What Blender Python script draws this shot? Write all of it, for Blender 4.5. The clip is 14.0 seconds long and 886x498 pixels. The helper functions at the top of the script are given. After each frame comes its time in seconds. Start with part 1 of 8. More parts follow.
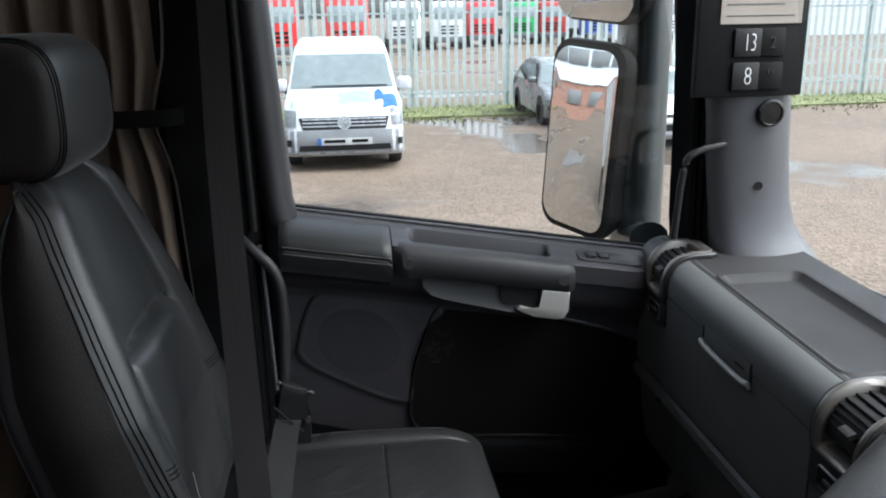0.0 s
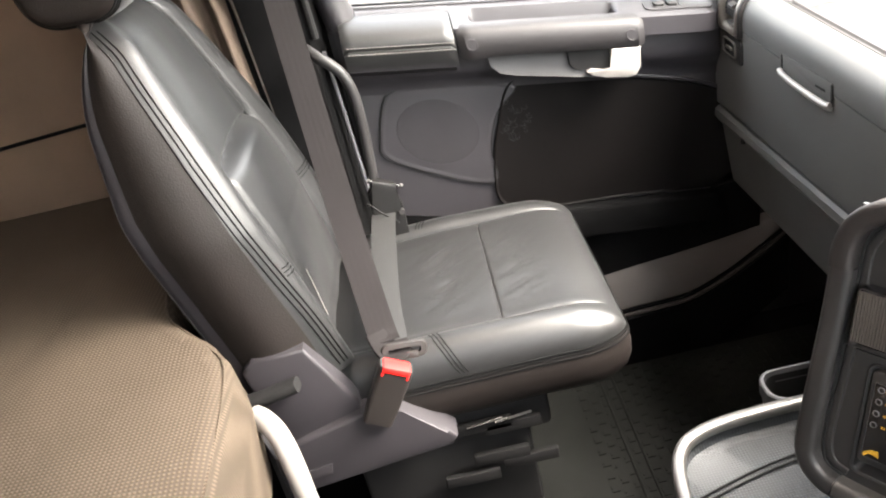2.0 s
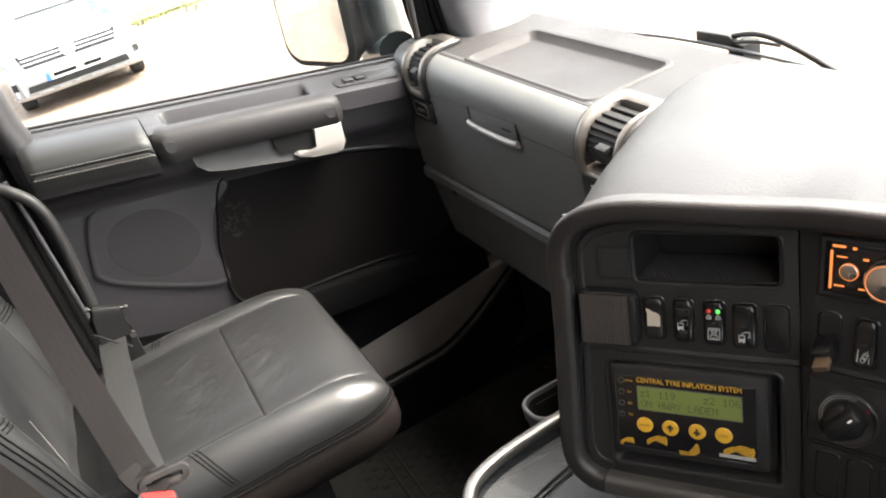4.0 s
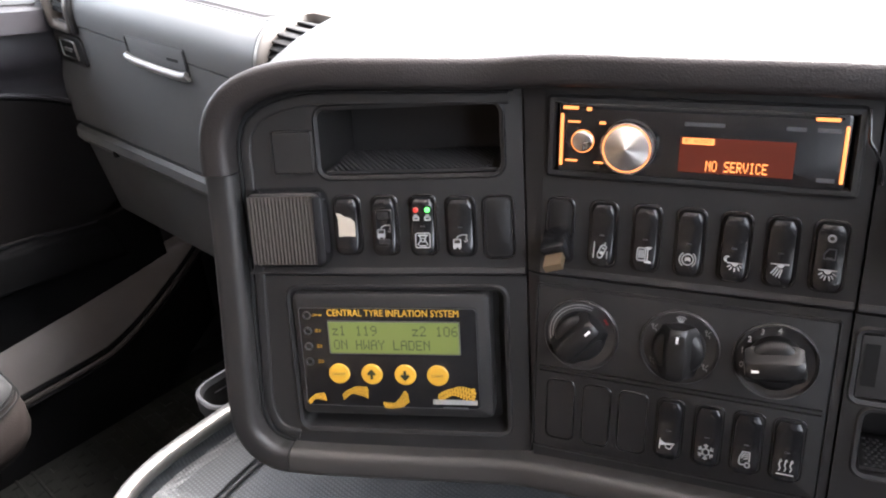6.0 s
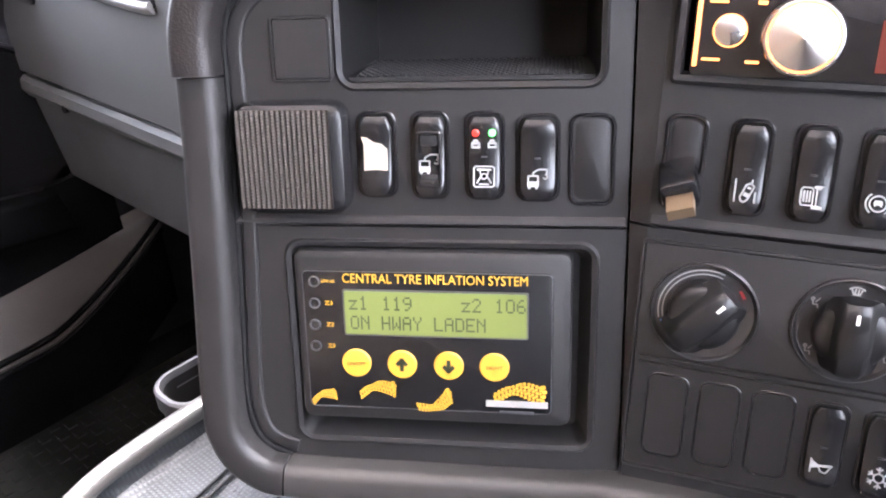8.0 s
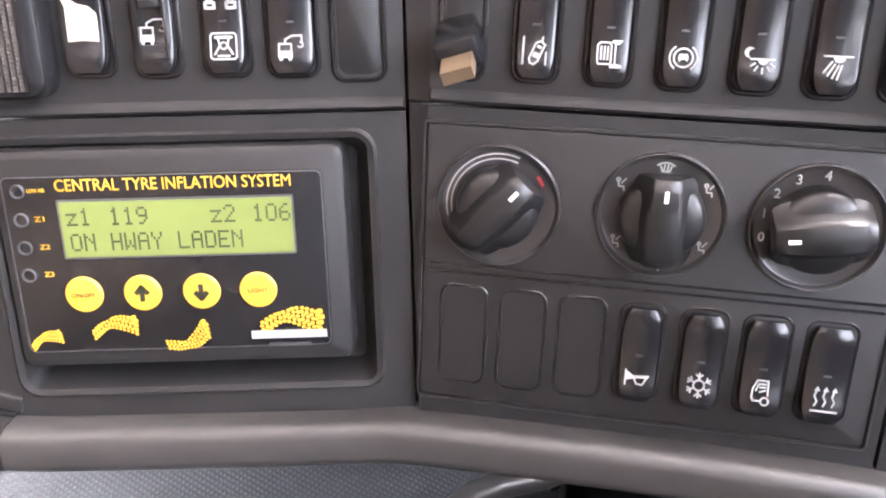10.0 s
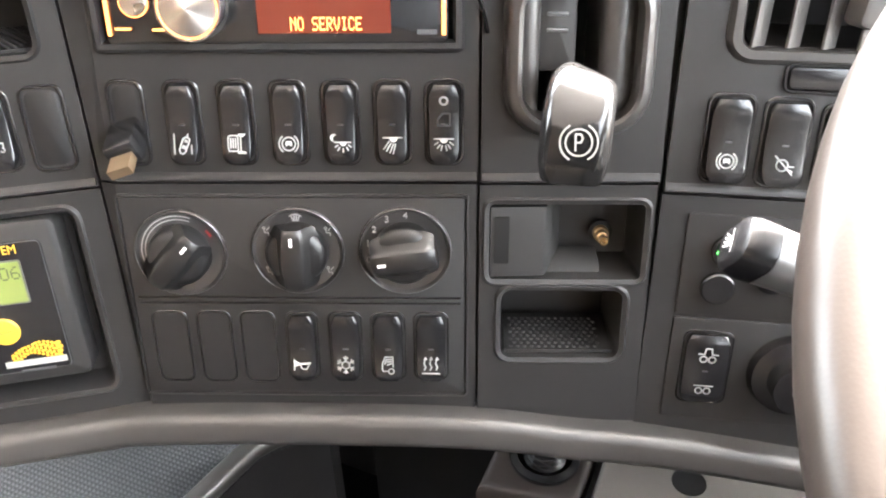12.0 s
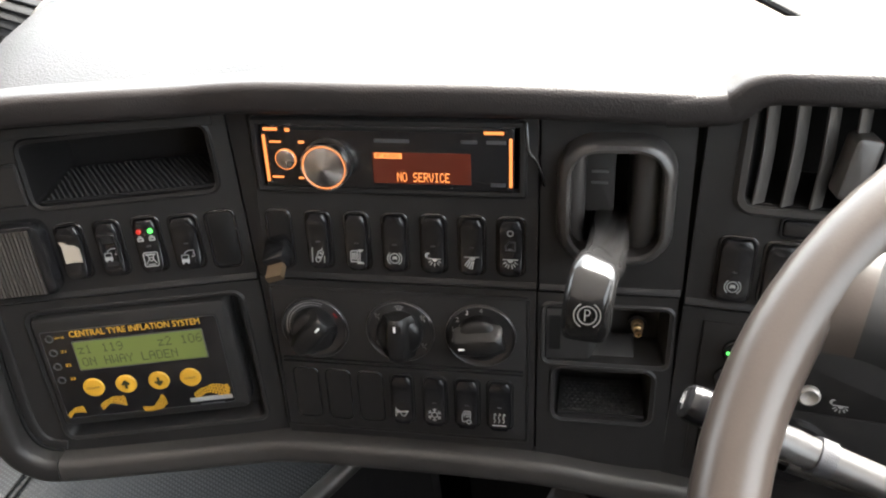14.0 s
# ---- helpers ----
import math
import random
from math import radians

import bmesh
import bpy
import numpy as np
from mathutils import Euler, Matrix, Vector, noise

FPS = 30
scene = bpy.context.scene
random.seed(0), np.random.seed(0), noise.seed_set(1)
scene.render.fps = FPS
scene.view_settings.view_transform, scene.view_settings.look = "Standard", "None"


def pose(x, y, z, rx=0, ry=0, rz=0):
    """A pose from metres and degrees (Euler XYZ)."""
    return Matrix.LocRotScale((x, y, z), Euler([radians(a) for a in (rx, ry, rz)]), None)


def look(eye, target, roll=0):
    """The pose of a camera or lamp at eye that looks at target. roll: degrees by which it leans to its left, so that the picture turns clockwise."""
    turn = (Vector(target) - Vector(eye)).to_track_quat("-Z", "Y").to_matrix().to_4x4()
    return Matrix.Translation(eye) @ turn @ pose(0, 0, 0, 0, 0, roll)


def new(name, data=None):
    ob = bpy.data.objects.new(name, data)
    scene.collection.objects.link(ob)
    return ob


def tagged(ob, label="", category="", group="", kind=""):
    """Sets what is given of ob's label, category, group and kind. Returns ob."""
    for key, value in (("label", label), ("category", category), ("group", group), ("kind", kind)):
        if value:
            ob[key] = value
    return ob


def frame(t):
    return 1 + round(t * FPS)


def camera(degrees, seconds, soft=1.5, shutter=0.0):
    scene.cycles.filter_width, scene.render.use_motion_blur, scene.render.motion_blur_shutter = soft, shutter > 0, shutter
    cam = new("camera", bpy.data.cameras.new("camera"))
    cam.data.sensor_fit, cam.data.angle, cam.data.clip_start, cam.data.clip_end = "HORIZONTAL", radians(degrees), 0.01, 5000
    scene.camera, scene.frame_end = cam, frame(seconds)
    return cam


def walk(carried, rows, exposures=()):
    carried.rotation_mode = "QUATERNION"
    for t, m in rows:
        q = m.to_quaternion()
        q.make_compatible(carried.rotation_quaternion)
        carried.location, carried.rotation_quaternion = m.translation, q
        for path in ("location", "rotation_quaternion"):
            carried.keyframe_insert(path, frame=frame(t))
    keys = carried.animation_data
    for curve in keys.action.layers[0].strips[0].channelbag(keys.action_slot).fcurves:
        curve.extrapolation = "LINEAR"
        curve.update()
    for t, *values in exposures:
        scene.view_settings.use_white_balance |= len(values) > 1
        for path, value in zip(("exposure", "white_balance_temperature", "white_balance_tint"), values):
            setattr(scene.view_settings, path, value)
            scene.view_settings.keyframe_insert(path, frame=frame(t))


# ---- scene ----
cam = camera(57.5, 14.0, soft=2.0)
# seconds, eye, target, roll
PATH = [
    (0, (0.000, 0.000, 1.330), (-0.9537, 0.1171, 1.0529), -1.03),
    (0.5, (0.009, 0.025, 1.318), (-0.9249, 0.0694, 0.9632), -2.57),
    (1, (0.024, 0.032, 1.308), (-0.8883, 0.0319, 0.8987), -4.34),
    (1.5, (0.028, 0.007, 1.310), (-0.8633, -0.0094, 0.8562), -7.60),
    (2, (0.050, 0.012, 1.309), (-0.8219, -0.0124, 0.8203), -13.49),
    (2.5, (0.065, 0.037, 1.309), (-0.8108, 0.1100, 0.8317), -17.46),
    (3, (0.033, 0.020, 1.316), (-0.8393, 0.1931, 0.8577), -17.18),
    (3.5, (0.026, 0.012, 1.302), (-0.8282, 0.2569, 0.8429), -16.90),
    (4, (0.049, 0.022, 1.280), (-0.7852, 0.3200, 0.8167), -16.52),
    (4.2, (0.061, 0.029, 1.273), (-0.7638, 0.3480, 0.8068), -16.55),
    (6.3, (-0.088, 0.103, 1.060), (-0.7056, 0.7142, 0.5645), -5.11),
    (6.5, (-0.104, 0.108, 1.052), (-0.7184, 0.7224, 0.5560), -4.77),
    (7, (-0.137, 0.110, 1.033), (-0.7430, 0.7271, 0.5304), -4.16),
    (7.2, (-0.148, 0.114, 1.026), (-0.7525, 0.7309, 0.5224), -4.01),
    (9.3, (-0.248, 0.195, 0.900), (-0.7926, 0.8671, 0.3972), -1.54),
    (9.5, (-0.238, 0.199, 0.898), (-0.7537, 0.8888, 0.3894), -0.87),
    (10, (-0.188, 0.209, 0.902), (-0.6586, 0.9172, 0.3767), -0.83),
    (10.5, (-0.151, 0.213, 0.927), (-0.5656, 0.9392, 0.3784), -0.94),
    (11, (-0.107, 0.209, 0.949), (-0.4857, 0.9366, 0.3767), -1.56),
    (11.5, (-0.076, 0.204, 0.978), (-0.4144, 0.9421, 0.3947), -1.21),
    (12, (-0.051, 0.198, 1.014), (-0.3727, 0.9281, 0.4103), -0.92),
    (12.5, (-0.043, 0.192, 1.063), (-0.3736, 0.8939, 0.4331), -0.87),
    (13, (-0.040, 0.179, 1.114), (-0.4194, 0.8438, 0.4712), -2.75),
    (13.5, (-0.028, 0.165, 1.147), (-0.4582, 0.7991, 0.5041), -4.66),
    (14, (0.002, 0.168, 1.171), (-0.4352, 0.7997, 0.5310), -5.81),
]
EXPO = [(0.0, 2.55, 5900, 9), (0.6, 3.75, 5720, 8), (1.1, 4.70, 6200, 12), (1.6, 5.08, 6850, 14), (2.5, 5.72, 7000, 14), (3.1, 5.32, 6900, 13), (4.0, 4.62, 6950, 13), (6.3, 5.76, 6350, 18), (7.2, 6.25, 6200, 20),
        (9.3, 7.06, 6400, 26), (10.0, 7.0, 6450, 23), (10.5, 7.5, 6550, 19), (11.0, 7.66, 6650, 16), (11.6, 7.58, 6650, 15), (12.0, 7.10, 6750, 13), (12.5, 6.7, 6700, 13), (13.0, 6.52, 6600, 12), (13.5, 5.92, 6500, 10), (14.0, 5.05, 6700, 11)]
walk(cam, [(t, look(eye, target, roll)) for t, eye, target, roll in PATH], EXPO)

# ---- daylight: overcast sky, wide soft sun ----
SUN_AZ, SUN_EL = radians(12), radians(52)
world = bpy.data.worlds.new("overcast_sky")
world.use_nodes = True
scene.world = world
wn = world.node_tree.nodes
sky = wn.new("ShaderNodeTexSky")
sky.sky_type, sky.sun_disc = "NISHITA", False
sky.sun_elevation, sky.sun_rotation = SUN_EL, SUN_AZ
sky.dust_density, sky.ozone_density = 5.0, 1.0
wn["Background"].inputs["Strength"].default_value = 0.15
grey = wn.new("ShaderNodeHueSaturation")
grey.inputs["Saturation"].default_value = 0.3
world.node_tree.links.new(sky.outputs[0], grey.inputs["Color"])
world.node_tree.links.new(grey.outputs[0], wn["Background"].inputs["Color"])
sun = new("sun", bpy.data.lights.new("sun", "SUN"))
sun.data.energy, sun.data.angle, sun.data.color = 1.1, radians(45), (1.0, 0.96, 0.9)
sun.matrix_world = look((0, 0, 20), Vector((0, 0, 20)) + Vector((-math.sin(SUN_AZ) * math.cos(SUN_EL), -math.cos(SUN_AZ) * math.cos(SUN_EL), -math.sin(SUN_EL))))

# ---- building helpers ----
def part(name, bm, mat, parent=None, label="", smooth=True):
    """Links a bmesh as one mesh object under a thing or under a part."""
    me = bpy.data.meshes.new(name)
    bmesh.ops.recalc_face_normals(bm, faces=bm.faces)
    if smooth:
        for f in bm.faces:
            f.smooth = True
        for e in bm.edges:
            if len(e.link_faces) == 2 and e.calc_face_angle(0.0) > 0.6:
                e.smooth = False
    bm.to_mesh(me)
    bm.free()
    if mat:
        me.materials.append(mat)
    ob = new(name, me)
    if parent:
        ob.parent = parent
    return tagged(ob, label=label)


def thing(name, label, category, group="", m=None, kind=""):
    ob = new(name)
    ob.empty_display_size = 0.05
    if m is not None:
        ob.matrix_world = m
    return tagged(ob, label, category, group, kind)


def solid(name, bm, mat, label, category, group="", kind="", smooth=True):
    return tagged(part(name, bm, mat, None, "", smooth), label, category, group, kind)


def rrect(w, h, r, n=4, cx=0.0, cy=0.0):
    """Points of a rounded rectangle, anticlockwise."""
    r = min(r, w / 2 - 1e-5, h / 2 - 1e-5)
    out = []
    for sx, sy, a0 in ((1, 1, 0), (-1, 1, 90), (-1, -1, 180), (1, -1, 270)):
        for i in range(n + 1):
            a = radians(a0 + 90 * i / n)
            out.append((cx + sx * (w / 2 - r) + r * math.cos(a), cy + sy * (h / 2 - r) + r * math.sin(a)))
    return out


def loft(loops, cap0=True, cap1=True, closed=True, bm=None):
    """A skin over loops of points that have the same count."""
    bm = bm or bmesh.new()
    rows = [[bm.verts.new(p) for p in loop] for loop in loops]
    k = len(rows[0])
    for a, b in zip(rows, rows[1:]):
        for i in range(k if closed else k - 1):
            j = (i + 1) % k
            bm.faces.new((a[i], a[j], b[j], b[i]))
    if cap0 and closed:
        bm.faces.new(rows[0])
    if cap1 and closed:
        bm.faces.new(rows[-1])
    return bm


def at_z(loop, z):
    return [(x, y, z) for x, y in loop]


def rounded_plate(w, h, r, z0, z1, bev=0.0, bm=None, cx=0.0, cy=0.0, n=4):
    """A plate with rounded corners from z0 up to z1, its top edge softened."""
    bev = min(bev, abs(z1 - z0) * 0.9, w * 0.3, h * 0.3)
    s = 1 if z1 > z0 else -1
    loops = [at_z(rrect(w, h, r, n, cx, cy), z0)]
    if bev > 0:
        loops.append(at_z(rrect(w, h, r, n, cx, cy), z1 - s * bev))
        loops.append(at_z(rrect(w - 0.6 * bev, h - 0.6 * bev, max(r - 0.3 * bev, 1e-4), n, cx, cy), z1 - s * bev * 0.3))
        loops.append(at_z(rrect(w - 2 * bev, h - 2 * bev, max(r - bev, 1e-4), n, cx, cy), z1))
    else:
        loops.append(at_z(rrect(w, h, r, n, cx, cy), z1))
    return loft(loops, bm=bm)


def ring(w, h, r, border, z0, z1, bm=None, cx=0.0, cy=0.0, n=4):
    """A raised rounded frame."""
    b = border
    loops = [at_z(rrect(w, h, r, n, cx, cy), z0), at_z(rrect(w, h, r, n, cx, cy), z1 - 0.3 * b), at_z(rrect(w - 0.6 * b, h - 0.6 * b, max(r - 0.3 * b, 1e-4), n, cx, cy), z1),
             at_z(rrect(w - 1.5 * b, h - 1.5 * b, max(r - 0.7 * b, 1e-4), n, cx, cy), z1), at_z(rrect(w - 2 * b, h - 2 * b, max(r - b, 1e-4), n, cx, cy), z0)]
    return loft(loops, False, False, bm=bm)


def box(bm, x0, x1, y0, y1, z0, z1, bev=0.0, seg=2):
    vs = [bm.verts.new((x, y, z)) for x in (x0, x1) for y in (y0, y1) for z in (z0, z1)]
    fs = [bm.faces.new([vs[i] for i in q]) for q in ((0, 1, 3, 2), (4, 6, 7, 5), (0, 4, 5, 1), (2, 3, 7, 6), (0, 2, 6, 4), (1, 5, 7, 3))]
    if bev > 0:
        es = list({e for f in fs for e in f.edges})
        bmesh.ops.bevel(bm, geom=es, offset=bev, segments=seg, affect="EDGES", profile=0.5)
    return bm


def prism(bm, poly, z0, z1, bev=0.0, seg=2):
    """A polygon in x, y drawn out from z0 to z1."""
    a = [bm.verts.new((x, y, z0)) for x, y in poly]
    b = [bm.verts.new((x, y, z1)) for x, y in poly]
    n = len(poly)
    fs = [bm.faces.new(a[::-1]), bm.faces.new(b)]
    fs += [bm.faces.new((a[i], a[(i + 1) % n], b[(i + 1) % n], b[i])) for i in range(n)]
    if bev > 0:
        es = list(fs[1].edges)
        bmesh.ops.bevel(bm, geom=es, offset=bev, segments=seg, affect="EDGES", profile=0.5)
    return bm


def smooth_line(pts, n=8, closed=False):
    """A Catmull-Rom line through points."""
    p = [Vector(q) for q in pts]
    out = []
    k = len(p)
    for i in range(k if closed else k - 1):
        a, b, c, d = (p[(i + j) % k] if closed else p[min(max(i + j, 0), k - 1)] for j in (-1, 0, 1, 2))
        for s in range(n):
            t = s / n
            out.append(0.5 * ((2 * b) + (c - a) * t + (2 * a - 5 * b + 4 * c - d) * t * t + (3 * b - a - 3 * c + d) * t ** 3))
    if not closed:
        out.append(p[-1])
    return out


def sweep(path, section, up=(0, 0, 1), bm=None, closed=False, caps=True, scale=None):
    """Draws a section of x (sideways), y (along up) points along a path."""
    path = [Vector(p) for p in path]
    n = len(path)
    loops = []
    for i, p in enumerate(path):
        a = path[(i - 1) % n] if closed or i > 0 else path[i]
        b = path[(i + 1) % n] if closed or i < n - 1 else path[i]
        d = (b - a).normalized()
        u = up(i / max(n - 1, 1)) if callable(up) else Vector(up)
        side = d.cross(u).normalized()
        top = side.cross(d).normalized()
        k = scale(i / max(n - 1, 1)) if scale else 1.0
        loops.append([p + side * x * k + top * y * k for x, y in section])
    if closed:
        loops.append(loops[0])
        bm = loft(loops, False, False, bm=bm)
        bmesh.ops.remove_doubles(bm, verts=bm.verts, dist=1e-6)
        return bm
    return loft(loops, caps, caps, bm=bm)


def circle(r, n=10, ry=None):
    return [(r * math.cos(2 * math.pi * i / n), (ry or r) * math.sin(2 * math.pi * i / n)) for i in range(n)]


def tube(pts, r, n=10, smooth=6, bm=None, closed=False, up=(0.123, 0.2, 0.97)):
    return sweep(smooth_line(pts, smooth, closed), circle(r, n), up, bm, closed)


def lathe(profile, n=32, bm=None, m=None):
    """Turns a profile of radius, height round z."""
    bm = bm or bmesh.new()
    start = len(bm.verts)
    loops = [[(r * math.cos(2 * math.pi * i / n), r * math.sin(2 * math.pi * i / n), z) for i in range(n)] for r, z in profile]
    loft(loops, profile[0][0] > 1e-6, profile[-1][0] > 1e-6, bm=bm)
    if m is not None:
        bm.verts.ensure_lookup_table()
        bmesh.ops.transform(bm, matrix=m, verts=bm.verts[start:])
    return bm


def sheet(nu, nv, f, thick=0.0, bm=None):
    """A surface over the unit square, thickened away from its normal."""
    bm = bm or bmesh.new()
    g = [[bm.verts.new(f(i / nu, j / nv)) for j in range(nv + 1)] for i in range(nu + 1)]
    for i in range(nu):
        for j in range(nv):
            bm.faces.new((g[i][j], g[i + 1][j], g[i + 1][j + 1], g[i][j + 1]))
    if thick:
        bmesh.ops.solidify(bm, geom=list(bm.faces), thickness=thick)
    return bm


def holed(us, vs, holes, z0, z1):
    """A plate cut into cells, with rectangular holes left open right through it."""
    cu = sorted({*us, *(h[0] for h in holes), *(h[1] for h in holes)})
    cv = sorted({*vs, *(h[2] for h in holes), *(h[3] for h in holes)})
    bm = bmesh.new()
    keep = {}
    for i in range(len(cu) - 1):
        for j in range(len(cv) - 1):
            mu, mv = (cu[i] + cu[i + 1]) / 2, (cv[j] + cv[j + 1]) / 2
            keep[i, j] = not any(h[0] < mu < h[1] and h[2] < mv < h[3] for h in holes)
    vt = {}

    def v(i, j, z):
        if (i, j, z) not in vt:
            vt[i, j, z] = bm.verts.new((cu[i], cv[j], z))
        return vt[i, j, z]
    for (i, j), k in keep.items():
        if not k:
            continue
        bm.faces.new((v(i, j, z1), v(i + 1, j, z1), v(i + 1, j + 1, z1), v(i, j + 1, z1)))
        bm.faces.new((v(i, j, z0), v(i, j + 1, z0), v(i + 1, j + 1, z0), v(i + 1, j, z0)))
        for di, dj, a, b in ((-1, 0, (0, 1), (0, 0)), (1, 0, (1, 0), (1, 1)), (0, -1, (0, 0), (1, 0)), (0, 1, (1, 1), (0, 1))):
            if not keep.get((i + di, j + dj), False):
                bm.faces.new((v(i + a[0], j + a[1], z1), v(i + a[0], j + a[1], z0), v(i + b[0], j + b[1], z0), v(i + b[0], j + b[1], z1)))
    return bm


def moved(bm, m):
    bmesh.ops.transform(bm, matrix=m, verts=bm.verts)
    return bm


def word(text, size, m, width=None, bold=0.0, depth=0.0004, align="CENTER"):
    """Letters as a mesh, in the x, y plane of m."""
    cu = bpy.data.curves.new("w", "FONT")
    cu.body, cu.size, cu.align_x, cu.align_y = text, size, align, "CENTER"
    cu.extrude, cu.offset, cu.resolution_u = depth, bold, 3
    ob = new("w", cu)
    dg = bpy.context.evaluated_depsgraph_get()
    me = bpy.data.meshes.new_from_object(ob.evaluated_get(dg))
    bpy.data.objects.remove(ob)
    bpy.data.curves.remove(cu)
    bm = bmesh.new()
    bm.from_mesh(me)
    bpy.data.meshes.remove(me)
    if width:
        xs = [v.co.x for v in bm.verts]
        k = width / (max(xs) - min(xs))
        bmesh.ops.scale(bm, vec=(k, 1, 1), verts=bm.verts)
    return moved(bm, m)


DOTS = {"0": "0E11111111110E", "1": "040C040404040E", "2": "0E11010204081F", "6": "0608101E11110E", "9": "0E11110F01020C", "z": "00001F0204081F", "O": "0E11111111110E", "N": "11191513111111", "H": "1111111F111111",
        "W": "11111115151B11", "A": "0E11111F111111", "Y": "11110A04040404", "L": "1010101010101F", "D": "1E11111111111E", "E": "1F10101E10101F", "S": "0F10100E01011E", "R": "1E11111E141211", "V": "111111110A0A04", "I": "0E04040404040E", "C": "0E11101010110E", " ": "00000000000000"}


def dot_text(text, width, height, m, fill=0.85):
    """Letters made of square dots, seven rows high, as a display shows them."""
    bm = bmesh.new()
    cols = 6 * len(text) - 1
    px, py = width / cols, height / 7
    for k, ch in enumerate(text):
        for r in range(7):
            bits = int(DOTS[ch][2 * r:2 * r + 2], 16)
            for c in range(5):
                if bits >> (4 - c) & 1:
                    x, y = (6 * k + c + 0.5) * px - width / 2, height / 2 - (r + 0.5) * py
                    bm.faces.new([bm.verts.new((x + a * px * fill / 2, y + b * py * fill / 2, 0)) for a, b in ((-1, -1), (1, -1), (1, 1), (-1, 1))])
    return moved(bm, m)


def strokes(lines, w, size, m, z=0.0003):
    """Thin flat bars along lines drawn in a unit square, and filled shapes."""
    bm = bmesh.new()
    for line in lines:
        if line[0] == "fill":
            bm.faces.new([bm.verts.new(((x - 0.5) * size, (y - 0.5) * size, z)) for x, y in line[1:]])
            continue
        for (ax, ay), (bx, by) in zip(line, line[1:]):
            a, b = Vector((ax - 0.5, ay - 0.5)) * size, Vector((bx - 0.5, by - 0.5)) * size
            d = (b - a)
            if d.length < 1e-9:
                continue
            d.normalize()
            s = Vector((-d.y, d.x)) * w / 2
            a, b = a - d * w * 0.3, b + d * w * 0.3
            bm.faces.new([bm.verts.new((q.x, q.y, z)) for q in (a - s, b - s, b + s, a + s)])
    return moved(bm, m)


def arc(cx, cy, r, a0, a1, n=8):
    return [(cx + r * math.cos(radians(a0 + (a1 - a0) * i / n)), cy + r * math.sin(radians(a0 + (a1 - a0) * i / n))) for i in range(n + 1)]


def shift(x=0, y=0, z=0):
    return Matrix.Translation((x, y, z))

# ---- materials ----
def material(name, col, rough=0.5, metal=0.0, grain=0.0, grain_scale=400.0, blotch=0.15, blotch_scale=6.0, spec=0.5, cells=False, weave=0.0, weave_scale=500.0, col2=None, coat=0.0, rough_var=0.1):
    """A surface with colour and gloss that vary at two scales, and fine relief."""
    m = bpy.data.materials.new(name)
    m.use_nodes = True
    nt, nd = m.node_tree, m.node_tree.nodes
    b = nd["Principled BSDF"]
    b.inputs["Metallic"].default_value = metal
    b.inputs["Specular IOR Level"].default_value = spec
    b.inputs["Coat Weight"].default_value = coat
    tc = nd.new("ShaderNodeTexCoord")
    big = nd.new("ShaderNodeTexNoise")
    big.inputs["Scale"].default_value, big.inputs["Detail"].default_value = blotch_scale, 5
    nt.links.new(tc.outputs["Object"], big.inputs["Vector"])
    mix = nd.new("ShaderNodeMix")
    mix.data_type = "RGBA"
    c2 = col2 or tuple(c * (1 - blotch) for c in col)
    c1 = col if col2 else tuple(min(1, c * (1 + blotch)) for c in col)
    mix.inputs[6].default_value, mix.inputs[7].default_value = (*c1, 1), (*c2, 1)
    ramp = nd.new("ShaderNodeMapRange")
    ramp.inputs[1].default_value, ramp.inputs[2].default_value = 0.3, 0.7
    nt.links.new(big.outputs[0], ramp.inputs[0])
    nt.links.new(ramp.outputs[0], mix.inputs[0])
    nt.links.new(mix.outputs[2], b.inputs["Base Color"])
    rr = nd.new("ShaderNodeMapRange")
    rr.inputs[3].default_value, rr.inputs[4].default_value = max(rough - rough_var, 0.02), min(rough + rough_var, 1)
    nt.links.new(big.outputs[0], rr.inputs[0])
    nt.links.new(rr.outputs[0], b.inputs["Roughness"])
    if grain:
        g = nd.new("ShaderNodeTexVoronoi" if cells else "ShaderNodeTexNoise")
        g.inputs["Scale"].default_value = grain_scale
        nt.links.new(tc.outputs["Object"], g.inputs["Vector"])
        bump = nd.new("ShaderNodeBump")
        bump.inputs["Strength"].default_value, bump.inputs["Distance"].default_value = grain, 0.001
        nt.links.new(g.outputs[0], bump.inputs["Height"])
        nt.links.new(bump.outputs[0], b.inputs["Normal"])
    if weave:
        w1, w2 = nd.new("ShaderNodeTexWave"), nd.new("ShaderNodeTexWave")
        w1.bands_direction, w2.bands_direction = "X", "Y"
        add = nd.new("ShaderNodeMath")
        add.operation = "MULTIPLY"
        for k, w in enumerate((w1, w2)):
            w.inputs["Scale"].default_value, w.inputs["Distortion"].default_value = weave_scale, 0.4
            nt.links.new(tc.outputs["Object"], w.inputs["Vector"])
            nt.links.new(w.outputs[1], add.inputs[k])
        bump = nd.new("ShaderNodeBump")
        bump.inputs["Strength"].default_value, bump.inputs["Distance"].default_value = weave, 0.001
        nt.links.new(add.outputs[0], bump.inputs["Height"])
        nt.links.new(bump.outputs[0], b.inputs["Normal"])
        m2 = nd.new("ShaderNodeMix")
        m2.data_type, m2.blend_type = "RGBA", "MULTIPLY"
        m2.inputs[0].default_value = 0.5
        nt.links.new(mix.outputs[2], m2.inputs[6])
        nt.links.new(add.outputs[0], m2.inputs[7])
        nt.links.new(m2.outputs[2], b.inputs["Base Color"])
    return m


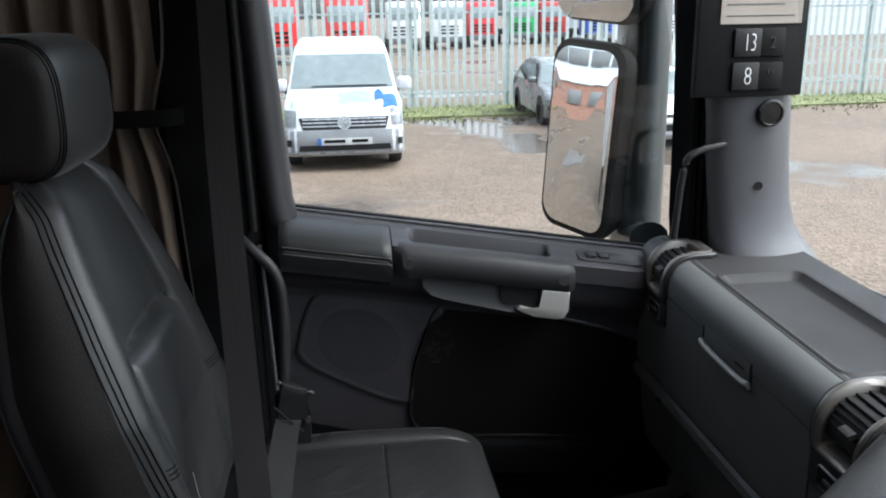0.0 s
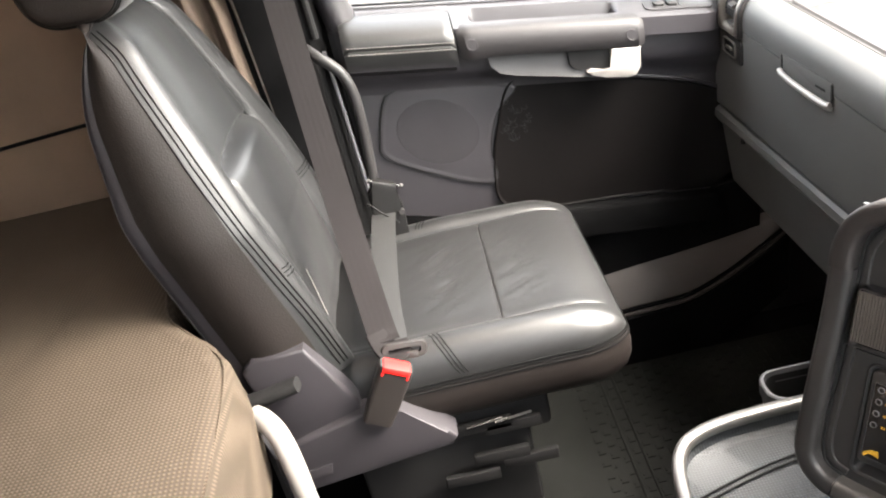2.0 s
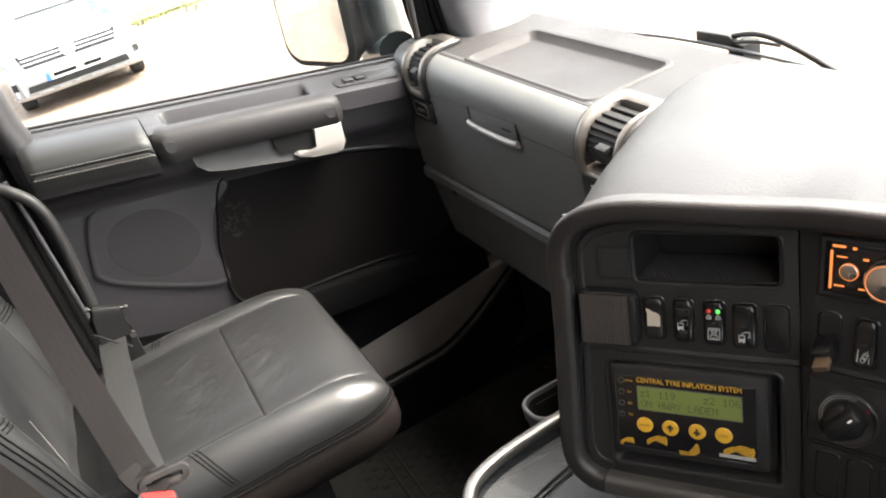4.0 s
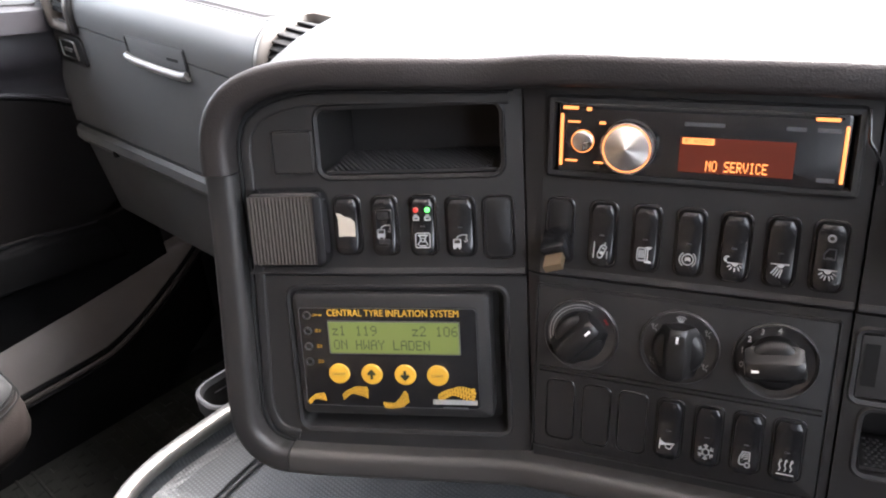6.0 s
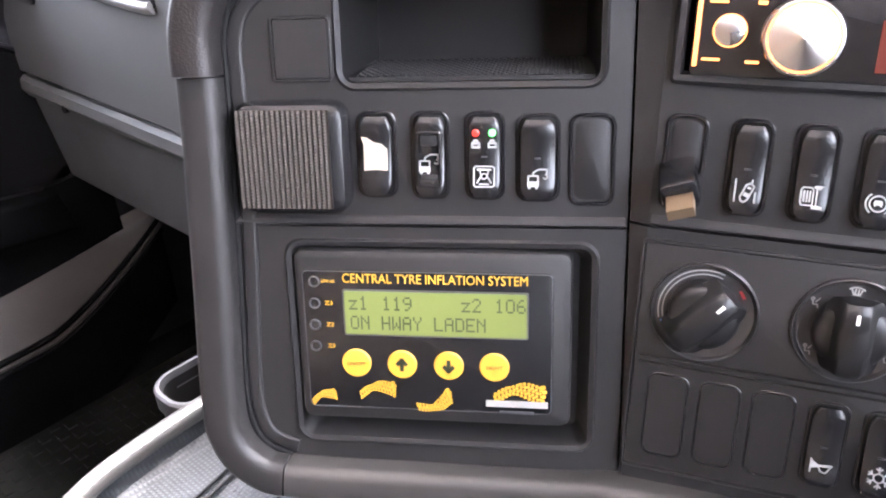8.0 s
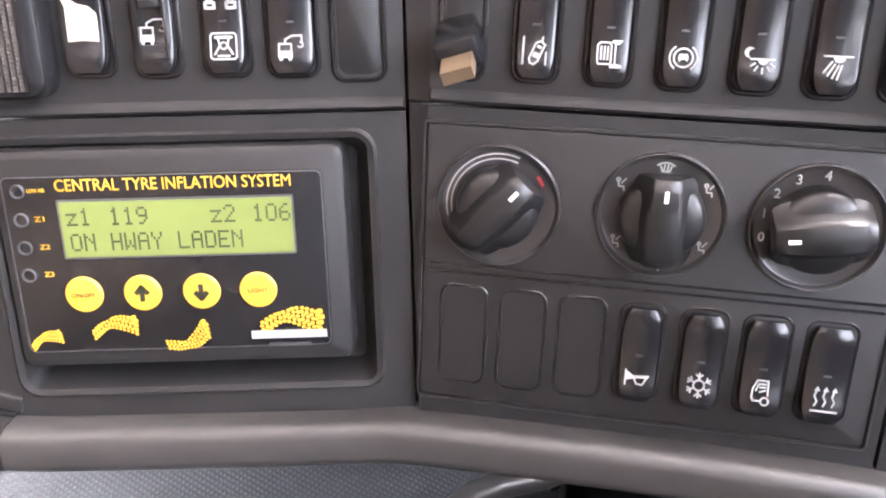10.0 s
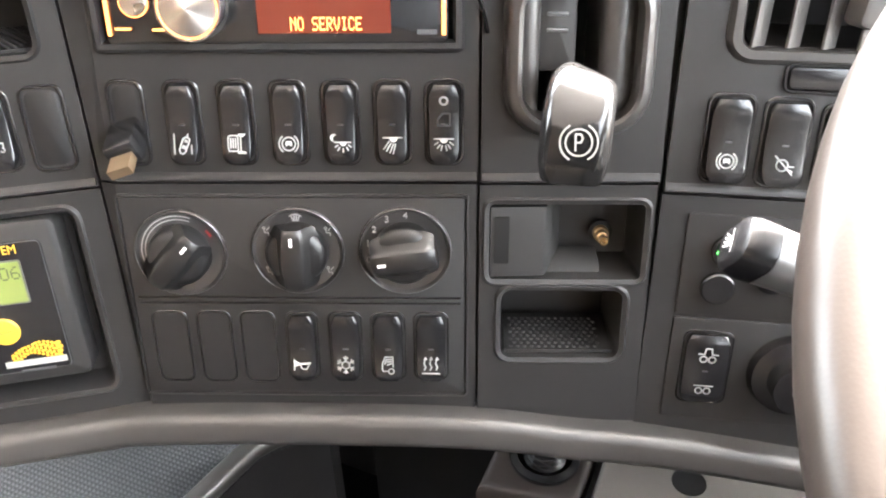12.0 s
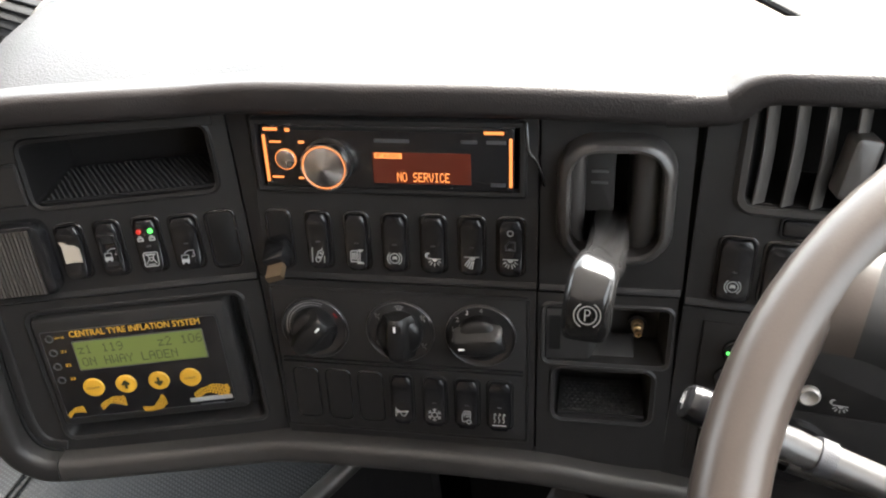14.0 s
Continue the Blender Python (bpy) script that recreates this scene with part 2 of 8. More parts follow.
def glow(name, col, strength, base=0.06):
    m = bpy.data.materials.new(name)
    m.use_nodes = True
    b = m.node_tree.nodes["Principled BSDF"]
    b.inputs["Base Color"].default_value = (*[c * base for c in col], 1)
    b.inputs["Emission Color"].default_value = (*col, 1)
    b.inputs["Emission Strength"].default_value = strength
    b.inputs["Roughness"].default_value = 0.3
    return m


def pane(name, tint=(0.74, 0.78, 0.77), gloss=0.05):
    m = bpy.data.materials.new(name)
    m.use_nodes = True
    nt, nd = m.node_tree, m.node_tree.nodes
    out = nd["Material Output"]
    t, g, mx = (nd.new("ShaderNode" + k) for k in ("BsdfTransparent", "BsdfGlossy", "MixShader"))
    mx.inputs[0].default_value = gloss
    t.inputs[0].default_value = (*tint, 1)
    g.inputs["Roughness"].default_value = 0.02
    nt.links.new(t.outputs[0], mx.inputs[1])
    nt.links.new(g.outputs[0], mx.inputs[2])
    nt.links.new(mx.outputs[0], out.inputs["Surface"])
    return m


DASH = material("dash_plastic", (0.052, 0.053, 0.054), 0.42, grain=0.12, grain_scale=1800, blotch=0.12, blotch_scale=9)
PANEL = material("panel_plastic", (0.0124, 0.0120, 0.0119), 0.42, spec=0.25, grain=0.25, grain_scale=2200, blotch=0.15, blotch_scale=14)
PAD = material("dash_pad_grained", (0.034, 0.034, 0.035), 0.42, spec=0.5, grain=0.26, grain_scale=620, cells=True, blotch=0.08)
TRIM = material("trim_grey", (0.0190, 0.0183, 0.0178), 0.52, spec=0.22, grain=0.15, grain_scale=2500, blotch=0.08)
RIMTRIM = material("rim_trim_plastic", (0.0255, 0.0240, 0.0226), 0.40, spec=0.34, grain=0.15, grain_scale=2500, blotch=0.10)
PALECOVER = material("pale_cover_plastic", (0.082, 0.076, 0.069), 0.45, spec=0.4, grain=0.2, grain_scale=1500, blotch=0.08)
GREY = material("grey_plastic", (0.036, 0.036, 0.039), 0.5, grain=0.25, grain_scale=1500, blotch=0.08)
DOOR = material("door_plastic", (0.0158, 0.0148, 0.0165), 0.46, spec=0.38, grain=0.25, grain_scale=1500, blotch=0.1)
DOORD = material("door_dark_plastic", (0.0140, 0.0132, 0.0142), 0.48, spec=0.3, grain=0.25, grain_scale=1500, blotch=0.1)
CARPET = material("black_felt", (0.0030, 0.0030, 0.0031), 0.9, spec=0.03, grain=0.6, grain_scale=900, blotch=0.3, blotch_scale=12)
GLOSS = material("switch_black", (0.0056, 0.0056, 0.0060), 0.24, spec=0.44, blotch=0.1, grain=0.06, grain_scale=3000, rough_var=0.05)
BLACK = material("deep_black", (0.005, 0.005, 0.005), 0.7, spec=0.15, blotch=0.2)
LEATHER = material("black_leather", (0.0042, 0.0045, 0.0046), 0.45, spec=0.38, grain=0.16, grain_scale=620, cells=True, blotch=0.15, blotch_scale=5, rough_var=0.06)
LEATHER.node_tree.nodes["Principled BSDF"].inputs["Sheen Weight"].default_value = 0.055
LEATHER.node_tree.nodes["Principled BSDF"].inputs["Sheen Roughness"].default_value = 0.40
LEATHERS = material("side_leather", (0.0066, 0.0053, 0.0047), 0.56, spec=0.14, grain=0.3, grain_scale=480, cells=True, blotch=0.18, blotch_scale=5)
THREAD = material("dark_thread", (0.004, 0.004, 0.004), 0.8, spec=0.02)
PALE_THREAD = material("pale_thread", (0.16, 0.15, 0.14), 0.7)
SHELL = material("seat_shell_grey", (0.0125, 0.0114, 0.0130), 0.5, spec=0.3, grain=0.2, grain_scale=1500, blotch=0.06)
BUCKLE = material("buckle_plastic", (0.0115, 0.0100, 0.0092), 0.45, spec=0.25, grain=0.2, grain_scale=1500)
WEB = material("seat_belt_webbing", (0.0043, 0.0035, 0.0036), 0.68, spec=0.07, grain=0.25, grain_scale=1500, blotch=0.1)
# paler copy of the webbing: sky sheen on the upturned lap belt, as colour
WEBLIT = material("lit_lap_webbing", (0.0120, 0.0122, 0.0120), 0.52, spec=0.22, grain=0.25, grain_scale=1500, blotch=0.1)
CHROME = material("satin_metal", (0.48, 0.47, 0.46), 0.28, metal=1.0, blotch=0.05)
SILVER = material("silver_paint", (0.34, 0.325, 0.30), 0.36, metal=0.6, blotch=0.05)
BRASS = material("brass", (0.36, 0.25, 0.13), 0.32, metal=0.9)
RUBBER = material("rubber_mat", (0.0066, 0.0069, 0.0062), 0.62, spec=0.08, grain=0.3, grain_scale=900, blotch=0.25, blotch_scale=8)
CLOTH = material("brown_cloth", (0.052, 0.040, 0.029), 0.85, spec=0.1, weave=0.55, weave_scale=52, blotch=0.16, blotch_scale=3)
CURTAIN = material("brown_curtain", (0.105, 0.079, 0.061), 0.85, spec=0.2, grain=0.3, grain_scale=700, blotch=0.14)
BROWN = material("brown_panel", (0.085, 0.060, 0.043), 0.75, spec=0.2, grain=0.3, grain_scale=900, blotch=0.14)
STEP = material("step_grey", (0.0170, 0.0132, 0.0115), 0.5, spec=0.26, grain=0.2, grain_scale=900, blotch=0.14)
HEAD = material("headlining", (0.30, 0.285, 0.27), 0.9, grain=0.3, grain_scale=900)
WHITE = material("white_print", (0.6, 0.6, 0.59), 0.5)
CREAM = material("cream_tube", (0.125, 0.116, 0.105), 0.4, blotch=0.06)
RED = material("red_plastic", (0.62, 0.012, 0.010), 0.5, spec=0.2)
ORANGE = material("orange_print", (0.48, 0.26, 0.022), 0.45)
GLASS = pane("window_glass")
MIRROR = material("mirror_glass", (0.62, 0.64, 0.64), 0.015, metal=1.0, blotch=0.0, rough_var=0.0)
LCD = glow("lcd_green", (0.35, 0.44, 0.12), 0.0027, 0.25)
LCDTEXT = material("lcd_dark", (0.008, 0.012, 0.004), 0.5)
REDGLOW = glow("amber_red_glow", (1.0, 0.30, 0.080), 0.055)
DISPLAY = glow("radio_display", (0.5, 0.075, 0.035), 0.0030)
GREENLED = glow("green_led", (0.1, 1.0, 0.15), 0.07)
REDLED = glow("red_led", (1.0, 0.05, 0.03), 0.02)
# brow darker than the pad on top: shade on its front put into the colour
BROW = material("grained_leather_brow", (0.0105, 0.0092, 0.0090), 0.47, spec=0.23, grain=0.22, grain_scale=820, cells=True, blotch=0.12)
ICON = material("faded_white_print", (0.23, 0.23, 0.226), 0.5)
RIMSAT = material("satin_rim_metal", (0.135, 0.130, 0.122), 0.40, metal=0.8, blotch=0.10)
GLOVE = material("glove_box_plastic", (0.062, 0.064, 0.063), 0.50, spec=0.30, grain=0.2, grain_scale=1300, blotch=0.08)


TURNED = material("turned_metal", (0.62, 0.59, 0.56), 0.26, metal=1.0, blotch=0.04, rough_var=0.03)
TURNED.node_tree.nodes["Principled BSDF"].inputs["Anisotropic"].default_value = 0.85
ARM = material("armrest_leather", (0.0080, 0.0082, 0.0082), 0.46, spec=0.34, grain=0.2, grain_scale=520, cells=True, blotch=0.1)
DASHTOP = material("dash_top_plastic", (0.0150, 0.0143, 0.0144), 0.58, spec=0.14, grain=0.4, grain_scale=1300, blotch=0.1)

GRAB = material("grab_handle_plastic", (0.0125, 0.0118, 0.0122), 0.5, spec=0.24, grain=0.25, grain_scale=1500, blotch=0.1)
CASE = material("controller_case", (0.0125, 0.0122, 0.012), 0.42, spec=0.3, grain=0.2, grain_scale=2200, blotch=0.1)
BLANK = material("blank_cap_plastic", (0.0068, 0.0066, 0.0066), 0.4, spec=0.25, grain=0.2, grain_scale=2200, blotch=0.1)

# ---- cab shell ----
FLOOR, GROUND = 0.0, -1.2


def sill_z(y):
    return 0.962 - 0.1665 * y


def structure(name, bm, mat, label, smooth=False):
    return tagged(part(name, bm, mat, None, "", smooth), label, name.rstrip("_123456789"), kind="structure")


floor_bm = bmesh.new()
box(floor_bm, -1.62, 0.58, -1.25, 1.25, -0.06, FLOOR)
structure("floor", floor_bm, CARPET, "black felt-covered floor of the truck cab")
roof_bm = sheet(12, 12, lambda u, v: (-1.66 + 2.28 * u, -1.3 + 2.12 * v, 1.78 + 0.22 * math.sin(math.pi * u) ** 0.5), 0.05)
structure("ceiling", roof_bm, HEAD, "pale cloth headlining of the truck cab", True)
rear_bm = bmesh.new()
box(rear_bm, -1.66, 0.62, -1.31, -1.25, -0.06, 2.02)
structure("wall_rear", rear_bm, BROWN, "brown padded rear wall of the sleeper cab")


def yz_pieces(bm, pieces, x0, x1):
    for q in pieces:
        a = [bm.verts.new((x0, y, z)) for y, z in q]
        b = [bm.verts.new((x1, y, z)) for y, z in q]
        bm.faces.new(a), bm.faces.new(b[::-1])
        for i in range(len(q)):
            j = (i + 1) % len(q)
            bm.faces.new((a[i], b[i], b[j], a[j]))
    return bm


SZ = sill_z(-0.115) - 0.02
left_pieces = ([(-1.3, -0.06), (0.95, -0.06), (0.95, 0.80), (0.62, sill_z(0.62) - 0.02), (-0.115, SZ), (-1.3, SZ)], [(-1.3, SZ), (-0.115, SZ), (-0.14, 1.72), (-0.14, 2.02), (-1.3, 2.02)], [(-0.14, 1.72), (0.60, 1.72), (0.72, 1.85), (0.72, 2.02), (-0.14, 2.02)])
structure("wall_left", yz_pieces(bmesh.new(), left_pieces, -1.66, -1.60), DOORD, "dark side wall of the cab round the passenger door window")
right_pieces = ([(-1.3, -0.06), (0.95, -0.06), (0.95, 0.76), (-0.16, 0.92), (-1.3, 0.92)], [(-1.3, 0.92), (-0.16, 0.92), (-0.16, 1.76), (-1.3, 1.76)], [(0.74, 0.79), (0.95, 0.76), (0.84, 0.86), (0.70, 1.76), (0.66, 1.76)], [(-1.3, 1.76), (0.72, 1.76), (0.72, 2.02), (-1.3, 2.02)])
structure("wall_right", yz_pieces(bmesh.new(), right_pieces, 0.56, 0.62), DOORD, "dark side wall of the cab round the driver door window")
front_bm = bmesh.new()
box(front_bm, -1.66, 0.62, 0.96, 1.01, -0.06, 0.78)
# unseen inner panel added behind the dashboard, to stop daylight leaking through it
box(front_bm, -1.55, 0.36, 0.862, 0.882, 0.0, 0.842)
box(front_bm, 0.36, 0.62, 0.862, 0.882, 0.0, 0.865)
structure("wall_front", front_bm, DOORD, "dark lower front bulkhead of the cab")


def windscreen():
    w = thing("window_1", "large clear windscreen with a dark rubber surround", "windscreen", kind="structure")
    def f(u, v):
        x = -1.55 + 2.06 * u
        bow = 0.07 * (1 - (2 * u - 1) ** 2)
        return (x, 0.915 + bow - 0.19 * v, 0.79 + 1.03 * v)
    g = part("pane", sheet(16, 4, f), GLASS, w)
    g.visible_shadow = False
    rim = [f(i / 20, 0) for i in range(21)] + [f(1, j / 6) for j in range(1, 7)] + [f(1 - i / 20, 1) for i in range(1, 21)] + [f(0, 1 - j / 6) for j in range(1, 6)]
    part("rubber_seal", sweep(rim, circle(0.016, 8), (0, 1, 0.2), closed=True), BLACK, w)
    return w


windscreen()


def side_glass(name, x, label):
    w = thing(name, label, "window", kind="structure")
    q = [(-0.125, sill_z(-0.125) - 0.03), (0.69, sill_z(0.69) - 0.03), (0.69, 1.12), (0.56, 1.73), (-0.145, 1.73)]
    bm = bmesh.new()
    bm.faces.new([bm.verts.new((x, y, z)) for y, z in q])
    g = part("pane", bm, GLASS, w)
    g.visible_shadow = False
    line = [Vector((x, y, z)) for y, z in ((-0.125, sill_z(-0.125) - 0.002), (0.66, sill_z(0.66) - 0.002))]
    part("window_seal", sweep([line[0].lerp(line[1], i / 8) for i in range(9)], [(-0.010, -0.012), (0.008, -0.012), (0.006, 0.001), (-0.008, 0.001)]), BLACK, w, "black rubber wiper seal")
    inner = 0.013 if x < -0.5 else -0.013
    part("seal_lip", tube([line[0].lerp(line[1], i / 4) + Vector((inner, 0, -0.005)) for i in range(5)], 0.0036, 8, 2), GREY, w, "pale rubber lip")
    return w


side_glass("window_2", -1.585, "clear passenger door window with a black rubber seal")
side_glass("window_3", 0.575, "clear driver door window with a black rubber seal")

# ---- dashboard ----
def plane(o, th, tilt):
    """A frame whose x runs along a dash panel, y up it and z out of it."""
    a, b = radians(th), radians(tilt)
    u = Vector((math.cos(a), math.sin(a), 0))
    n = Vector((math.sin(a) * math.cos(b), -math.cos(a) * math.cos(b), math.sin(b)))
    v = n.cross(u)
    return Matrix(((u.x, v.x, n.x, o[0]), (u.y, v.y, n.y, o[1]), (u.z, v.z, n.z, o[2]), (0, 0, 0, 1)))


LP = plane((-0.459, 0.403, 0.748), 35, 14.5)
MP = plane((-0.249, 0.515, 0.772), 22, 14)
VP = plane(MP @ Vector((0.1725, 0, 0)), 16, 14)
BASE = -0.004

dash = thing("dashboard", "curved dark grey plastic truck dashboard with grained padded top", "dashboard")


def dpart(name, bm, mat, m, label="", smooth=True):
    return part(name, moved(bm, m), mat, dash, label, smooth)


def pocket(w, h, r, deep, cx, cy, m, mat, name="storage_pocket", lip=0.004, floor_drop=0.0, label=""):
    """An open recess with a rounded lip, set into a hole of a panel."""
    loops = [at_z(rrect(w + 2 * lip, h + 2 * lip, r + lip, 5, cx, cy), BASE + 0.0002), at_z(rrect(w + 1.4 * lip, h + 1.4 * lip, r + lip, 5, cx, cy), BASE + 0.0016),
             at_z(rrect(w, h, r, 5, cx, cy), BASE + 0.0006), at_z(rrect(w * 0.97, h * 0.95, r, 5, cx, cy), BASE - deep * 0.5), at_z(rrect(w * 0.93, h * 0.90, r * 0.8, 5, cx, cy), BASE - deep)]
    return dpart(name, loft(loops, False, True), mat, m, label)


# panels, each a plate of its own with narrow joints between them
def fascia(m, u, v, holes, bend=False):
    """One plate; where it bends, its edge drops back to meet the neighbouring panel."""
    bm = holed(u, v, holes, BASE - 0.006, BASE)
    if bend:
        t = m.inverted() @ LP
        for k in bm.verts:
            if abs(k.co.x - u[0]) < 1e-6:
                p = t @ Vector((0.1035, k.co.y + 0.0240, k.co.z))
                k.co.x, k.co.z = p.x + 0.0016, p.z
    return dpart("fascia_panel", bm, PANEL, m, smooth=False)


L_TRAY, L_BAY = (-0.042, 0.088, 0.101, 0.148), (-0.0765, 0.0865, -0.1005, 0.0145)
fascia(LP, [-0.113, 0.1035], [0.0262, 0.166], [L_TRAY])
fascia(LP, [-0.113, 0.1035], [-0.120, 0.0250], [L_BAY])
RADIO = (-0.1195, 0.0625, 0.0785, 0.1285)
fascia(MP, [-0.1355, -0.1275, 0.0728], [0.0063, 0.143], [RADIO], True)
fascia(MP, [-0.1350, -0.1275, 0.0722], [-0.142, 0.0050], [], True)
R_BRAKE, R_CUBBY, R_TRAY = (0.098, 0.148, 0.04, 0.116), (0.0795, 0.1655, -0.052, -0.0065), (0.087, 0.157, -0.1035, -0.059)
fascia(MP, [0.0745, 0.1718], [0.0058, 0.143], [R_BRAKE])
fascia(MP, [0.0740, 0.1706], [-0.148, 0.0045], [R_CUBBY, R_TRAY])
V_VENT = (0.030, 0.165, 0.080, 0.146)
fascia(VP, [0.0012, 0.36], [0.0008, 0.160], [V_VENT, (0.0012, 0.027, 0.1440, 0.160)])
fascia(VP, [0.0008, 0.36], [-0.165, -0.0006], [])
# lips along the lower edges of the upper panels
for m, u0, u1, v in ((LP, -0.112, 0.1025, 0.0262), (MP, -0.126, 0.0720, 0.0066), (MP, 0.0750, 0.1710, 0.0062), (VP, 0.0018, 0.36, 0.0012)):
    dpart("panel_lip", loft([[(u, v, BASE - 0.004), (u, v, BASE + 0.0008), (u, v + 0.0012, BASE + 0.0022), (u, v + 0.0034, BASE + 0.0016), (u, v + 0.0052, BASE + 0.0001), (u, v + 0.0052, BASE - 0.004)] for u in np.linspace(u0, u1, 3)]), PANEL, m)
# backing strips added close behind the joints, to stop light showing through
for m, u0, u1, v0, v1 in ((LP, 0.0890, 0.1110, -0.1190, 0.150), (MP, 0.0655, 0.0785, -0.1440, 0.138), (MP, 0.1665, 0.1770, -0.1460, 0.138)):
    bm = bmesh.new()
    box(bm, u0, u1, v0, v1, -0.0195, -0.0145)
    dpart("joint_backing", bm, BLACK, m)
# dark carrier behind the joints
for m, u0, u1, v0, v1 in ((LP, -0.10, 0.098, -0.115, 0.15), (MP, -0.13, 0.168, -0.14, 0.14), (VP, 0.004, 0.35, -0.16, 0.15)):
    bm = bmesh.new()
    box(bm, u0, u1, v0, v1, -0.085, -0.08)
    dpart("carrier", bm, BLACK, m)

pocket(0.130, 0.047, 0.006, 0.07, 0.023, 0.1245, LP, BLANK)
POCKIN = material("pocket_plastic", (0.0150, 0.0145, 0.0142), 0.42, spec=0.3, grain=0.2, grain_scale=2000, blotch=0.12)
POCKET_MAT = material("dotted_rubber", (0.0095, 0.0092, 0.0090), 0.55, spec=0.22, blotch=0.2)
for m, u0, u1, v in ((LP, -0.040, 0.086, 0.1035), (MP, 0.090, 0.154, -0.1005)):
    bm = bmesh.new()
    a, b = ((-0.066, v + 0.006), (-0.008, v)) if m is LP else ((-0.046, v + 0.005), (-0.008, v))
    vs = [(u0, a[1], a[0]), (u1, a[1], a[0]), (u1, b[1], b[0]), (u0, b[1], b[0])]
    loft([[(x, y, z) for x, y, z in vs], [(x, y - 0.002, z) for x, y, z in vs]], bm=bm)
    dpart("pocket_mat", bm, POCKET_MAT, m, "dotted black rubber mat")
    st = bmesh.new()
    nx, nz = int((u1 - u0 - 0.006) / 0.0042), int((b[0] - a[0] - 0.004) / 0.0036)
    for i in range(nx):
        for j in range(nz):
            z = b[0] - 0.003 - 0.0036 * j
            y = b[1] + (a[1] - b[1]) * (b[0] - z) / (b[0] - a[0])
            x = u0 + 0.004 + 0.0042 * (i + 0.5 * (j % 2))
            loft([[(x + r * math.cos(q), y + k, z + r * math.sin(q)) for q in (0.5, 1.5, 2.6, 3.6, 4.7, 5.8)] for r, k in ((0.0014, -0.0002), (0.0009, 0.0008))], bm=st)
    dpart("raised_studs", st, POCKET_MAT, m)["kind"] = "stuff"
pocket(0.163, 0.115, 0.006, 0.014, 0.005, -0.043, LP, PANEL, "mounting_recess")
pocket(0.086, 0.0455, 0.003, 0.035, 0.1225, -0.02925, MP, POCKIN, "power_socket_recess")
pocket(0.070, 0.0445, 0.006, 0.05, 0.122, -0.08125, MP, PANEL)


# rim round the panels: hard trim below, padded brow above
def on(m, u, v, z=0.0):
    return m @ Vector((u, v, z))


low = [on(VP, 0.36, -0.19), on(VP, 0.18, -0.176), on(VP, 0.03, -0.162), on(MP, 0.13, -0.157), on(MP, 0.07, -0.150), on(MP, -0.03, -0.148), on(MP, -0.125, -0.1495), on(LP, 0.07, -0.1270), on(LP, 0.0, -0.1265),
       on(LP, -0.080, -0.1250), on(LP, -0.104, -0.119), on(LP, -0.1185, -0.102), on(LP, -0.1215, -0.075), on(LP, -0.1185, 0.0), on(LP, -0.1165, 0.06), on(LP, -0.1160, 0.1055)]
rim_line = smooth_line(low, 8)
cut = min(range(len(rim_line)), key=lambda k: (rim_line[k] - on(LP, -0.086, -0.1245)).length)
for a, b in ((0, cut), (cut, len(rim_line) - 1)):
    run = rim_line[a:b + 1]
    if a == cut:
        run[0] = run[0].lerp(run[1], min(0.9, 0.0011 / (run[1] - run[0]).length))
    k0, k1 = a / (len(rim_line) - 1), b / (len(rim_line) - 1)
    # one rim in two tones: side light on the lower run put into its colour
    dpart("rim_trim", sweep(run, rrect(0.022, 0.027, 0.0065, 4), lambda t, k0=k0, k1=k1: Vector((0.35, -0.9, 0.25)).lerp(Vector((0.57, -0.79, 0.25)), k0 + (k1 - k0) * t)), RIMTRIM if a == 0 else PANEL, Matrix())
brow = [on(LP, -0.1160, 0.1065), on(LP, -0.1150, 0.130), on(LP, -0.106, 0.152), on(LP, -0.085, 0.167), on(LP, -0.045, 0.1745), on(LP, 0.02, 0.1730), on(LP, 0.085, 0.170), on(MP, -0.11, 0.1485), on(MP, -0.03, 0.148), on(MP, 0.06, 0.1475), on(MP, 0.1735, 0.1435)]
brow_line = smooth_line(brow, 8)
dpart("padded_brow", sweep(brow_line, rrect(0.022, 0.036, 0.006, 3), lambda t: Vector((0.57, -0.79, 0.25)).lerp(Vector((0.35, -0.9, 0.25)), t)), BROW, Matrix())
brow_v = smooth_line([on(MP, 0.150, 0.1425), on(VP, 0.008, 0.1450), on(VP, 0.016, 0.1490), on(VP, 0.030, 0.158), on(VP, 0.06, 0.160), on(VP, 0.13, 0.161), on(VP, 0.36, 0.160)], 6)
dpart("padded_brow", sweep(brow_v, rrect(0.021, 0.037, 0.006, 3), (0.3, -0.92, 0.25)), BROW, Matrix())

# dark gap inside the rim, and the rounded border of the left and middle panels
inner = [on(LP, -0.085, -0.1135, BASE), on(LP, -0.1000, -0.1075, BASE), on(LP, -0.1070, -0.095, BASE), on(LP, -0.1095, -0.072, BASE), on(LP, -0.1070, 0.0, BASE), on(LP, -0.1050, 0.06, BASE), on(LP, -0.1043, 0.106, BASE), on(LP, -0.1035, 0.127, BASE), on(LP, -0.0975, 0.1435, BASE), on(LP, -0.081, 0.1555, BASE), on(LP, -0.045, 0.1625, BASE), on(LP, 0.02, 0.1612, BASE), on(LP, 0.098, 0.1580, BASE)]
dpart("panel_gap", tube(inner, 0.0022, 8, 5), BLACK, Matrix())
border = [p + (on(LP, 0.02, 0.02, BASE) - p).normalized() * 0.0070 for p in smooth_line(inner, 5)]
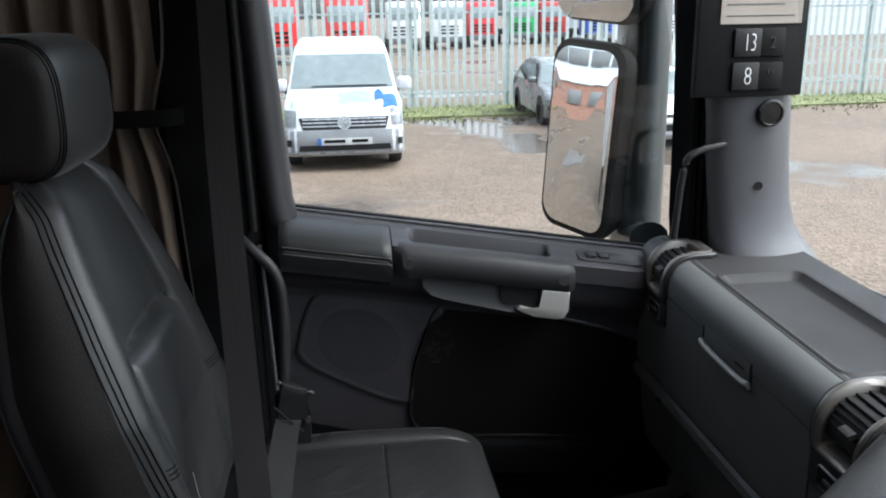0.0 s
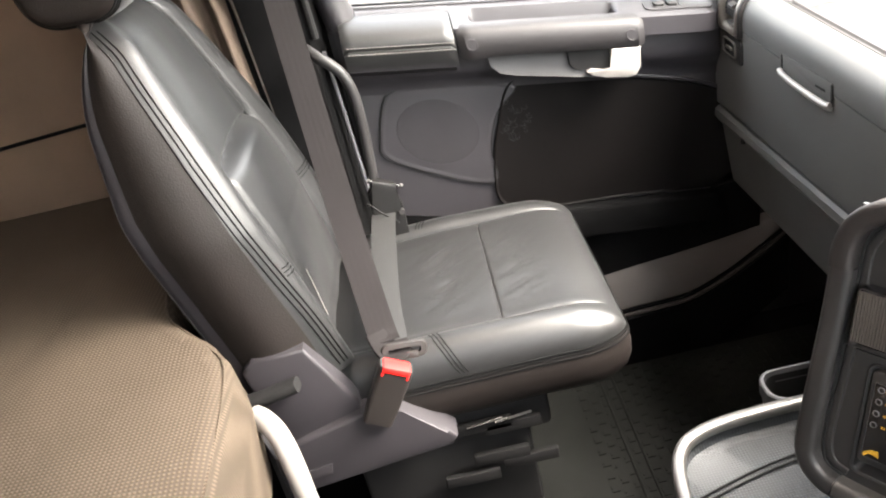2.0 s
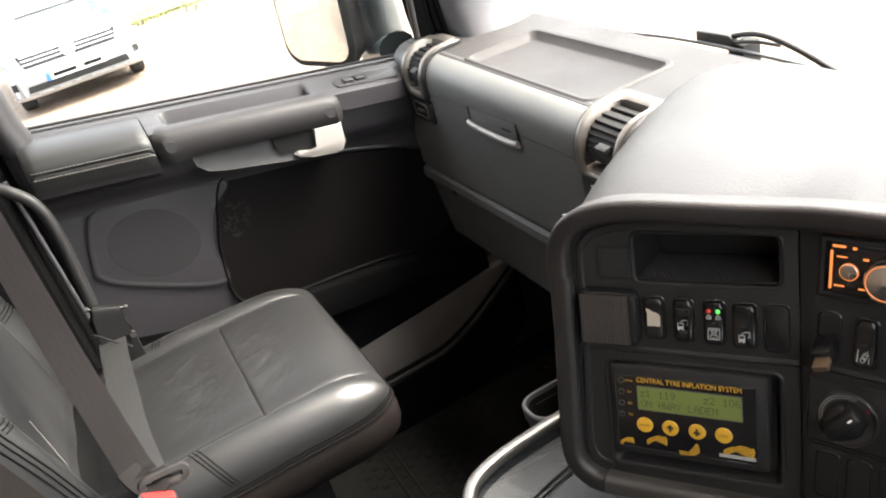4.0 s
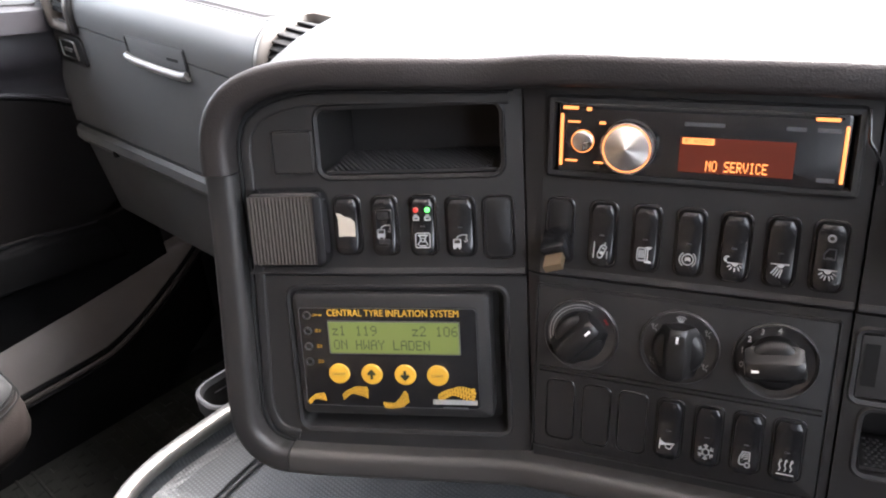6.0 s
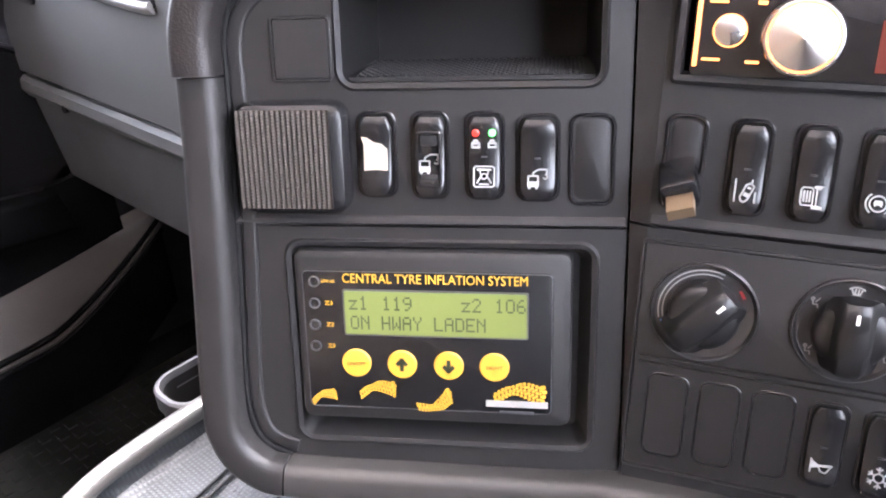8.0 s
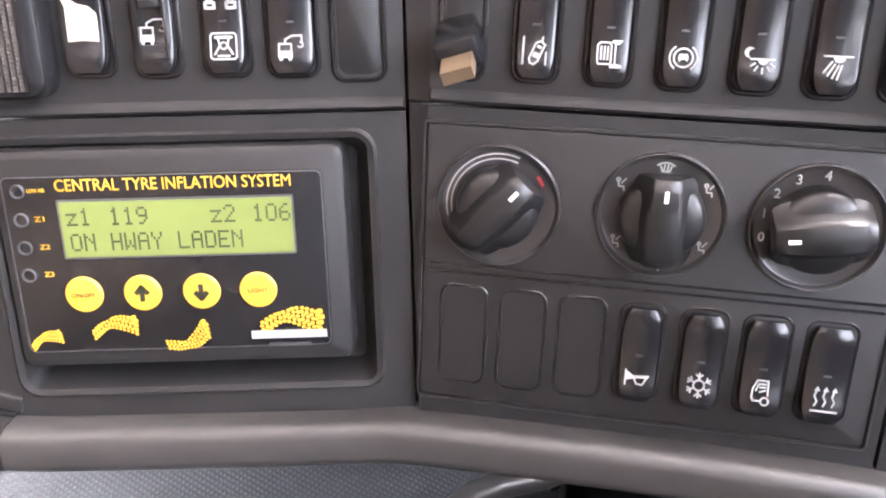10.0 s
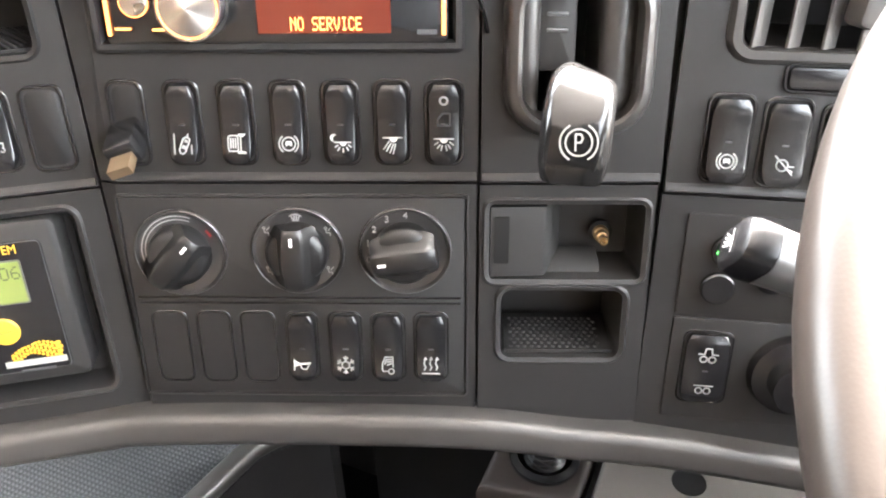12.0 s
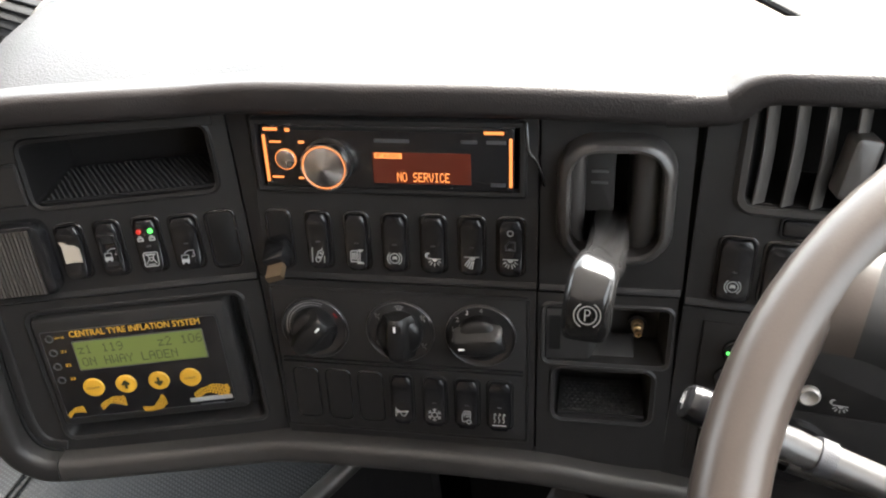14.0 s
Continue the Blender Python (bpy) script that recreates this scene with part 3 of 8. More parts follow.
dpart("panel_border", sweep(border, rrect(0.0085, 0.0040, 0.0019, 4), LP.to_3x3() @ Vector((0, 0, 1))), PANEL, Matrix())


def pod_top(line, d0, d1, reach):
    """The padded dash top, drawn forward from the brow."""
    n = len(line) - 1
    def f(u, v):
        i = min(int(u * n), n - 1)
        p = line[i].lerp(line[i + 1], u * n - i)
        d = Vector(d0).lerp(Vector(d1), u).normalized()
        far = 0.885
        q = p + d * (min(reach, (far - p.y) / d.y) * v - 0.004)
        return (q.x, q.y, q.z + 0.012 * math.sin(min(v * 6, math.pi / 2)) - 0.072 * v * v)
    return sheet(n, 14, f, 0.004)


dpart("padded_top", pod_top(brow_line, (-0.65, 0.76, 0), (-0.02, 1, 0), 0.62), PAD, Matrix(), "grained soft black dash top")
dpart("padded_top", pod_top(brow_v, (-0.02, 1, 0), (0.1, 1, 0), 0.45), PAD, Matrix(), "grained soft black dash top")

# ---- passenger side of the dashboard ----
GP = shift(-1.41, 0.61, 0)
GT = shift(-1.41, 0.61, 0) @ Matrix(((1, 0, 0, 0), (0, 1, 0, 0), (-0.04, 0, 1, 0), (0, 0, 0, 1)))
glove = thing("glove_compartment", "dark grey glove compartment with a pale grey pull handle", "glove compartment")


def yz_prism(profile, x0, x1, bm=None, bev=0.0):
    """A profile of y, z points drawn out along x."""
    bm = bm or bmesh.new()
    start = len(bm.verts)
    prism(bm, [(y, z) for y, z in profile], x0, x1, bev)
    bm.verts.ensure_lookup_table()
    bmesh.ops.transform(bm, matrix=Matrix(((0, 0, 1, 0), (1, 0, 0, 0), (0, 1, 0, 0), (0, 0, 0, 1))), verts=bm.verts[start:])
    return bm


def gpart(name, bm, mat, label="", parent=None, smooth=True, m=None):
    return part(name, moved(bm, m or GP), mat, parent or glove, label, smooth)


# door of the compartment, its upper edge falling a little towards the middle
door_bm = yz_prism([(0.0, 0.614), (0.0, 0.700), (0.0, 0.800), (0.03, 0.800), (0.03, 0.614)], 0.0, 0.502)
for v in door_bm.verts:
    if v.co.z > 0.75:
        v.co.z -= 0.04 * v.co.x
gpart("door", door_bm, GLOVE, smooth=False)
gpart("rail", yz_prism([(0.003, 0.606), (-0.004, 0.600), (-0.006, 0.585), (0.002, 0.572), (0.03, 0.560), (0.035, 0.606)], -0.15, 0.66), GLOVE)
gpart("lower_panel", yz_prism([(0.010, 0.566), (0.03, 0.42), (0.10, 0.38), (0.12, 0.56)], -0.15, 0.66), GLOVE)
gpart("side_panel", yz_prism([(0.001, 0.614), (0.001, 0.806), (0.03, 0.806), (0.03, 0.614)], -0.15, -0.002), GLOVE)
gpart("side_panel", yz_prism([(0.001, 0.614), (0.001, 0.780), (0.03, 0.780), (0.03, 0.614)], 0.504, 0.66), GLOVE)
gpart("bright_slit", yz_prism([(0.0015, 0.6075), (0.0015, 0.6105), (0.02, 0.6105), (0.02, 0.6075)], 0.0, 0.502), GREY)
roll = [(-0.0005, 0.8025), (-0.0010, 0.815), (0.0, 0.828), (0.003, 0.841), (0.009, 0.8525), (0.018, 0.8620), (0.029, 0.8682), (0.040, 0.8712), (0.0505, 0.8722)]


def top_roll(x0, x1):
    """The padded front edge, a closed band that rolls from the face on to the top."""
    inner = [(0.050, 0.862), (0.040, 0.861), (0.026, 0.855), (0.014, 0.838), (0.012, 0.803)]
    return loft([[(x, y, z) for y, z in roll + inner] for x in np.linspace(x0, x1, 6)])


gpart("rolled_edge", top_roll(-0.0035, 0.5055), GLOVE, m=GT)
gpart("rolled_edge", top_roll(-0.16, -0.106), GLOVE, m=GT)
gpart("top", holed([-0.16, 0.70], [0.050, 0.28], [(0.088, 0.482, 0.053, 0.214), (-0.10, -0.008, 0.04, 0.088), (0.51, 0.61, 0.04, 0.088)], 0.862, 0.872), DASHTOP, smooth=False, m=GT)
TL = ((0.408, 0.176, 0.024, 0.8722), (0.400, 0.168, 0.022, 0.8748), (0.388, 0.156, 0.018, 0.8738), (0.366, 0.134, 0.012, 0.8612), (0.356, 0.124, 0.010, 0.8596))
gpart("tray", loft([at_z(rrect(w, h, r, 5, 0.284, 0.1325), z) for w, h, r, z in TL], False, True), DASHTOP, "shallow moulded tray on the dash top", m=GT)
# pull handle
FM = Matrix(((1, 0, 0, 0), (0, 0, -1, 0), (0, 1, 0, 0), (0, 0, 0, 1)))
gpart("handle_recess", moved(rounded_plate(0.170, 0.036, 0.004, -0.004, 0.0015, 0.001, cx=0.2475, cy=0.788), FM), GLOVE)
gpart("handle_outline", moved(ring(0.173, 0.039, 0.004, 0.0010, 0.0, 0.0018, cx=0.2475, cy=0.788), FM), TRIM)
# pull lip much paler than the plastic of the compartment door
PULL = material("pull_lip_plastic", (0.20, 0.195, 0.185), 0.34, spec=0.5, blotch=0.06)
gpart("pull_handle", sweep(smooth_line([(0.1635, -0.0035, 0.7765), (0.175, -0.0060, 0.7745), (0.21, -0.0075, 0.7725), (0.25, -0.0080, 0.7710), (0.29, -0.0075, 0.7695), (0.322, -0.0060, 0.7690), (0.3325, -0.0035, 0.7700)], 5), rrect(0.0100, 0.0160, 0.0045, 4), (0, -0.62, 0.78)), PULL, "smooth pale grey pull lip")
# black strips stand in for the shadowed ends of the handle recess
for x in (0.1640, 0.3310):
    gpart("recess_side", moved(rounded_plate(0.0045, 0.0300, 0.0015, 0.001, 0.0026, cx=x, cy=0.7900), FM), BLACK)
gpart("printed_bar", moved(rounded_plate(0.030, 0.004, 0.001, 0.001, 0.0022, cx=0.295, cy=0.788), FM), BLACK)
gpart("screw_hole", moved(lathe([(0.006, 0.0), (0.006, 0.007), (0.004, 0.0065), (0.0, 0.006)], 16), shift(0.0, 0, 0.580) @ FM), BLACK)


VENTFRAME = material("satin_vent_frame", (0.115, 0.105, 0.094), 0.36, metal=0.6, blotch=0.12)


def strip_vent(x0, x1):
    """A tall air vent that wraps over the front edge of the dash."""
    vent = thing("air_vent", "chrome-framed air vent with black slats in the dash edge", "air vent", "passenger air vents")
    line = smooth_line([(0, -0.004, 0.788), (0, -0.004, 0.820), (0, -0.002, 0.836), (0, 0.004, 0.850), (0, 0.014, 0.8635), (0, 0.032, 0.8735), (0, 0.060, 0.8775), (0, 0.096, 0.8775)], 6)
    n = len(line) - 1
    def at(s, x, lift=0.0):
        k = s * n
        i = min(int(k), n - 1)
        p = line[i].lerp(line[i + 1], k - i)
        d = (line[i + 1] - line[i]).normalized()
        return Vector((x, p.y, p.z)) + Vector((0, -d.z, d.y)) * lift
    w = x1 - x0
    def band(e, lift):
        a, b = x0 + e, x1 - e
        lo, hi = 0.5 * e / 0.15, 1 - 0.8 * e / 0.15
        c = 0.012
        return ([at(s, a, lift) for s in np.linspace(lo + 0.07, hi - 0.08, 14)] + [at(hi - 0.02, a + 0.3 * c, lift), at(hi, a + c, lift), at(hi, b - c, lift), at(hi - 0.02, b - 0.3 * c, lift)]
                + [at(s, b, lift) for s in np.linspace(hi - 0.08, lo + 0.07, 14)] + [at(lo + 0.02, b - 0.3 * c, lift), at(lo, b - c, lift), at(lo, a + c, lift), at(lo + 0.02, a + 0.3 * c, lift)])
    loops = [band(-0.004, -0.004), band(-0.004, 0.002), band(-0.001, 0.0048), band(0.003, 0.0048)]
    part("surround", moved(loft(loops + [loops[0]], False, False), GT), PANEL, vent)
    loops = [band(0.003, 0.0030), band(0.004, 0.0062), band(0.007, 0.0072), band(0.012, 0.0060), band(0.016, 0.001), band(0.0175, -0.020), band(0.005, -0.020)]
    part("frame", moved(loft(loops + [loops[0]], False, False), GT), VENTFRAME, vent, "satin chrome frame")
    part("duct", moved(loft([band(0.016, -0.006), band(0.018, -0.034)], False, True), GT), BLACK, vent)
    for k in range(9):
        s = 0.17 + 0.70 * k / 8
        a, b = at(s, x0 + 0.018, -0.009), at(s, x1 - 0.018, -0.009)
        part("slat", moved(sweep([a, b], rrect(0.017, 0.0042, 0.0016, 2), at(s, x0, 1.0) - at(s, x0, 0.0) + Vector((0, 0.35, 0.2))), GT), BLACK, vent)
    part("thumb_tab", moved(sweep([at(0.34, x0 + 0.5 * w, 0.0), at(0.34, x0 + 0.72 * w, 0.0)], rrect(0.014, 0.008, 0.003, 2), (0, -0.3, 0.95)), GT), PANEL, vent)
    # small lower outlet
    m = GT @ shift((x0 + x1) / 2, -0.001, 0.757) @ FM
    part("lower_surround", moved(rounded_plate(w + 0.006, 0.050, 0.010, -0.004, 0.003, 0.002), m), PANEL, vent)
    part("lower_frame", moved(ring(w * 0.62, 0.034, 0.007, 0.004, 0.002, 0.006), m), RIMSAT, vent)
    part("lower_outlet", moved(rounded_plate(w * 0.52, 0.026, 0.005, 0.002, 0.004), m), BLACK, vent)
    part("slider", moved(rounded_plate(w * 0.3, 0.006, 0.002, 0.003, 0.007, 0.001), m), RIMSAT, vent)
    return vent


strip_vent(-0.102, -0.006)
strip_vent(0.508, 0.612)

# ---- controls set into the dashboard ----
ICONS = {
    "truck_side": [["fill", (0.02, 0.10), (0.02, 0.36), (0.56, 0.36), (0.56, 0.10)], [(0.06, 0.36), (0.06, 0.62), (0.52, 0.62), (0.52, 0.36)], ["fill", (0.06, 0.0), (0.06, 0.10), (0.18, 0.10), (0.18, 0.0)], ["fill", (0.40, 0.0), (0.40, 0.10), (0.52, 0.10), (0.52, 0.0)], [(0.30, 0.62), (0.30, 0.78), (0.56, 0.92), (0.92, 0.92), (0.92, 0.70)], arc(0.86, 0.58, 0.10, -150, 90, 6)],
    "frame": [[(0.10, 0.02), (0.02, 0.10), (0.02, 0.90), (0.10, 0.98), (0.90, 0.98), (0.98, 0.90), (0.98, 0.10), (0.90, 0.02), (0.10, 0.02)], ["fill", (0.16, 0.78), (0.16, 0.88), (0.84, 0.88), (0.84, 0.78)], [(0.30, 0.78), (0.36, 0.52), (0.16, 0.20)], [(0.70, 0.78), (0.64, 0.52), (0.84, 0.20)], [(0.28, 0.14), (0.72, 0.14)], arc(0.5, 0.52, 0.13, 0, 360, 10)],
    "lane": [[(0.06, 0), (0.06, 1)], [(0.92, 0), (0.92, 0.45)], [(0.34, 0.05), (0.30, 0.22), (0.52, 0.78), (0.70, 0.85), (0.86, 0.72), (0.62, 0.12), (0.48, 0.0), (0.34, 0.05)], ["fill", (0.40, 0.30), (0.48, 0.46), (0.70, 0.38), (0.62, 0.20)], ["fill", (0.56, 0.62), (0.60, 0.72), (0.76, 0.66), (0.72, 0.56)], [(0.74, 0.82), (0.76, 1.0)]],
    "mirror": [[(0.12, 0.14), (0.08, 0.30), (0.08, 0.82), (0.16, 0.92), (0.50, 0.92), (0.58, 0.82), (0.58, 0.14), (0.12, 0.14)], ["fill", (0.17, 0.28), (0.17, 0.80), (0.25, 0.80), (0.25, 0.28)], ["fill", (0.30, 0.28), (0.30, 0.80), (0.37, 0.80), (0.37, 0.28)], ["fill", (0.42, 0.28), (0.42, 0.80), (0.49, 0.80), (0.49, 0.28)], ["fill", (0.55, 0.92), (0.62, 1.02), (1.0, 1.02), (0.84, 0.84), (0.70, 0.88)], ["fill", (0.55, 0.12), (0.55, 0.0), (1.0, 0.0), (0.98, 0.12), (0.75, 0.16)], [(0.72, 0.16), (0.72, 0.88)]],
    "brake": [arc(0.5, 0.5, 0.33, 0, 360, 20), arc(0.5, 0.5, 0.48, 128, 232, 9), arc(0.5, 0.5, 0.48, -52, 52, 9), ["fill", (0.32, 0.50), (0.36, 0.64), (0.64, 0.64), (0.68, 0.50), (0.64, 0.36), (0.56, 0.44), (0.44, 0.44), (0.36, 0.36)]],
    "lamp_night": [["fill", *arc(0.16, 0.80, 0.19, 50, 290, 10), *arc(0.28, 0.76, 0.16, 260, 80, 8)], [(0.20, 0.58), (1.0, 0.58)], ["fill", *arc(0.62, 0.56, 0.17, 180, 360, 10)], [(0.36, 0.44), (0.22, 0.34)], [(0.45, 0.34), (0.36, 0.18)], [(0.62, 0.28), (0.62, 0.10)], [(0.79, 0.34), (0.88, 0.18)], [(0.88, 0.44), (1.02, 0.34)]],
    "lamp_down": [[(0.05, 0.80), (1.0, 0.80)], ["fill", *arc(0.56, 0.78, 0.20, 180, 360, 10)], [(0.34, 0.62), (0.08, 0.24)], [(0.44, 0.54), (0.22, 0.14)], [(0.56, 0.50), (0.38, 0.06)], [(0.66, 0.50), (0.54, 0.02)]],
    "lamp": [[(0.02, 0.74), (0.98, 0.74)], ["fill", *arc(0.5, 0.72, 0.20, 180, 360, 10)], [(0.22, 0.58), (0.04, 0.46)], [(0.31, 0.46), (0.18, 0.28)], [(0.42, 0.42), (0.36, 0.18)], [(0.58, 0.42), (0.64, 0.18)], [(0.69, 0.46), (0.82, 0.28)], [(0.78, 0.58), (0.96, 0.46)]],
    "horn": [["fill", (0.0, 0.18), (0.0, 0.86), (0.07, 0.86), (0.07, 0.18)], ["fill", (0.07, 0.40), (0.07, 0.78), (0.36, 0.60), (0.92, 0.66), (0.98, 0.62), (0.90, 0.52), (0.42, 0.50)], [(0.36, 0.52), (0.46, 0.28), (0.70, 0.24), (0.88, 0.56)]],
    "snow": [arc(0.5, 0.5, 0.21, 0, 360, 14), *[[(0.5 + 0.21 * math.cos(radians(a)), 0.5 + 0.21 * math.sin(radians(a))), (0.5 + 0.50 * math.cos(radians(a)), 0.5 + 0.50 * math.sin(radians(a)))] for a in range(30, 390, 60)], *[[(0.5 + 0.45 * math.cos(radians(a - 16)), 0.5 + 0.45 * math.sin(radians(a - 16))), (0.5 + 0.33 * math.cos(radians(a)), 0.5 + 0.33 * math.sin(radians(a))), (0.5 + 0.45 * math.cos(radians(a + 16)), 0.5 + 0.45 * math.sin(radians(a + 16)))] for a in range(30, 390, 60)]],
    "cab": [[(0.22, 0.16), (0.16, 0.30), (0.18, 0.62), (0.34, 0.98), (0.74, 0.98), (0.76, 0.40)], [(0.30, 0.56), (0.40, 0.84), (0.66, 0.84)], [(0.44, 0.52), (0.66, 0.60)], [(0.44, 0.70), (0.66, 0.72)], [(0.22, 0.16), (0.46, 0.16)], arc(0.66, 0.16, 0.15, 0, 360, 12)],
    "heat": [*[[(x, 0.24), (x + 0.08, 0.42), (x - 0.02, 0.62), (x + 0.06, 0.92)] for x in (0.14, 0.46, 0.78)], *[["fill", (x - 0.05, 0.84), (x + 0.07, 1.02), (x + 0.17, 0.82)] for x in (0.14, 0.46, 0.78)], ["fill", (0.0, 0.0), (0.0, 0.08), (1.0, 0.08), (1.0, 0.0)]],
    "no_horn": [arc(0.45, 0.5, 0.28, 0, 360, 10), [(0.1, 0.95), (0.95, 0.05)], [(0.75, 0.3), (0.95, 0.2)], [(0.75, 0.45), (1, 0.45)]],
    "axle": [[(0, 0.55), (1, 0.55)], arc(0.28, 0.25, 0.18, 0, 360, 10), arc(0.72, 0.25, 0.18, 0, 360, 10)],
    "axle_up": [[(0, 0.55), (0.3, 0.55), (0.35, 0.9), (0.65, 0.9), (0.7, 0.55), (1, 0.55)], arc(0.28, 0.25, 0.18, 0, 360, 10), arc(0.72, 0.25, 0.18, 0, 360, 10)],
    "person": [arc(0.35, 0.8, 0.12, 0, 360, 8), [(0.35, 0.65), (0.4, 0.3), (0.75, 0.3), (0.8, 0.0)], [(0.9, 0.9), (0.6, 0.55)]],
    "screen": [arc(0.5, -0.3, 0.95, 50, 130, 6), [(0.1, 0.43), (0.25, 0.0), (0.75, 0.0), (0.9, 0.43)], [(0.35, 0.1), (0.4, 0.5)], [(0.6, 0.1), (0.65, 0.5)]],
}


def rocker(m, u0, u1, v0, v1, icon="", label="black rocker switch in the dashboard", blank=False, group="rocker switches on the dashboard", icon_v=0.27, tilt=1.0):
    """A rocker switch between two u and two v of a panel."""
    w, h, cx, cy = u1 - u0, v1 - v0, (u0 + u1) / 2, (v0 + v1) / 2
    fm = m @ shift(cx, cy, BASE)
    sw = thing("blank_cover" if blank else "rocker_switch", label, "blank cover" if blank else "rocker switch", "blank covers on the dashboard" if blank else group, fm)
    part("bezel", ring(w + 0.003, h + 0.004, 0.006, 0.0022, 0.0, 0.0016 if blank else 0.0014, n=4), GLOSS, sw)
    if blank:
        part("cap", rounded_plate(w - 0.0022, h - 0.0018, 0.005, -0.002, 0.0005, 0.0012), BLANK, sw)
        return sw
    def top_z(y):
        q = y / h
        return 0.0046 + tilt * (0.0058 * q * q * 4 * 0.55 - 0.0030 * q)
    loops = []
    for k in range(15):
        y = (h - 0.0018) * (k / 14 - 0.5)
        e = min(k, 14 - k)
        nar = (0.0026, 0.0009, 0.0002, 0.0)[min(e, 3)]
        hw = w / 2 - 0.0009 - nar
        z = top_z(y) - (0.0022, 0.0006, 0.0, 0.0)[min(e, 3)]
        loops.append([(-hw, y, -0.002), (-hw, y, z - 0.0014), (-hw + 0.0004, y, z - 0.0005), (-hw + 0.0014, y, z), (0, y, z + 0.0001), (hw - 0.0014, y, z), (hw - 0.0004, y, z - 0.0005), (hw, y, z - 0.0014), (hw, y, -0.002)])
    part("rocker", loft(loops, True, True), GLOSS, sw)
    if icon:
        y = h * (icon_v - 0.5)
        z = top_z(y) + 0.0006
        lean = math.degrees(math.atan2(top_z(y + 0.004) - top_z(y - 0.004), 0.008))
        part("icon", strokes(ICONS[icon], 0.00072, min(0.0108, w * 0.62), shift(0, y, z) @ pose(0, 0, 0, lean, 0, 0), 0), ICON, sw, "white printed symbol")
        bm = bmesh.new()
        yl = y + 0.0095
        box(bm, -0.0016, 0.0016, yl, yl + 0.0008, top_z(yl) - 0.001, top_z(yl) + 0.0003)
        part("lens", bm, GREY, sw)
    return sw


s1 = rocker(LP, -0.0351, -0.0165, 0.0434, 0.085, label="black rocker switch with a pale sticker in the dashboard")
bm = bmesh.new()
prism(bm, [(-0.0062, -0.0095), (0.0064, -0.0095), (0.0064, 0.0035), (0.0035, 0.0062), (-0.0010, 0.0072), (-0.0040, 0.0095), (-0.0072, 0.0100), (-0.0058, 0.0060)], 0.0050, 0.0056)
part("sticker", bm, material("pale_sticker", (0.27, 0.235, 0.19), 0.6), s1, "pale paper sticker")
s2 = rocker(LP, -0.0065, 0.0112, 0.0427, 0.0847, "truck_side", "black rocker switch with a sunken grip in the dashboard", icon_v=0.42)
part("grip_frame", ring(0.0132, 0.0290, 0.0020, 0.0018, 0.0030, 0.0078, cy=-0.001), GLOSS, s2)
for v in (0.0085, -0.0115):
    part("grip_bar", moved(rounded_plate(0.0085, 0.0055, 0.001, 0, 0.0016, 0.0005), shift(0, v, 0.0050)), PANEL, s2)
s3 = rocker(LP, 0.0216, 0.0397, 0.0424, 0.0845, "frame", "black rocker switch with red and green lamps in the dashboard", icon_v=0.27)
for x, mt in ((-0.0042, REDLED), (0.0042, GREENLED)):
    part("lamp", lathe([(0.0019, 0), (0.0019, 0.0010), (0.0011, 0.0016)], 10, m=shift(x, 0.0125, 0.0054)), mt, s3)
    part("lock_mark", strokes([[(0, 0), (0, 0.6), (1, 0.6), (1, 0), (0, 0)], [(0.2, 0.6), (0.3, 1), (0.7, 1), (0.8, 0.6)]], 0.0011, 0.0035, shift(x, 0.0070, 0.0060), 0), ICON, s3)
rocker(LP, 0.0478, 0.0677, 0.0417, 0.0831, "truck_side", "black rocker switch with a white crane symbol in the dashboard")
rocker(LP, 0.0748, 0.0952, 0.0395, 0.0829, blank=True, label="plain black blank cover in the dashboard switch row")
MTOP = [(-0.1224, -0.1051, ""), (-0.0925, -0.0755, "lane"), (-0.0639, -0.0470, "mirror"), (-0.0362, -0.0190, "brake"), (-0.0087, 0.0088, "lamp_night"), (0.0185, 0.0362, "lamp_down"), (0.0455, 0.0638, "lamp")]
for a, b, ic in MTOP:
    if ic:
        sw = rocker(MP, a, b, 0.0180, 0.0608, ic, "black rocker switch with a white symbol in the dashboard")
        if ic == "lamp":
            part("icon", strokes([arc(0.5, 0.5, 0.4, 0, 360, 10)], 0.0010, 0.005, shift(0, 0.013, 0.0066), 0), ICON, sw)
            part("icon", strokes([[(0.1, 0.1), (0.1, 0.5), (0.4, 0.9), (0.9, 0.9), (0.9, 0.1), (0.1, 0.1)]], 0.0008, 0.008, shift(0, 0.003, 0.0060), 0), GREY, sw)
    else:
        rocker(MP, a, b, 0.0175, 0.0608, blank=True, label="plain black blank cover in the dashboard switch row")
LOW = [(-0.118, -0.0985, ""), (-0.0915, -0.0725, ""), (-0.0657, -0.0465, ""), (-0.0392, -0.0215, "horn"), (-0.0138, 0.0045, "snow"), (0.0112, 0.0302, "cab"), (0.0364, 0.0556, "heat")]
for a, b, ic in LOW:
    rocker(MP, a, b, -0.1195 if not ic else -0.1178, -0.0742, ic, "black rocker switch with a white symbol below the heater dials" if ic else "plain black blank cover below the heater dials", blank=not ic)
rocker(VP, 0.0188, 0.0412, 0.0095, 0.0545, "brake", "black rocker switch with a white brake symbol beside the wheel")
rocker(VP, 0.0473, 0.0700, 0.0090, 0.0535, "no_horn", "black rocker switch with a white warning symbol beside the wheel")
rocker(VP, 0.0760, 0.1010, 0.0105, 0.0515, "cab", "black rocker switch beside the steering wheel")
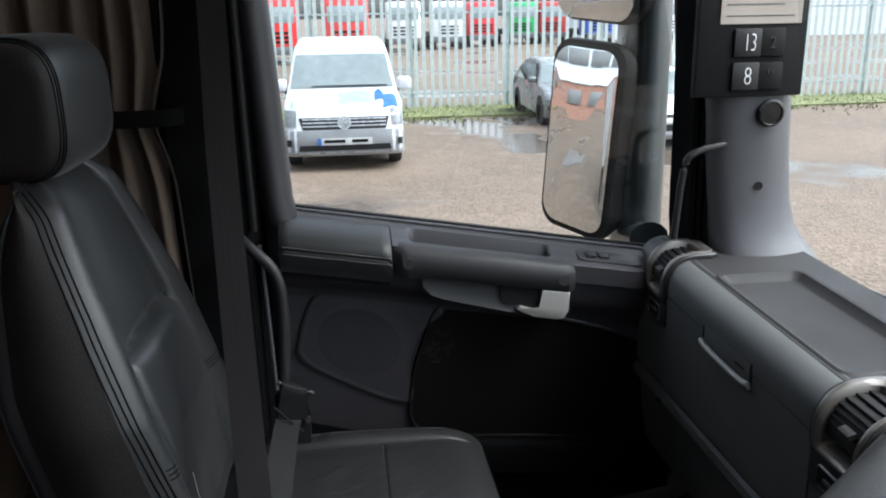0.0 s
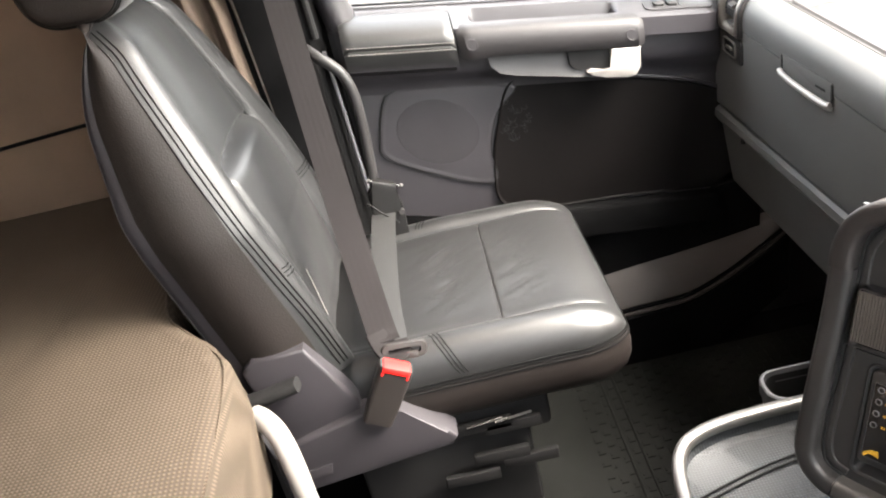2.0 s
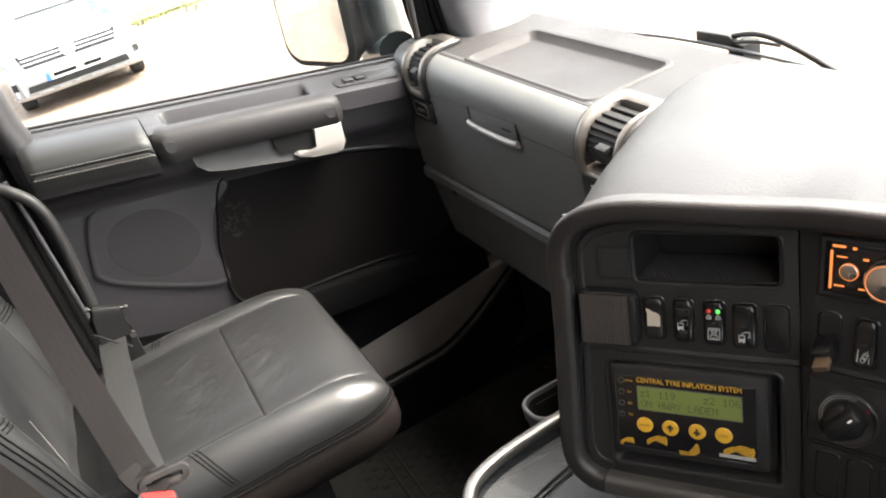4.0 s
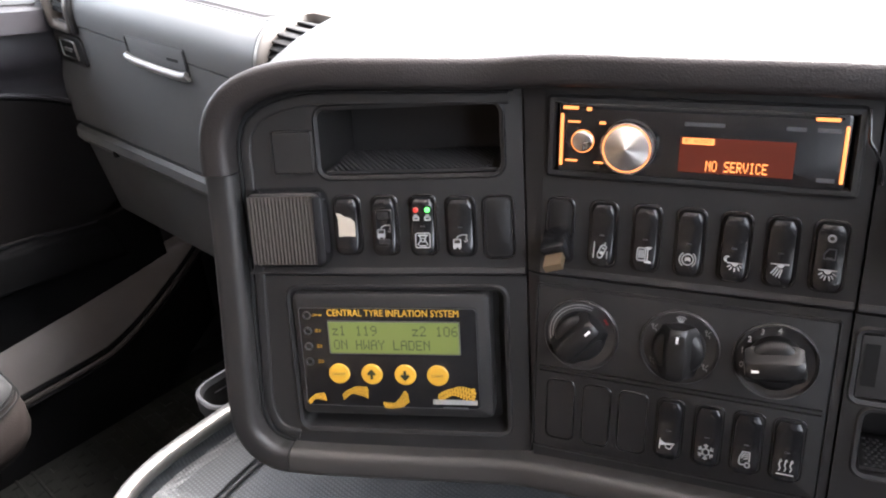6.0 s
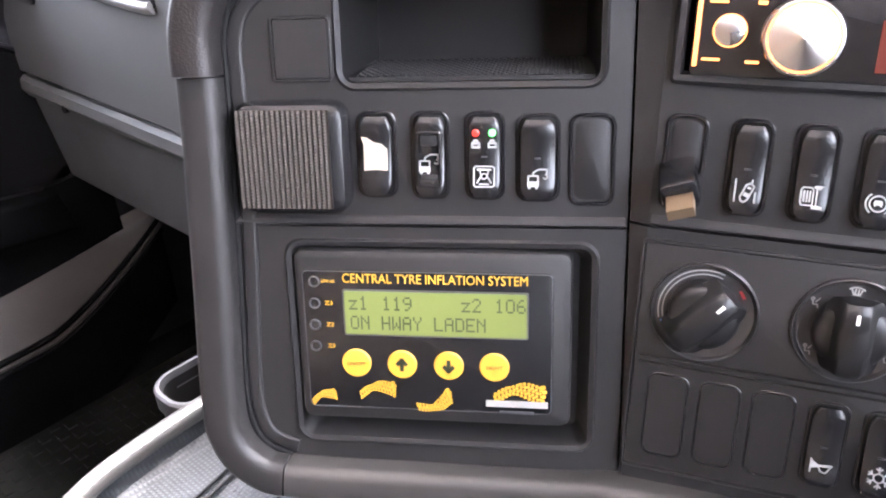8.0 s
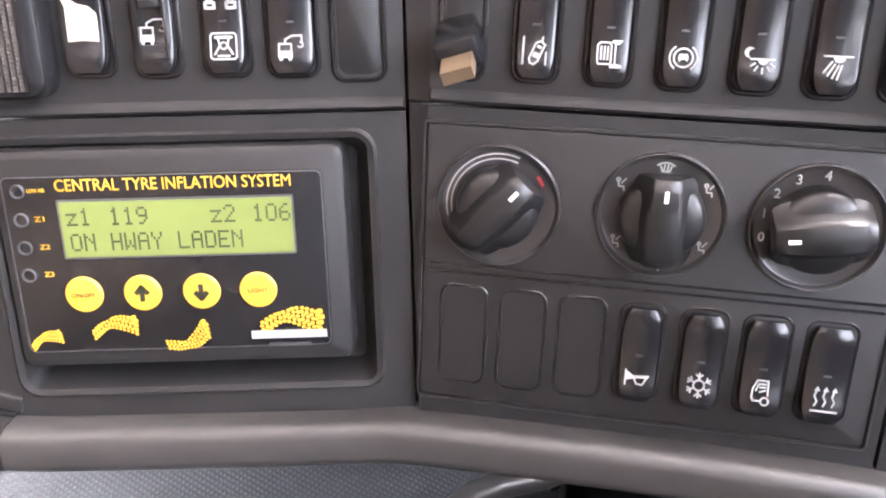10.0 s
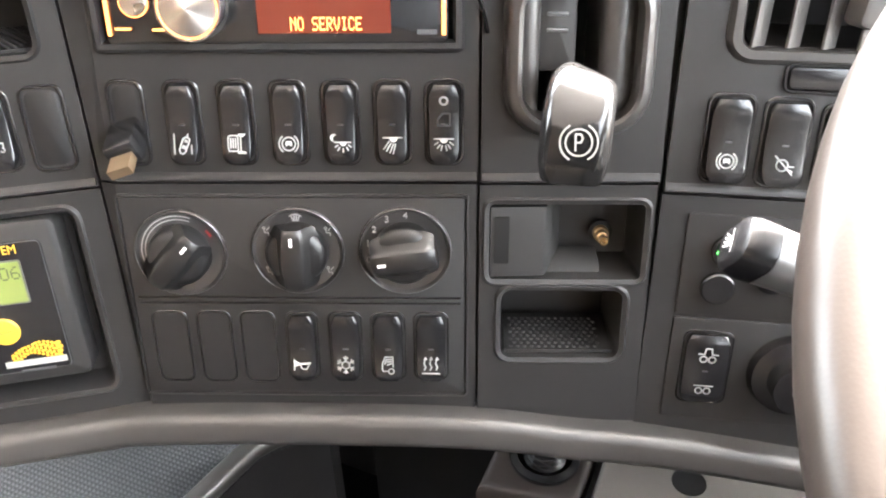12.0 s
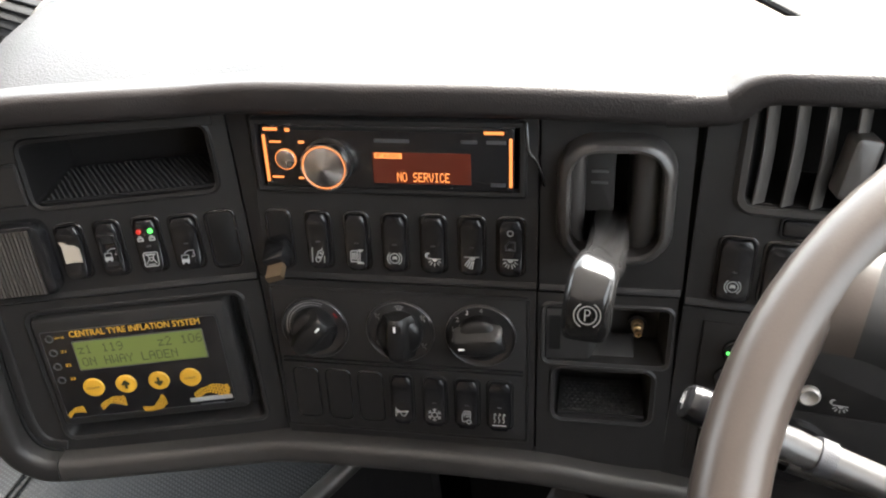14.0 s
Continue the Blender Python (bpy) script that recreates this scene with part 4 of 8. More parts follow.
ax = rocker(VP, 0.0240, 0.0512, -0.1290, -0.0830, "axle", "black rocker switch with white axle symbols", tilt=0.4)
part("icon", strokes(ICONS["axle_up"], 0.0009, 0.011, shift(0, 0.011, 0.0064), 0), ICON, ax)


# heater control plate with three dials
plate = thing("heater_panel", "black heater control panel with three rotary dials", "heater panel", m=MP @ shift(0, 0, BASE))
part("plate", rounded_plate(0.193, 0.126, 0.002, 0.0, 0.0012, 0.0006, cx=-0.0305, cy=-0.0655), PANEL, plate)
part("frame", ring(0.197, 0.130, 0.003, 0.0016, 0.0, 0.0018, cx=-0.0305, cy=-0.0655), PANEL, plate)
for k in (0.058, -0.058):
    part("divider", moved(rounded_plate(0.188, 0.0012, 0.0005, 0.001, 0.0019), shift(-0.0305, -0.0655 + k * 0.03, 0)), GLOSS, plate)


KNOB = material("knob_black", (0.0058, 0.0057, 0.0058), 0.37, spec=0.38, blotch=0.1)
DIALDISH = material("dial_dish_plastic", (0.0185, 0.0176, 0.0172), 0.30, spec=0.5, blotch=0.1)


def dial(cx, cy, turn, marks):
    d = thing("rotary_dial", "black rotary heater dial with a white pointer", "rotary dial", "heater dials", MP @ shift(cx, cy, BASE + 0.0012))
    part("dish", lathe([(0.0264, 0.0), (0.0263, 0.0018), (0.0257, 0.0025), (0.0250, 0.0021), (0.0241, 0.0008), (0.0230, 0.0004), (0.0, 0.0004)], 48), DIALDISH, d)
    part("cap", lathe([(0.0176, -0.001), (0.0174, 0.0060), (0.0167, 0.0086), (0.0150, 0.0104), (0.0115, 0.0116), (0.0, 0.0122)], 44), KNOB, d)
    t = pose(0, 0, 0, 0, 0, turn)
    loops = []
    for k in range(13):
        y = 0.0186 * math.sin(math.pi * (k / 12 - 0.5))
        e = math.cos(math.pi * (k / 12 - 0.5))
        hw, top = 0.0040 + 0.0034 * e ** 0.6, 0.0128 + 0.0062 * e ** 0.45
        loops.append([(-hw * 1.9, y, 0.0070), (-hw * 1.25, y, 0.0112), (-hw, y, top - 0.0022), (-hw * 0.72, y, top - 0.0005), (0, y, top), (hw * 0.72, y, top - 0.0005), (hw, y, top - 0.0022), (hw * 1.25, y, 0.0112), (hw * 1.9, y, 0.0070)])
    part("grip", moved(loft(loops), t), KNOB, d)
    bm = bmesh.new()
    box(bm, -0.0008, 0.0008, 0.0095, 0.0140, 0.0178, 0.0186)
    part("pointer", moved(bm, t), WHITE, d, "white pointer mark")
    for a, kind in marks:
        mm = shift(0.0212 * math.cos(radians(a)), 0.0212 * math.sin(radians(a)), 0.0008)
        if kind.isdigit():
            part("number", word(kind, 0.0055, mm), ICON, d)
        else:
            part("icon", strokes(ICONS[kind], 0.00065, 0.0056, mm, 0), ICON, d)
    return d


d1 = dial(-0.0954, -0.0355, -42, [])
part("scale_arc", strokes([arc(0.5, 0.5, 0.43, 70, 195, 18), arc(0.5, 0.5, 0.39, 70, 195, 18)], 0.0006, 0.052, shift(0, 0, 0.0008), 0), ICON, d1)
part("cold_mark", strokes([arc(0.5, 0.5, 0.46, 200, 210, 3)], 0.0016, 0.0455, shift(0, 0, 0.0009), 0), material("blue_print", (0.05, 0.25, 0.7), 0.5), d1)
part("hot_mark", strokes([arc(0.5, 0.5, 0.46, 30, 40, 3)], 0.0016, 0.0455, shift(0, 0, 0.0009), 0), material("dull_red_print", (0.22, 0.015, 0.015), 0.5), d1)
dial(-0.0285, -0.0340, 0, [(90, "screen"), (145, "person"), (215, "person"), (270, "person"), (325, "person"), (35, "person")])
dial(0.0321, -0.0340, 98, [(195, "0"), (168, "1"), (143, "2"), (117, "3"), (88, "4")])

# ---- radio ----
radio = thing("car_radio", "black car radio with a lit red and amber display", "car radio", m=MP @ shift(-0.0295, 0.1040, 0.0))
part("sleeve", ring(0.190, 0.0545, 0.003, 0.006, BASE, 0.0005), PANEL, radio)
part("faceplate", rounded_plate(0.1735, 0.0455, 0.003, -0.012, 0.0010, 0.0012), GLOSS, radio, "glossy black faceplate")
bm = bmesh.new()
box(bm, -0.082, 0.082, 0.0190, 0.0206, 0.0008, 0.0013)
part("disc_slot", bm, BLACK, radio)
bm = bmesh.new()
box(bm, -0.078, 0.078, 0.0212, 0.0219, 0.0009, 0.0016)
part("bright_edge", bm, TRIM, radio)
for x in (-0.0845, 0.0845):
    bm = bmesh.new()
    box(bm, x - 0.0010, x + 0.0010, -0.0185, 0.0155, 0.0008, 0.0022, 0.0005)
    part("light_bar", bm, REDGLOW, radio, "glowing amber side bar")
bm = bmesh.new()
box(bm, -0.009, 0.058, -0.0175, 0.0045, 0.0009, 0.0013)
part("display", bm, DISPLAY, radio, "lit red display window")
part("display_text", dot_text("NO SERVICE", 0.036, 0.0066, shift(0.0255, -0.0128, 0.0016), 1.0), REDGLOW, radio, "glowing text")
bm = bmesh.new()
box(bm, -0.0075, 0.0115, 0.0002, 0.0040, 0.0014, 0.0016)
part("display_bar", bm, REDGLOW, radio)
part("display_text", word("BT AUDIO", 0.0036, shift(0.002, 0.0021, 0.0018), 0.016, depth=0.0001), DISPLAY, radio)
part("bent_edge", tube([(0.0945, 0.026, 0.001), (0.0955, 0.016, 0.004), (0.0965, 0.008, 0.0045), (0.1005, 0.002, 0.003), (0.1040, -0.006, 0.001), (0.1065, -0.018, -0.003)], 0.0011, 8, 4), GLOSS, radio, "bent edge of the radio sleeve")
kn = part("volume_knob", lathe([(0.0172, 0), (0.0172, 0.004), (0.0168, 0.0105), (0.0163, 0.0118), (0.0153, 0.0120), (0.0150, 0.0112)], 40, m=shift(-0.040, -0.0035, 0.001)), CHROME, radio, "chrome-rimmed volume knob")
part("knob_face", lathe([(0.0145, 0.0108), (0.0141, 0.0116), (0.0, 0.0160)], 40, m=shift(-0.040, -0.0035, 0.001)), TURNED, kn, "turned metal face")
part("knob_glow", lathe([(0.0151, 0.0112), (0.0148, 0.0115), (0.0144, 0.0110)], 40, m=shift(-0.040, -0.0035, 0.001)), REDGLOW, kn, "glowing ring")
part("source_button", lathe([(0.0068, 0), (0.0068, 0.0012), (0.0058, 0.0018), (0, 0.0018)], 24, m=shift(-0.0705, -0.002, 0.001)), CHROME, radio)
part("button_ring", lathe([(0.0075, 0), (0.0075, 0.0008), (0.0068, 0.0010)], 24, m=shift(-0.0705, -0.002, 0.001)), REDGLOW, radio)
for x, y, w, h in ((-0.079, 0.0195, 0.010, 0.0035), (-0.067, 0.0190, 0.003, 0.004), (0.0735, 0.0190, 0.013, 0.0035), (-0.0765, 0.0105, 0.008, 0.002), (-0.058, 0.0105, 0.004, 0.003), (-0.0775, -0.0150, 0.008, 0.002), (-0.0595, -0.0155, 0.006, 0.002)):
    bm = bmesh.new()
    box(bm, x - w / 2, x + w / 2, y - h * 0.28, y + h * 0.28, 0.0011, 0.0019)
    part("lit_key", bm, REDGLOW, radio)
for x, y, w in ((0.005, 0.0125, 0.024), (0.057, 0.0125, 0.011), (0.075, 0.0125, 0.013), (0.076, -0.017, 0.010)):
    bm = bmesh.new()
    box(bm, x - w / 2, x + w / 2, y - 0.0012, y + 0.0012, 0.0010, 0.0013)
    part("printed_bar", bm, GREY, radio)

# ---- tyre inflation controller ----
ctis = thing("tyre_controller", "black tyre inflation controller with a green display", "controller", m=LP @ shift(0, 0, 0))
part("housing", rounded_plate(0.152, 0.101, 0.006, -0.018, 0.0005, 0.004, cx=0.0008, cy=-0.0375), CASE, ctis)
part("faceplate", rounded_plate(0.1375, 0.082, 0.0035, 0.0, 0.0012, 0.0004, cx=-0.0018, cy=-0.039), GLOSS, ctis, "glossy black front plate with a thin pale outline")
part("outline", ring(0.1365, 0.081, 0.003, 0.0005, 0.0010, 0.0014, cx=-0.0018, cy=-0.039), GREY, ctis)
part("display_frame", rounded_plate(0.1015, 0.0268, 0.001, 0.001, 0.0015, cx=0.003, cy=-0.0222), GREY, ctis)
part("display", rounded_plate(0.0995, 0.0248, 0.0005, 0.001, 0.0018, cx=0.003, cy=-0.0222), LCD, ctis, "green liquid crystal display")
part("title", word("CENTRAL TYRE INFLATION SYSTEM", 0.0075, shift(0.003, -0.0028, 0.0013), 0.1005, 0.0, depth=0.0001), ORANGE, ctis, "amber printed title")
LCDM = shift(0.003, -0.0222, 0.0020)
for s, x, y, w in (("z1", -0.0420, 0.0058, 0.0106), ("119", -0.0205, 0.0058, 0.0164), ("z2", 0.0200, 0.0058, 0.0106), ("106", 0.0410, 0.0058, 0.0164), ("ON HWAY LADEN", -0.0095, -0.0056, 0.0745)):
    part("display_text", dot_text(s, w, 0.0080, LCDM @ shift(x, y, 0), 0.86), LCDTEXT, ctis)
for x, s in ((-0.0417, "bar"), (-0.0159, "up"), (0.0102, "down"), (0.0353, "bar")):
    b = part("button", lathe([(0.0083, 0), (0.0083, 0.0006), (0.0076, 0.0012), (0, 0.0014)], 28, m=shift(x, -0.0520, 0.0012)), ORANGE, ctis, "round amber button")
    lines = {"bar": [], "up": [[(0.5, 0.0), (0.5, 1.0)], [(0.1, 0.55), (0.5, 1.0), (0.9, 0.55)]], "down": [[(0.5, 1.0), (0.5, 0.0)], [(0.1, 0.45), (0.5, 0.0), (0.9, 0.45)]]}[s]
    if lines:
        part("symbol", strokes(lines, 0.0022, 0.0062, shift(x, -0.0520, 0.0028), 0), LCDTEXT, b)
for x, txt, w in ((-0.0417, "ON/OFF", 0.0105), (0.0353, "LIGHT", 0.0090)):
    part("label", word(txt, 0.0030, shift(x, -0.0520, 0.0028), w, depth=0.0001), LCDTEXT, ctis)
for k, txt in enumerate(("LOW AIR", "Z1", "Z2", "Z3")):
    part("label", word(txt, 0.0032 if k else 0.0024, shift(-0.0555, -0.0045 - 0.0126 * k, 0.0014), 0.0042 if k else 0.0075, depth=0.0001), ORANGE, ctis)
for k in range(4):
    part("lamp", ring(0.0062, 0.0062, 0.003, 0.0007, 0.001, 0.0022, cx=-0.0632 - 0.0004 * k, cy=-0.0047 - 0.0126 * k), GREY, ctis)


def paw(cx, cy, turn, k, flip=1):
    """A printed footprint of small pads, bent like a walking foot."""
    bm = bmesh.new()
    t = pose(cx, cy, 0.0016, 0, 0, turn)
    def put(x, y, a, b):
        bm.faces.new([bm.verts.new(t @ Vector((x + p, y + q, 0))) for p, q in rrect(a, b, min(a, b) * 0.35, 2)])
    for i in range(13):
        q = i / 12
        wide = (0.32 + 0.24 * q - 0.14 * math.exp(-((q - 0.42) / 0.2) ** 2)) * 0.0165 * k
        x, y0 = (q - 0.5) * 0.0185 * k, flip * 0.0034 * k * math.sin(math.pi * q)
        rows = max(2, round(wide / (0.0014 * k)))
        for j in range(rows):
            put(x + (0.0003 * k if j % 2 else 0), y0 + wide * ((j + 0.5) / rows - 0.5), 0.00135 * k, wide / rows * 0.86)
    for i in range(5):
        put(0.0110 * k - 0.0005 * k * abs(i - 3), (i - 2) * 0.0020 * k, (0.0022 - 0.0002 * (4 - i)) * k, 0.0018 * k)
    return part("print", bm, ORANGE, ctis, "amber printed footprint")


paw(-0.062, -0.0745, 22, 0.72)
paw(-0.031, -0.0695, 12, 1.0)
paw(0.001, -0.0740, 22, 1.0, -1)
paw(0.048, -0.0695, 4, 1.35)
bm = bmesh.new()
box(bm, 0.0305, 0.0645, -0.0755, -0.0718, 0.0013, 0.0019)
part("printed_bar", bm, ICON, ctis)
bm = bmesh.new()
box(bm, 0.038, 0.057, -0.0795, -0.0780, 0.0013, 0.0019)
part("printed_bar", bm, GREY, ctis)

# ---- small things round the panels ----
spk = thing("speaker_box", "small square box with a woven black front, stuck on the dashboard", "speaker", m=LP @ shift(-0.0695, 0.0635, BASE))
part("case", rounded_plate(0.060, 0.059, 0.009, 0, 0.0135, 0.0065), GLOSS, spk)
part("grille", sheet(126, 90, lambda u, v: (-0.0265 + 0.049 * u, -0.0255 + 0.051 * v, 0.0142 + 0.0006 * math.cos(2 * math.pi * 18 * u) + 0.00025 * math.cos(2 * math.pi * 30 * v + math.pi * math.floor(18 * u + 0.5))), 0.002), material("ribbed_cloth", (0.070, 0.061, 0.054), 0.8, spec=0.15, grain=0.3, grain_scale=1500), spk, "ribbed grille cloth")
cov = thing("blank_cover", "square black blank cover beside the dash pocket", "blank cover", "blank covers on the dashboard", m=LP @ shift(-0.063, 0.1185, BASE))
part("bezel", ring(0.032, 0.033, 0.003, 0.0016, 0, 0.0016), PANEL, cov)
part("cap", rounded_plate(0.0285, 0.0295, 0.002, 0, 0.0009, 0.0005), PANEL, cov, smooth=False)

usb = thing("usb_stick", "black angled stick with a metal plug, on the dashboard", "usb stick", m=MP @ shift(-0.1130, 0.0275, 0.0078) @ pose(0, 0, 0, -66, 0, 18))
bm = bmesh.new()
box(bm, -0.0088, 0.0088, -0.0065, 0.018, -0.0060, 0.0085, 0.0026)
part("body", bm, GLOSS, usb)
bm = bmesh.new()
box(bm, -0.0062, 0.0062, -0.0185, -0.0065, -0.0026, 0.0026)
bmesh.ops.inset_region(bm, faces=[f for f in bm.faces if f.normal.y < -0.9 or f.calc_center_median().y < -0.0183][:1], thickness=0.0007, depth=-0.004)
part("plug", bm, material("plug_metal", (0.26, 0.19, 0.12), 0.42, metal=0.9), usb, "metal plug")

# parking brake lever
pb = thing("parking_brake", "black parking brake lever in a rounded housing", "parking brake", m=MP @ shift(0.1235, 0.078, BASE))
LEVERHOUSE = material("lever_housing", (0.0240, 0.0225, 0.0215), 0.34, spec=0.5, grain=0.08, grain_scale=2500, blotch=0.1)
bez = [at_z(rrect(0.077, 0.091, 0.026, 8), 0.0), at_z(rrect(0.0755, 0.0895, 0.0255, 8), 0.007), at_z(rrect(0.0725, 0.0865, 0.0245, 8), 0.0118), at_z(rrect(0.0680, 0.0820, 0.0230, 8), 0.0145), at_z(rrect(0.0630, 0.0765, 0.0210, 8), 0.0152),
       at_z(rrect(0.0590, 0.0720, 0.0180, 8), 0.0140), at_z(rrect(0.0575, 0.0700, 0.0165, 8), 0.0105), at_z(rrect(0.0570, 0.0690, 0.0160, 8), -0.004)]
part("housing", loft(bez, False, False), LEVERHOUSE, pb, "satin dark grey lever surround")
for x0, r, rz in ((0.0195, 0.0092, 0.0100), (-0.0262, 0.0066, 0.0080)):
    loops = []
    for y, k in ((-0.0345, 0.80), (-0.031, 0.93), (-0.024, 1.0), (0.0, 1.0), (0.024, 1.0), (0.031, 0.93), (0.0345, 0.80)):
        loops.append([(x0 + r * math.cos(a), y, -0.004 + rz * k * math.sin(a) ** 0.8) for a in np.linspace(0.001, math.pi - 0.001, 15)] + [(x0 - r, y, -0.050), (x0 + r, y, -0.050)])
    part("cheek", loft(loops), LEVERHOUSE, pb, "smooth rounded cheek beside the slot")
bm = bmesh.new()
box(bm, -0.034, 0.034, -0.036, 0.036, -0.056, -0.050)
part("slot_floor", bm, BLACK, pb)
part("slot_plate", moved(rounded_plate(0.0200, 0.046, 0.002, 0, 0.004, 0.001), shift(-0.0105, 0.010, -0.012)), POCKIN, pb, "grey gate plate")
for k in (-0.004, 0.004):
    part("rib", moved(rounded_plate(0.011, 0.002, 0.0008, 0, 0.0016, 0.0008), shift(-0.0105, 0.012 + k, -0.008)), DASH, pb)
lever = smooth_line([(-0.002, -0.022, -0.03), (-0.004, -0.018, 0.030), (-0.008, -0.010, 0.075), (-0.0125, 0.000, 0.106), (-0.0152, -0.0065, 0.1180), (-0.0165, -0.0175, 0.1212), (-0.0174, -0.0300, 0.1215)], 6)
part("lever", sweep(lever, rrect(0.0265, 0.018, 0.0065, 4), (0, 0.5, 0.85), scale=lambda t: 0.95 + 0.07 * min(1, t * 1.3) - 0.25 * max(0, t - 0.9) * 5), material("lever_black", (0.006, 0.006, 0.006), 0.16, spec=0.30, blotch=0.1), pb, "glossy black lever")
pm = shift(-0.0163, -0.0130, 0.1310) @ pose(0, 0, 0, -14, 0, 0)
LEVERPRINT = material("worn_grey_print", (0.10, 0.10, 0.098), 0.5)
part("mark", strokes([arc(0.5, 0.5, 0.33, 0, 360, 18), arc(0.5, 0.5, 0.47, 120, 240, 8), arc(0.5, 0.5, 0.47, -60, 60, 8), [(0.42, 0.3), (0.42, 0.7), (0.55, 0.7), (0.6, 0.6), (0.55, 0.5), (0.42, 0.5)]], 0.0007, 0.0150, pm, 0), LEVERPRINT, pb, "white printed parking mark")

# power socket pocket
sock = thing("power_socket", "brass power socket stud in a dash recess", "power socket", m=MP @ shift(0.1460, -0.0335, -0.034))
part("collar", lathe([(0.0072, 0), (0.0070, 0.0030), (0.0058, 0.0038), (0.0, 0.0038)], 24), BLACK, sock)
part("stud", lathe([(0.0046, 0.0036), (0.0046, 0.0075), (0.0036, 0.0085), (0.0036, 0.0130), (0.0026, 0.0138), (0.0026, 0.0185), (0.0016, 0.0185), (0.0014, 0.0150), (0.0, 0.0150)], 20), BRASS, sock)
wd = thing("divider_block", "dark grey divider with a slot, inside the dash recess", "divider", m=MP @ shift(0.098, -0.0295, -0.03))
upright = Matrix(((1, 0, 0, 0), (0, 0, -1, 0), (0, 1, 0, 0), (0, 0, 0, 1)))
bm = bmesh.new()
prism(bm, [(-0.0178, -0.003), (-0.0178, 0.0265), (0.0115, 0.0250), (0.0135, 0.0235), (0.0225, 0.0020), (0.0240, -0.003)], -0.0212, 0.0212, 0.0008, 2)
part("block", moved(bm, upright), TRIM, wd)
bm = bmesh.new()
box(bm, -0.0158, -0.0075, -0.0125, 0.0155, 0.0215, 0.0268)
part("slot", bm, BLACK, wd, "black slot")
bm = bmesh.new()
prism(bm, [(-0.0215, 0.018), (-0.0165, 0.012), (-0.0140, -0.003), (-0.0215, -0.003)], 0.012, 0.046, 0.001, 2)
part("ledge", moved(bm, Matrix(((0, 0, 1, 0), (1, 0, 0, 0), (0, 1, 0, 0), (0, 0, 0, 1)))), TRIM, wd)

# driver side: vent, lamp panel, buttons
cv = thing("air_vent", "wide dashboard air vent with upright slats", "air vent", m=VP @ shift(0.0975, 0.113, BASE))
part("frame", ring(0.152, 0.083, 0.014, 0.009, 0, 0.0035, n=6), RIMTRIM, cv)
part("duct", loft([at_z(rrect(0.135, 0.066, 0.008), 0.003), at_z(rrect(0.12, 0.055, 0.006), -0.05)], False, True), BLACK, cv)
SLAT = material("vent_slat_plastic", (0.034, 0.0315, 0.0295), 0.4, spec=0.4, blotch=0.1)
for k in range(8):
    x = -0.060 + 0.0170 * k
    way = [(x + 0.0008 * math.cos(q * 2.0), q * 0.033, 0.0) for q in np.linspace(-1, 1, 9)]
    part("slat", sweep(way, rrect(0.0100, 0.0022, 0.001, 2), (0.62, 0, 0.78)), SLAT, cv)
part("thumb_slider", moved(rounded_plate(0.017, 0.040, 0.004, -0.004, 0.012, 0.003), shift(-0.010, -0.002, 0.001) @ pose(0, 0, 0, 0, 10, -8)), SLAT, cv)
th = thing("thumb_wheel", "small black thumb wheel switch beside the wheel", "switch", m=VP @ shift(0.075, 0.0655, BASE))
part("bezel", ring(0.045, 0.016, 0.005, 0.002, 0, 0.002), GLOSS, th)
part("wheel", rounded_plate(0.040, 0.011, 0.003, 0, 0.003, 0.001), GLOSS, th)
part("icon", strokes([[(0.1, 0.2), (0.4, 0.3), (0.6, 0.2), (0.9, 0.3)], [(0.1, 0.5), (0.4, 0.6), (0.6, 0.5), (0.9, 0.6)]], 0.001, 0.010, shift(0.010, 0, 0.0034), 0), ICON, th)
lp = thing("lamp_panel", "black light switch panel beside the steering wheel", "light switch panel", m=VP @ shift(0, 0, BASE))
part("plate", rounded_plate(0.17, 0.062, 0.002, 0, 0.0012, 0.0006, cx=0.101, cy=-0.041), PANEL, lp)
part("plate", rounded_plate(0.17, 0.068, 0.002, 0, 0.0012, 0.0006, cx=0.101, cy=-0.108), PANEL, lp)
for x, y, lit in ((0.040, -0.031, True), (0.037, -0.0535, False), (0.066, -0.045, False)):
    b = part("button", lathe([(0.0095, 0), (0.0095, 0.003), (0.0085, 0.004), (0, 0.004)], 24, m=shift(x, y, 0.001)), GLOSS, lp)
    if lit:
        part("lamp", lathe([(0.0013, 0), (0.0013, 0.001)], 8, m=shift(x - 0.0055, y, 0.005)), GREENLED, b)
        part("icon", strokes([arc(0.6, 0.5, 0.35, -90, 90, 8), [(0.6, 0.15), (0.6, 0.85)], [(0.1, 0.7), (0.5, 0.75)], [(0.1, 0.5), (0.5, 0.5)], [(0.1, 0.25), (0.5, 0.3)]], 0.0009, 0.009, shift(x + 0.003, y, 0.0055), 0), ICON, b)
part("light_knob", lathe([(0.026, 0), (0.024, 0.006), (0.016, 0.008), (0.015, 0.020), (0.0, 0.021)], 30, m=shift(0.0875, -0.106, 0.001)), GLOSS, lp)
part("icon", strokes([arc(0.4, 0.5, 0.3, 90, 270, 8), [(0.4, 0.2), (0.4, 0.8)], [(0.55, 0.7), (0.9, 0.6)], [(0.55, 0.5), (0.9, 0.4)]], 0.001, 0.012, shift(0.0875, -0.106, 0.0225), 0), ICON, lp)
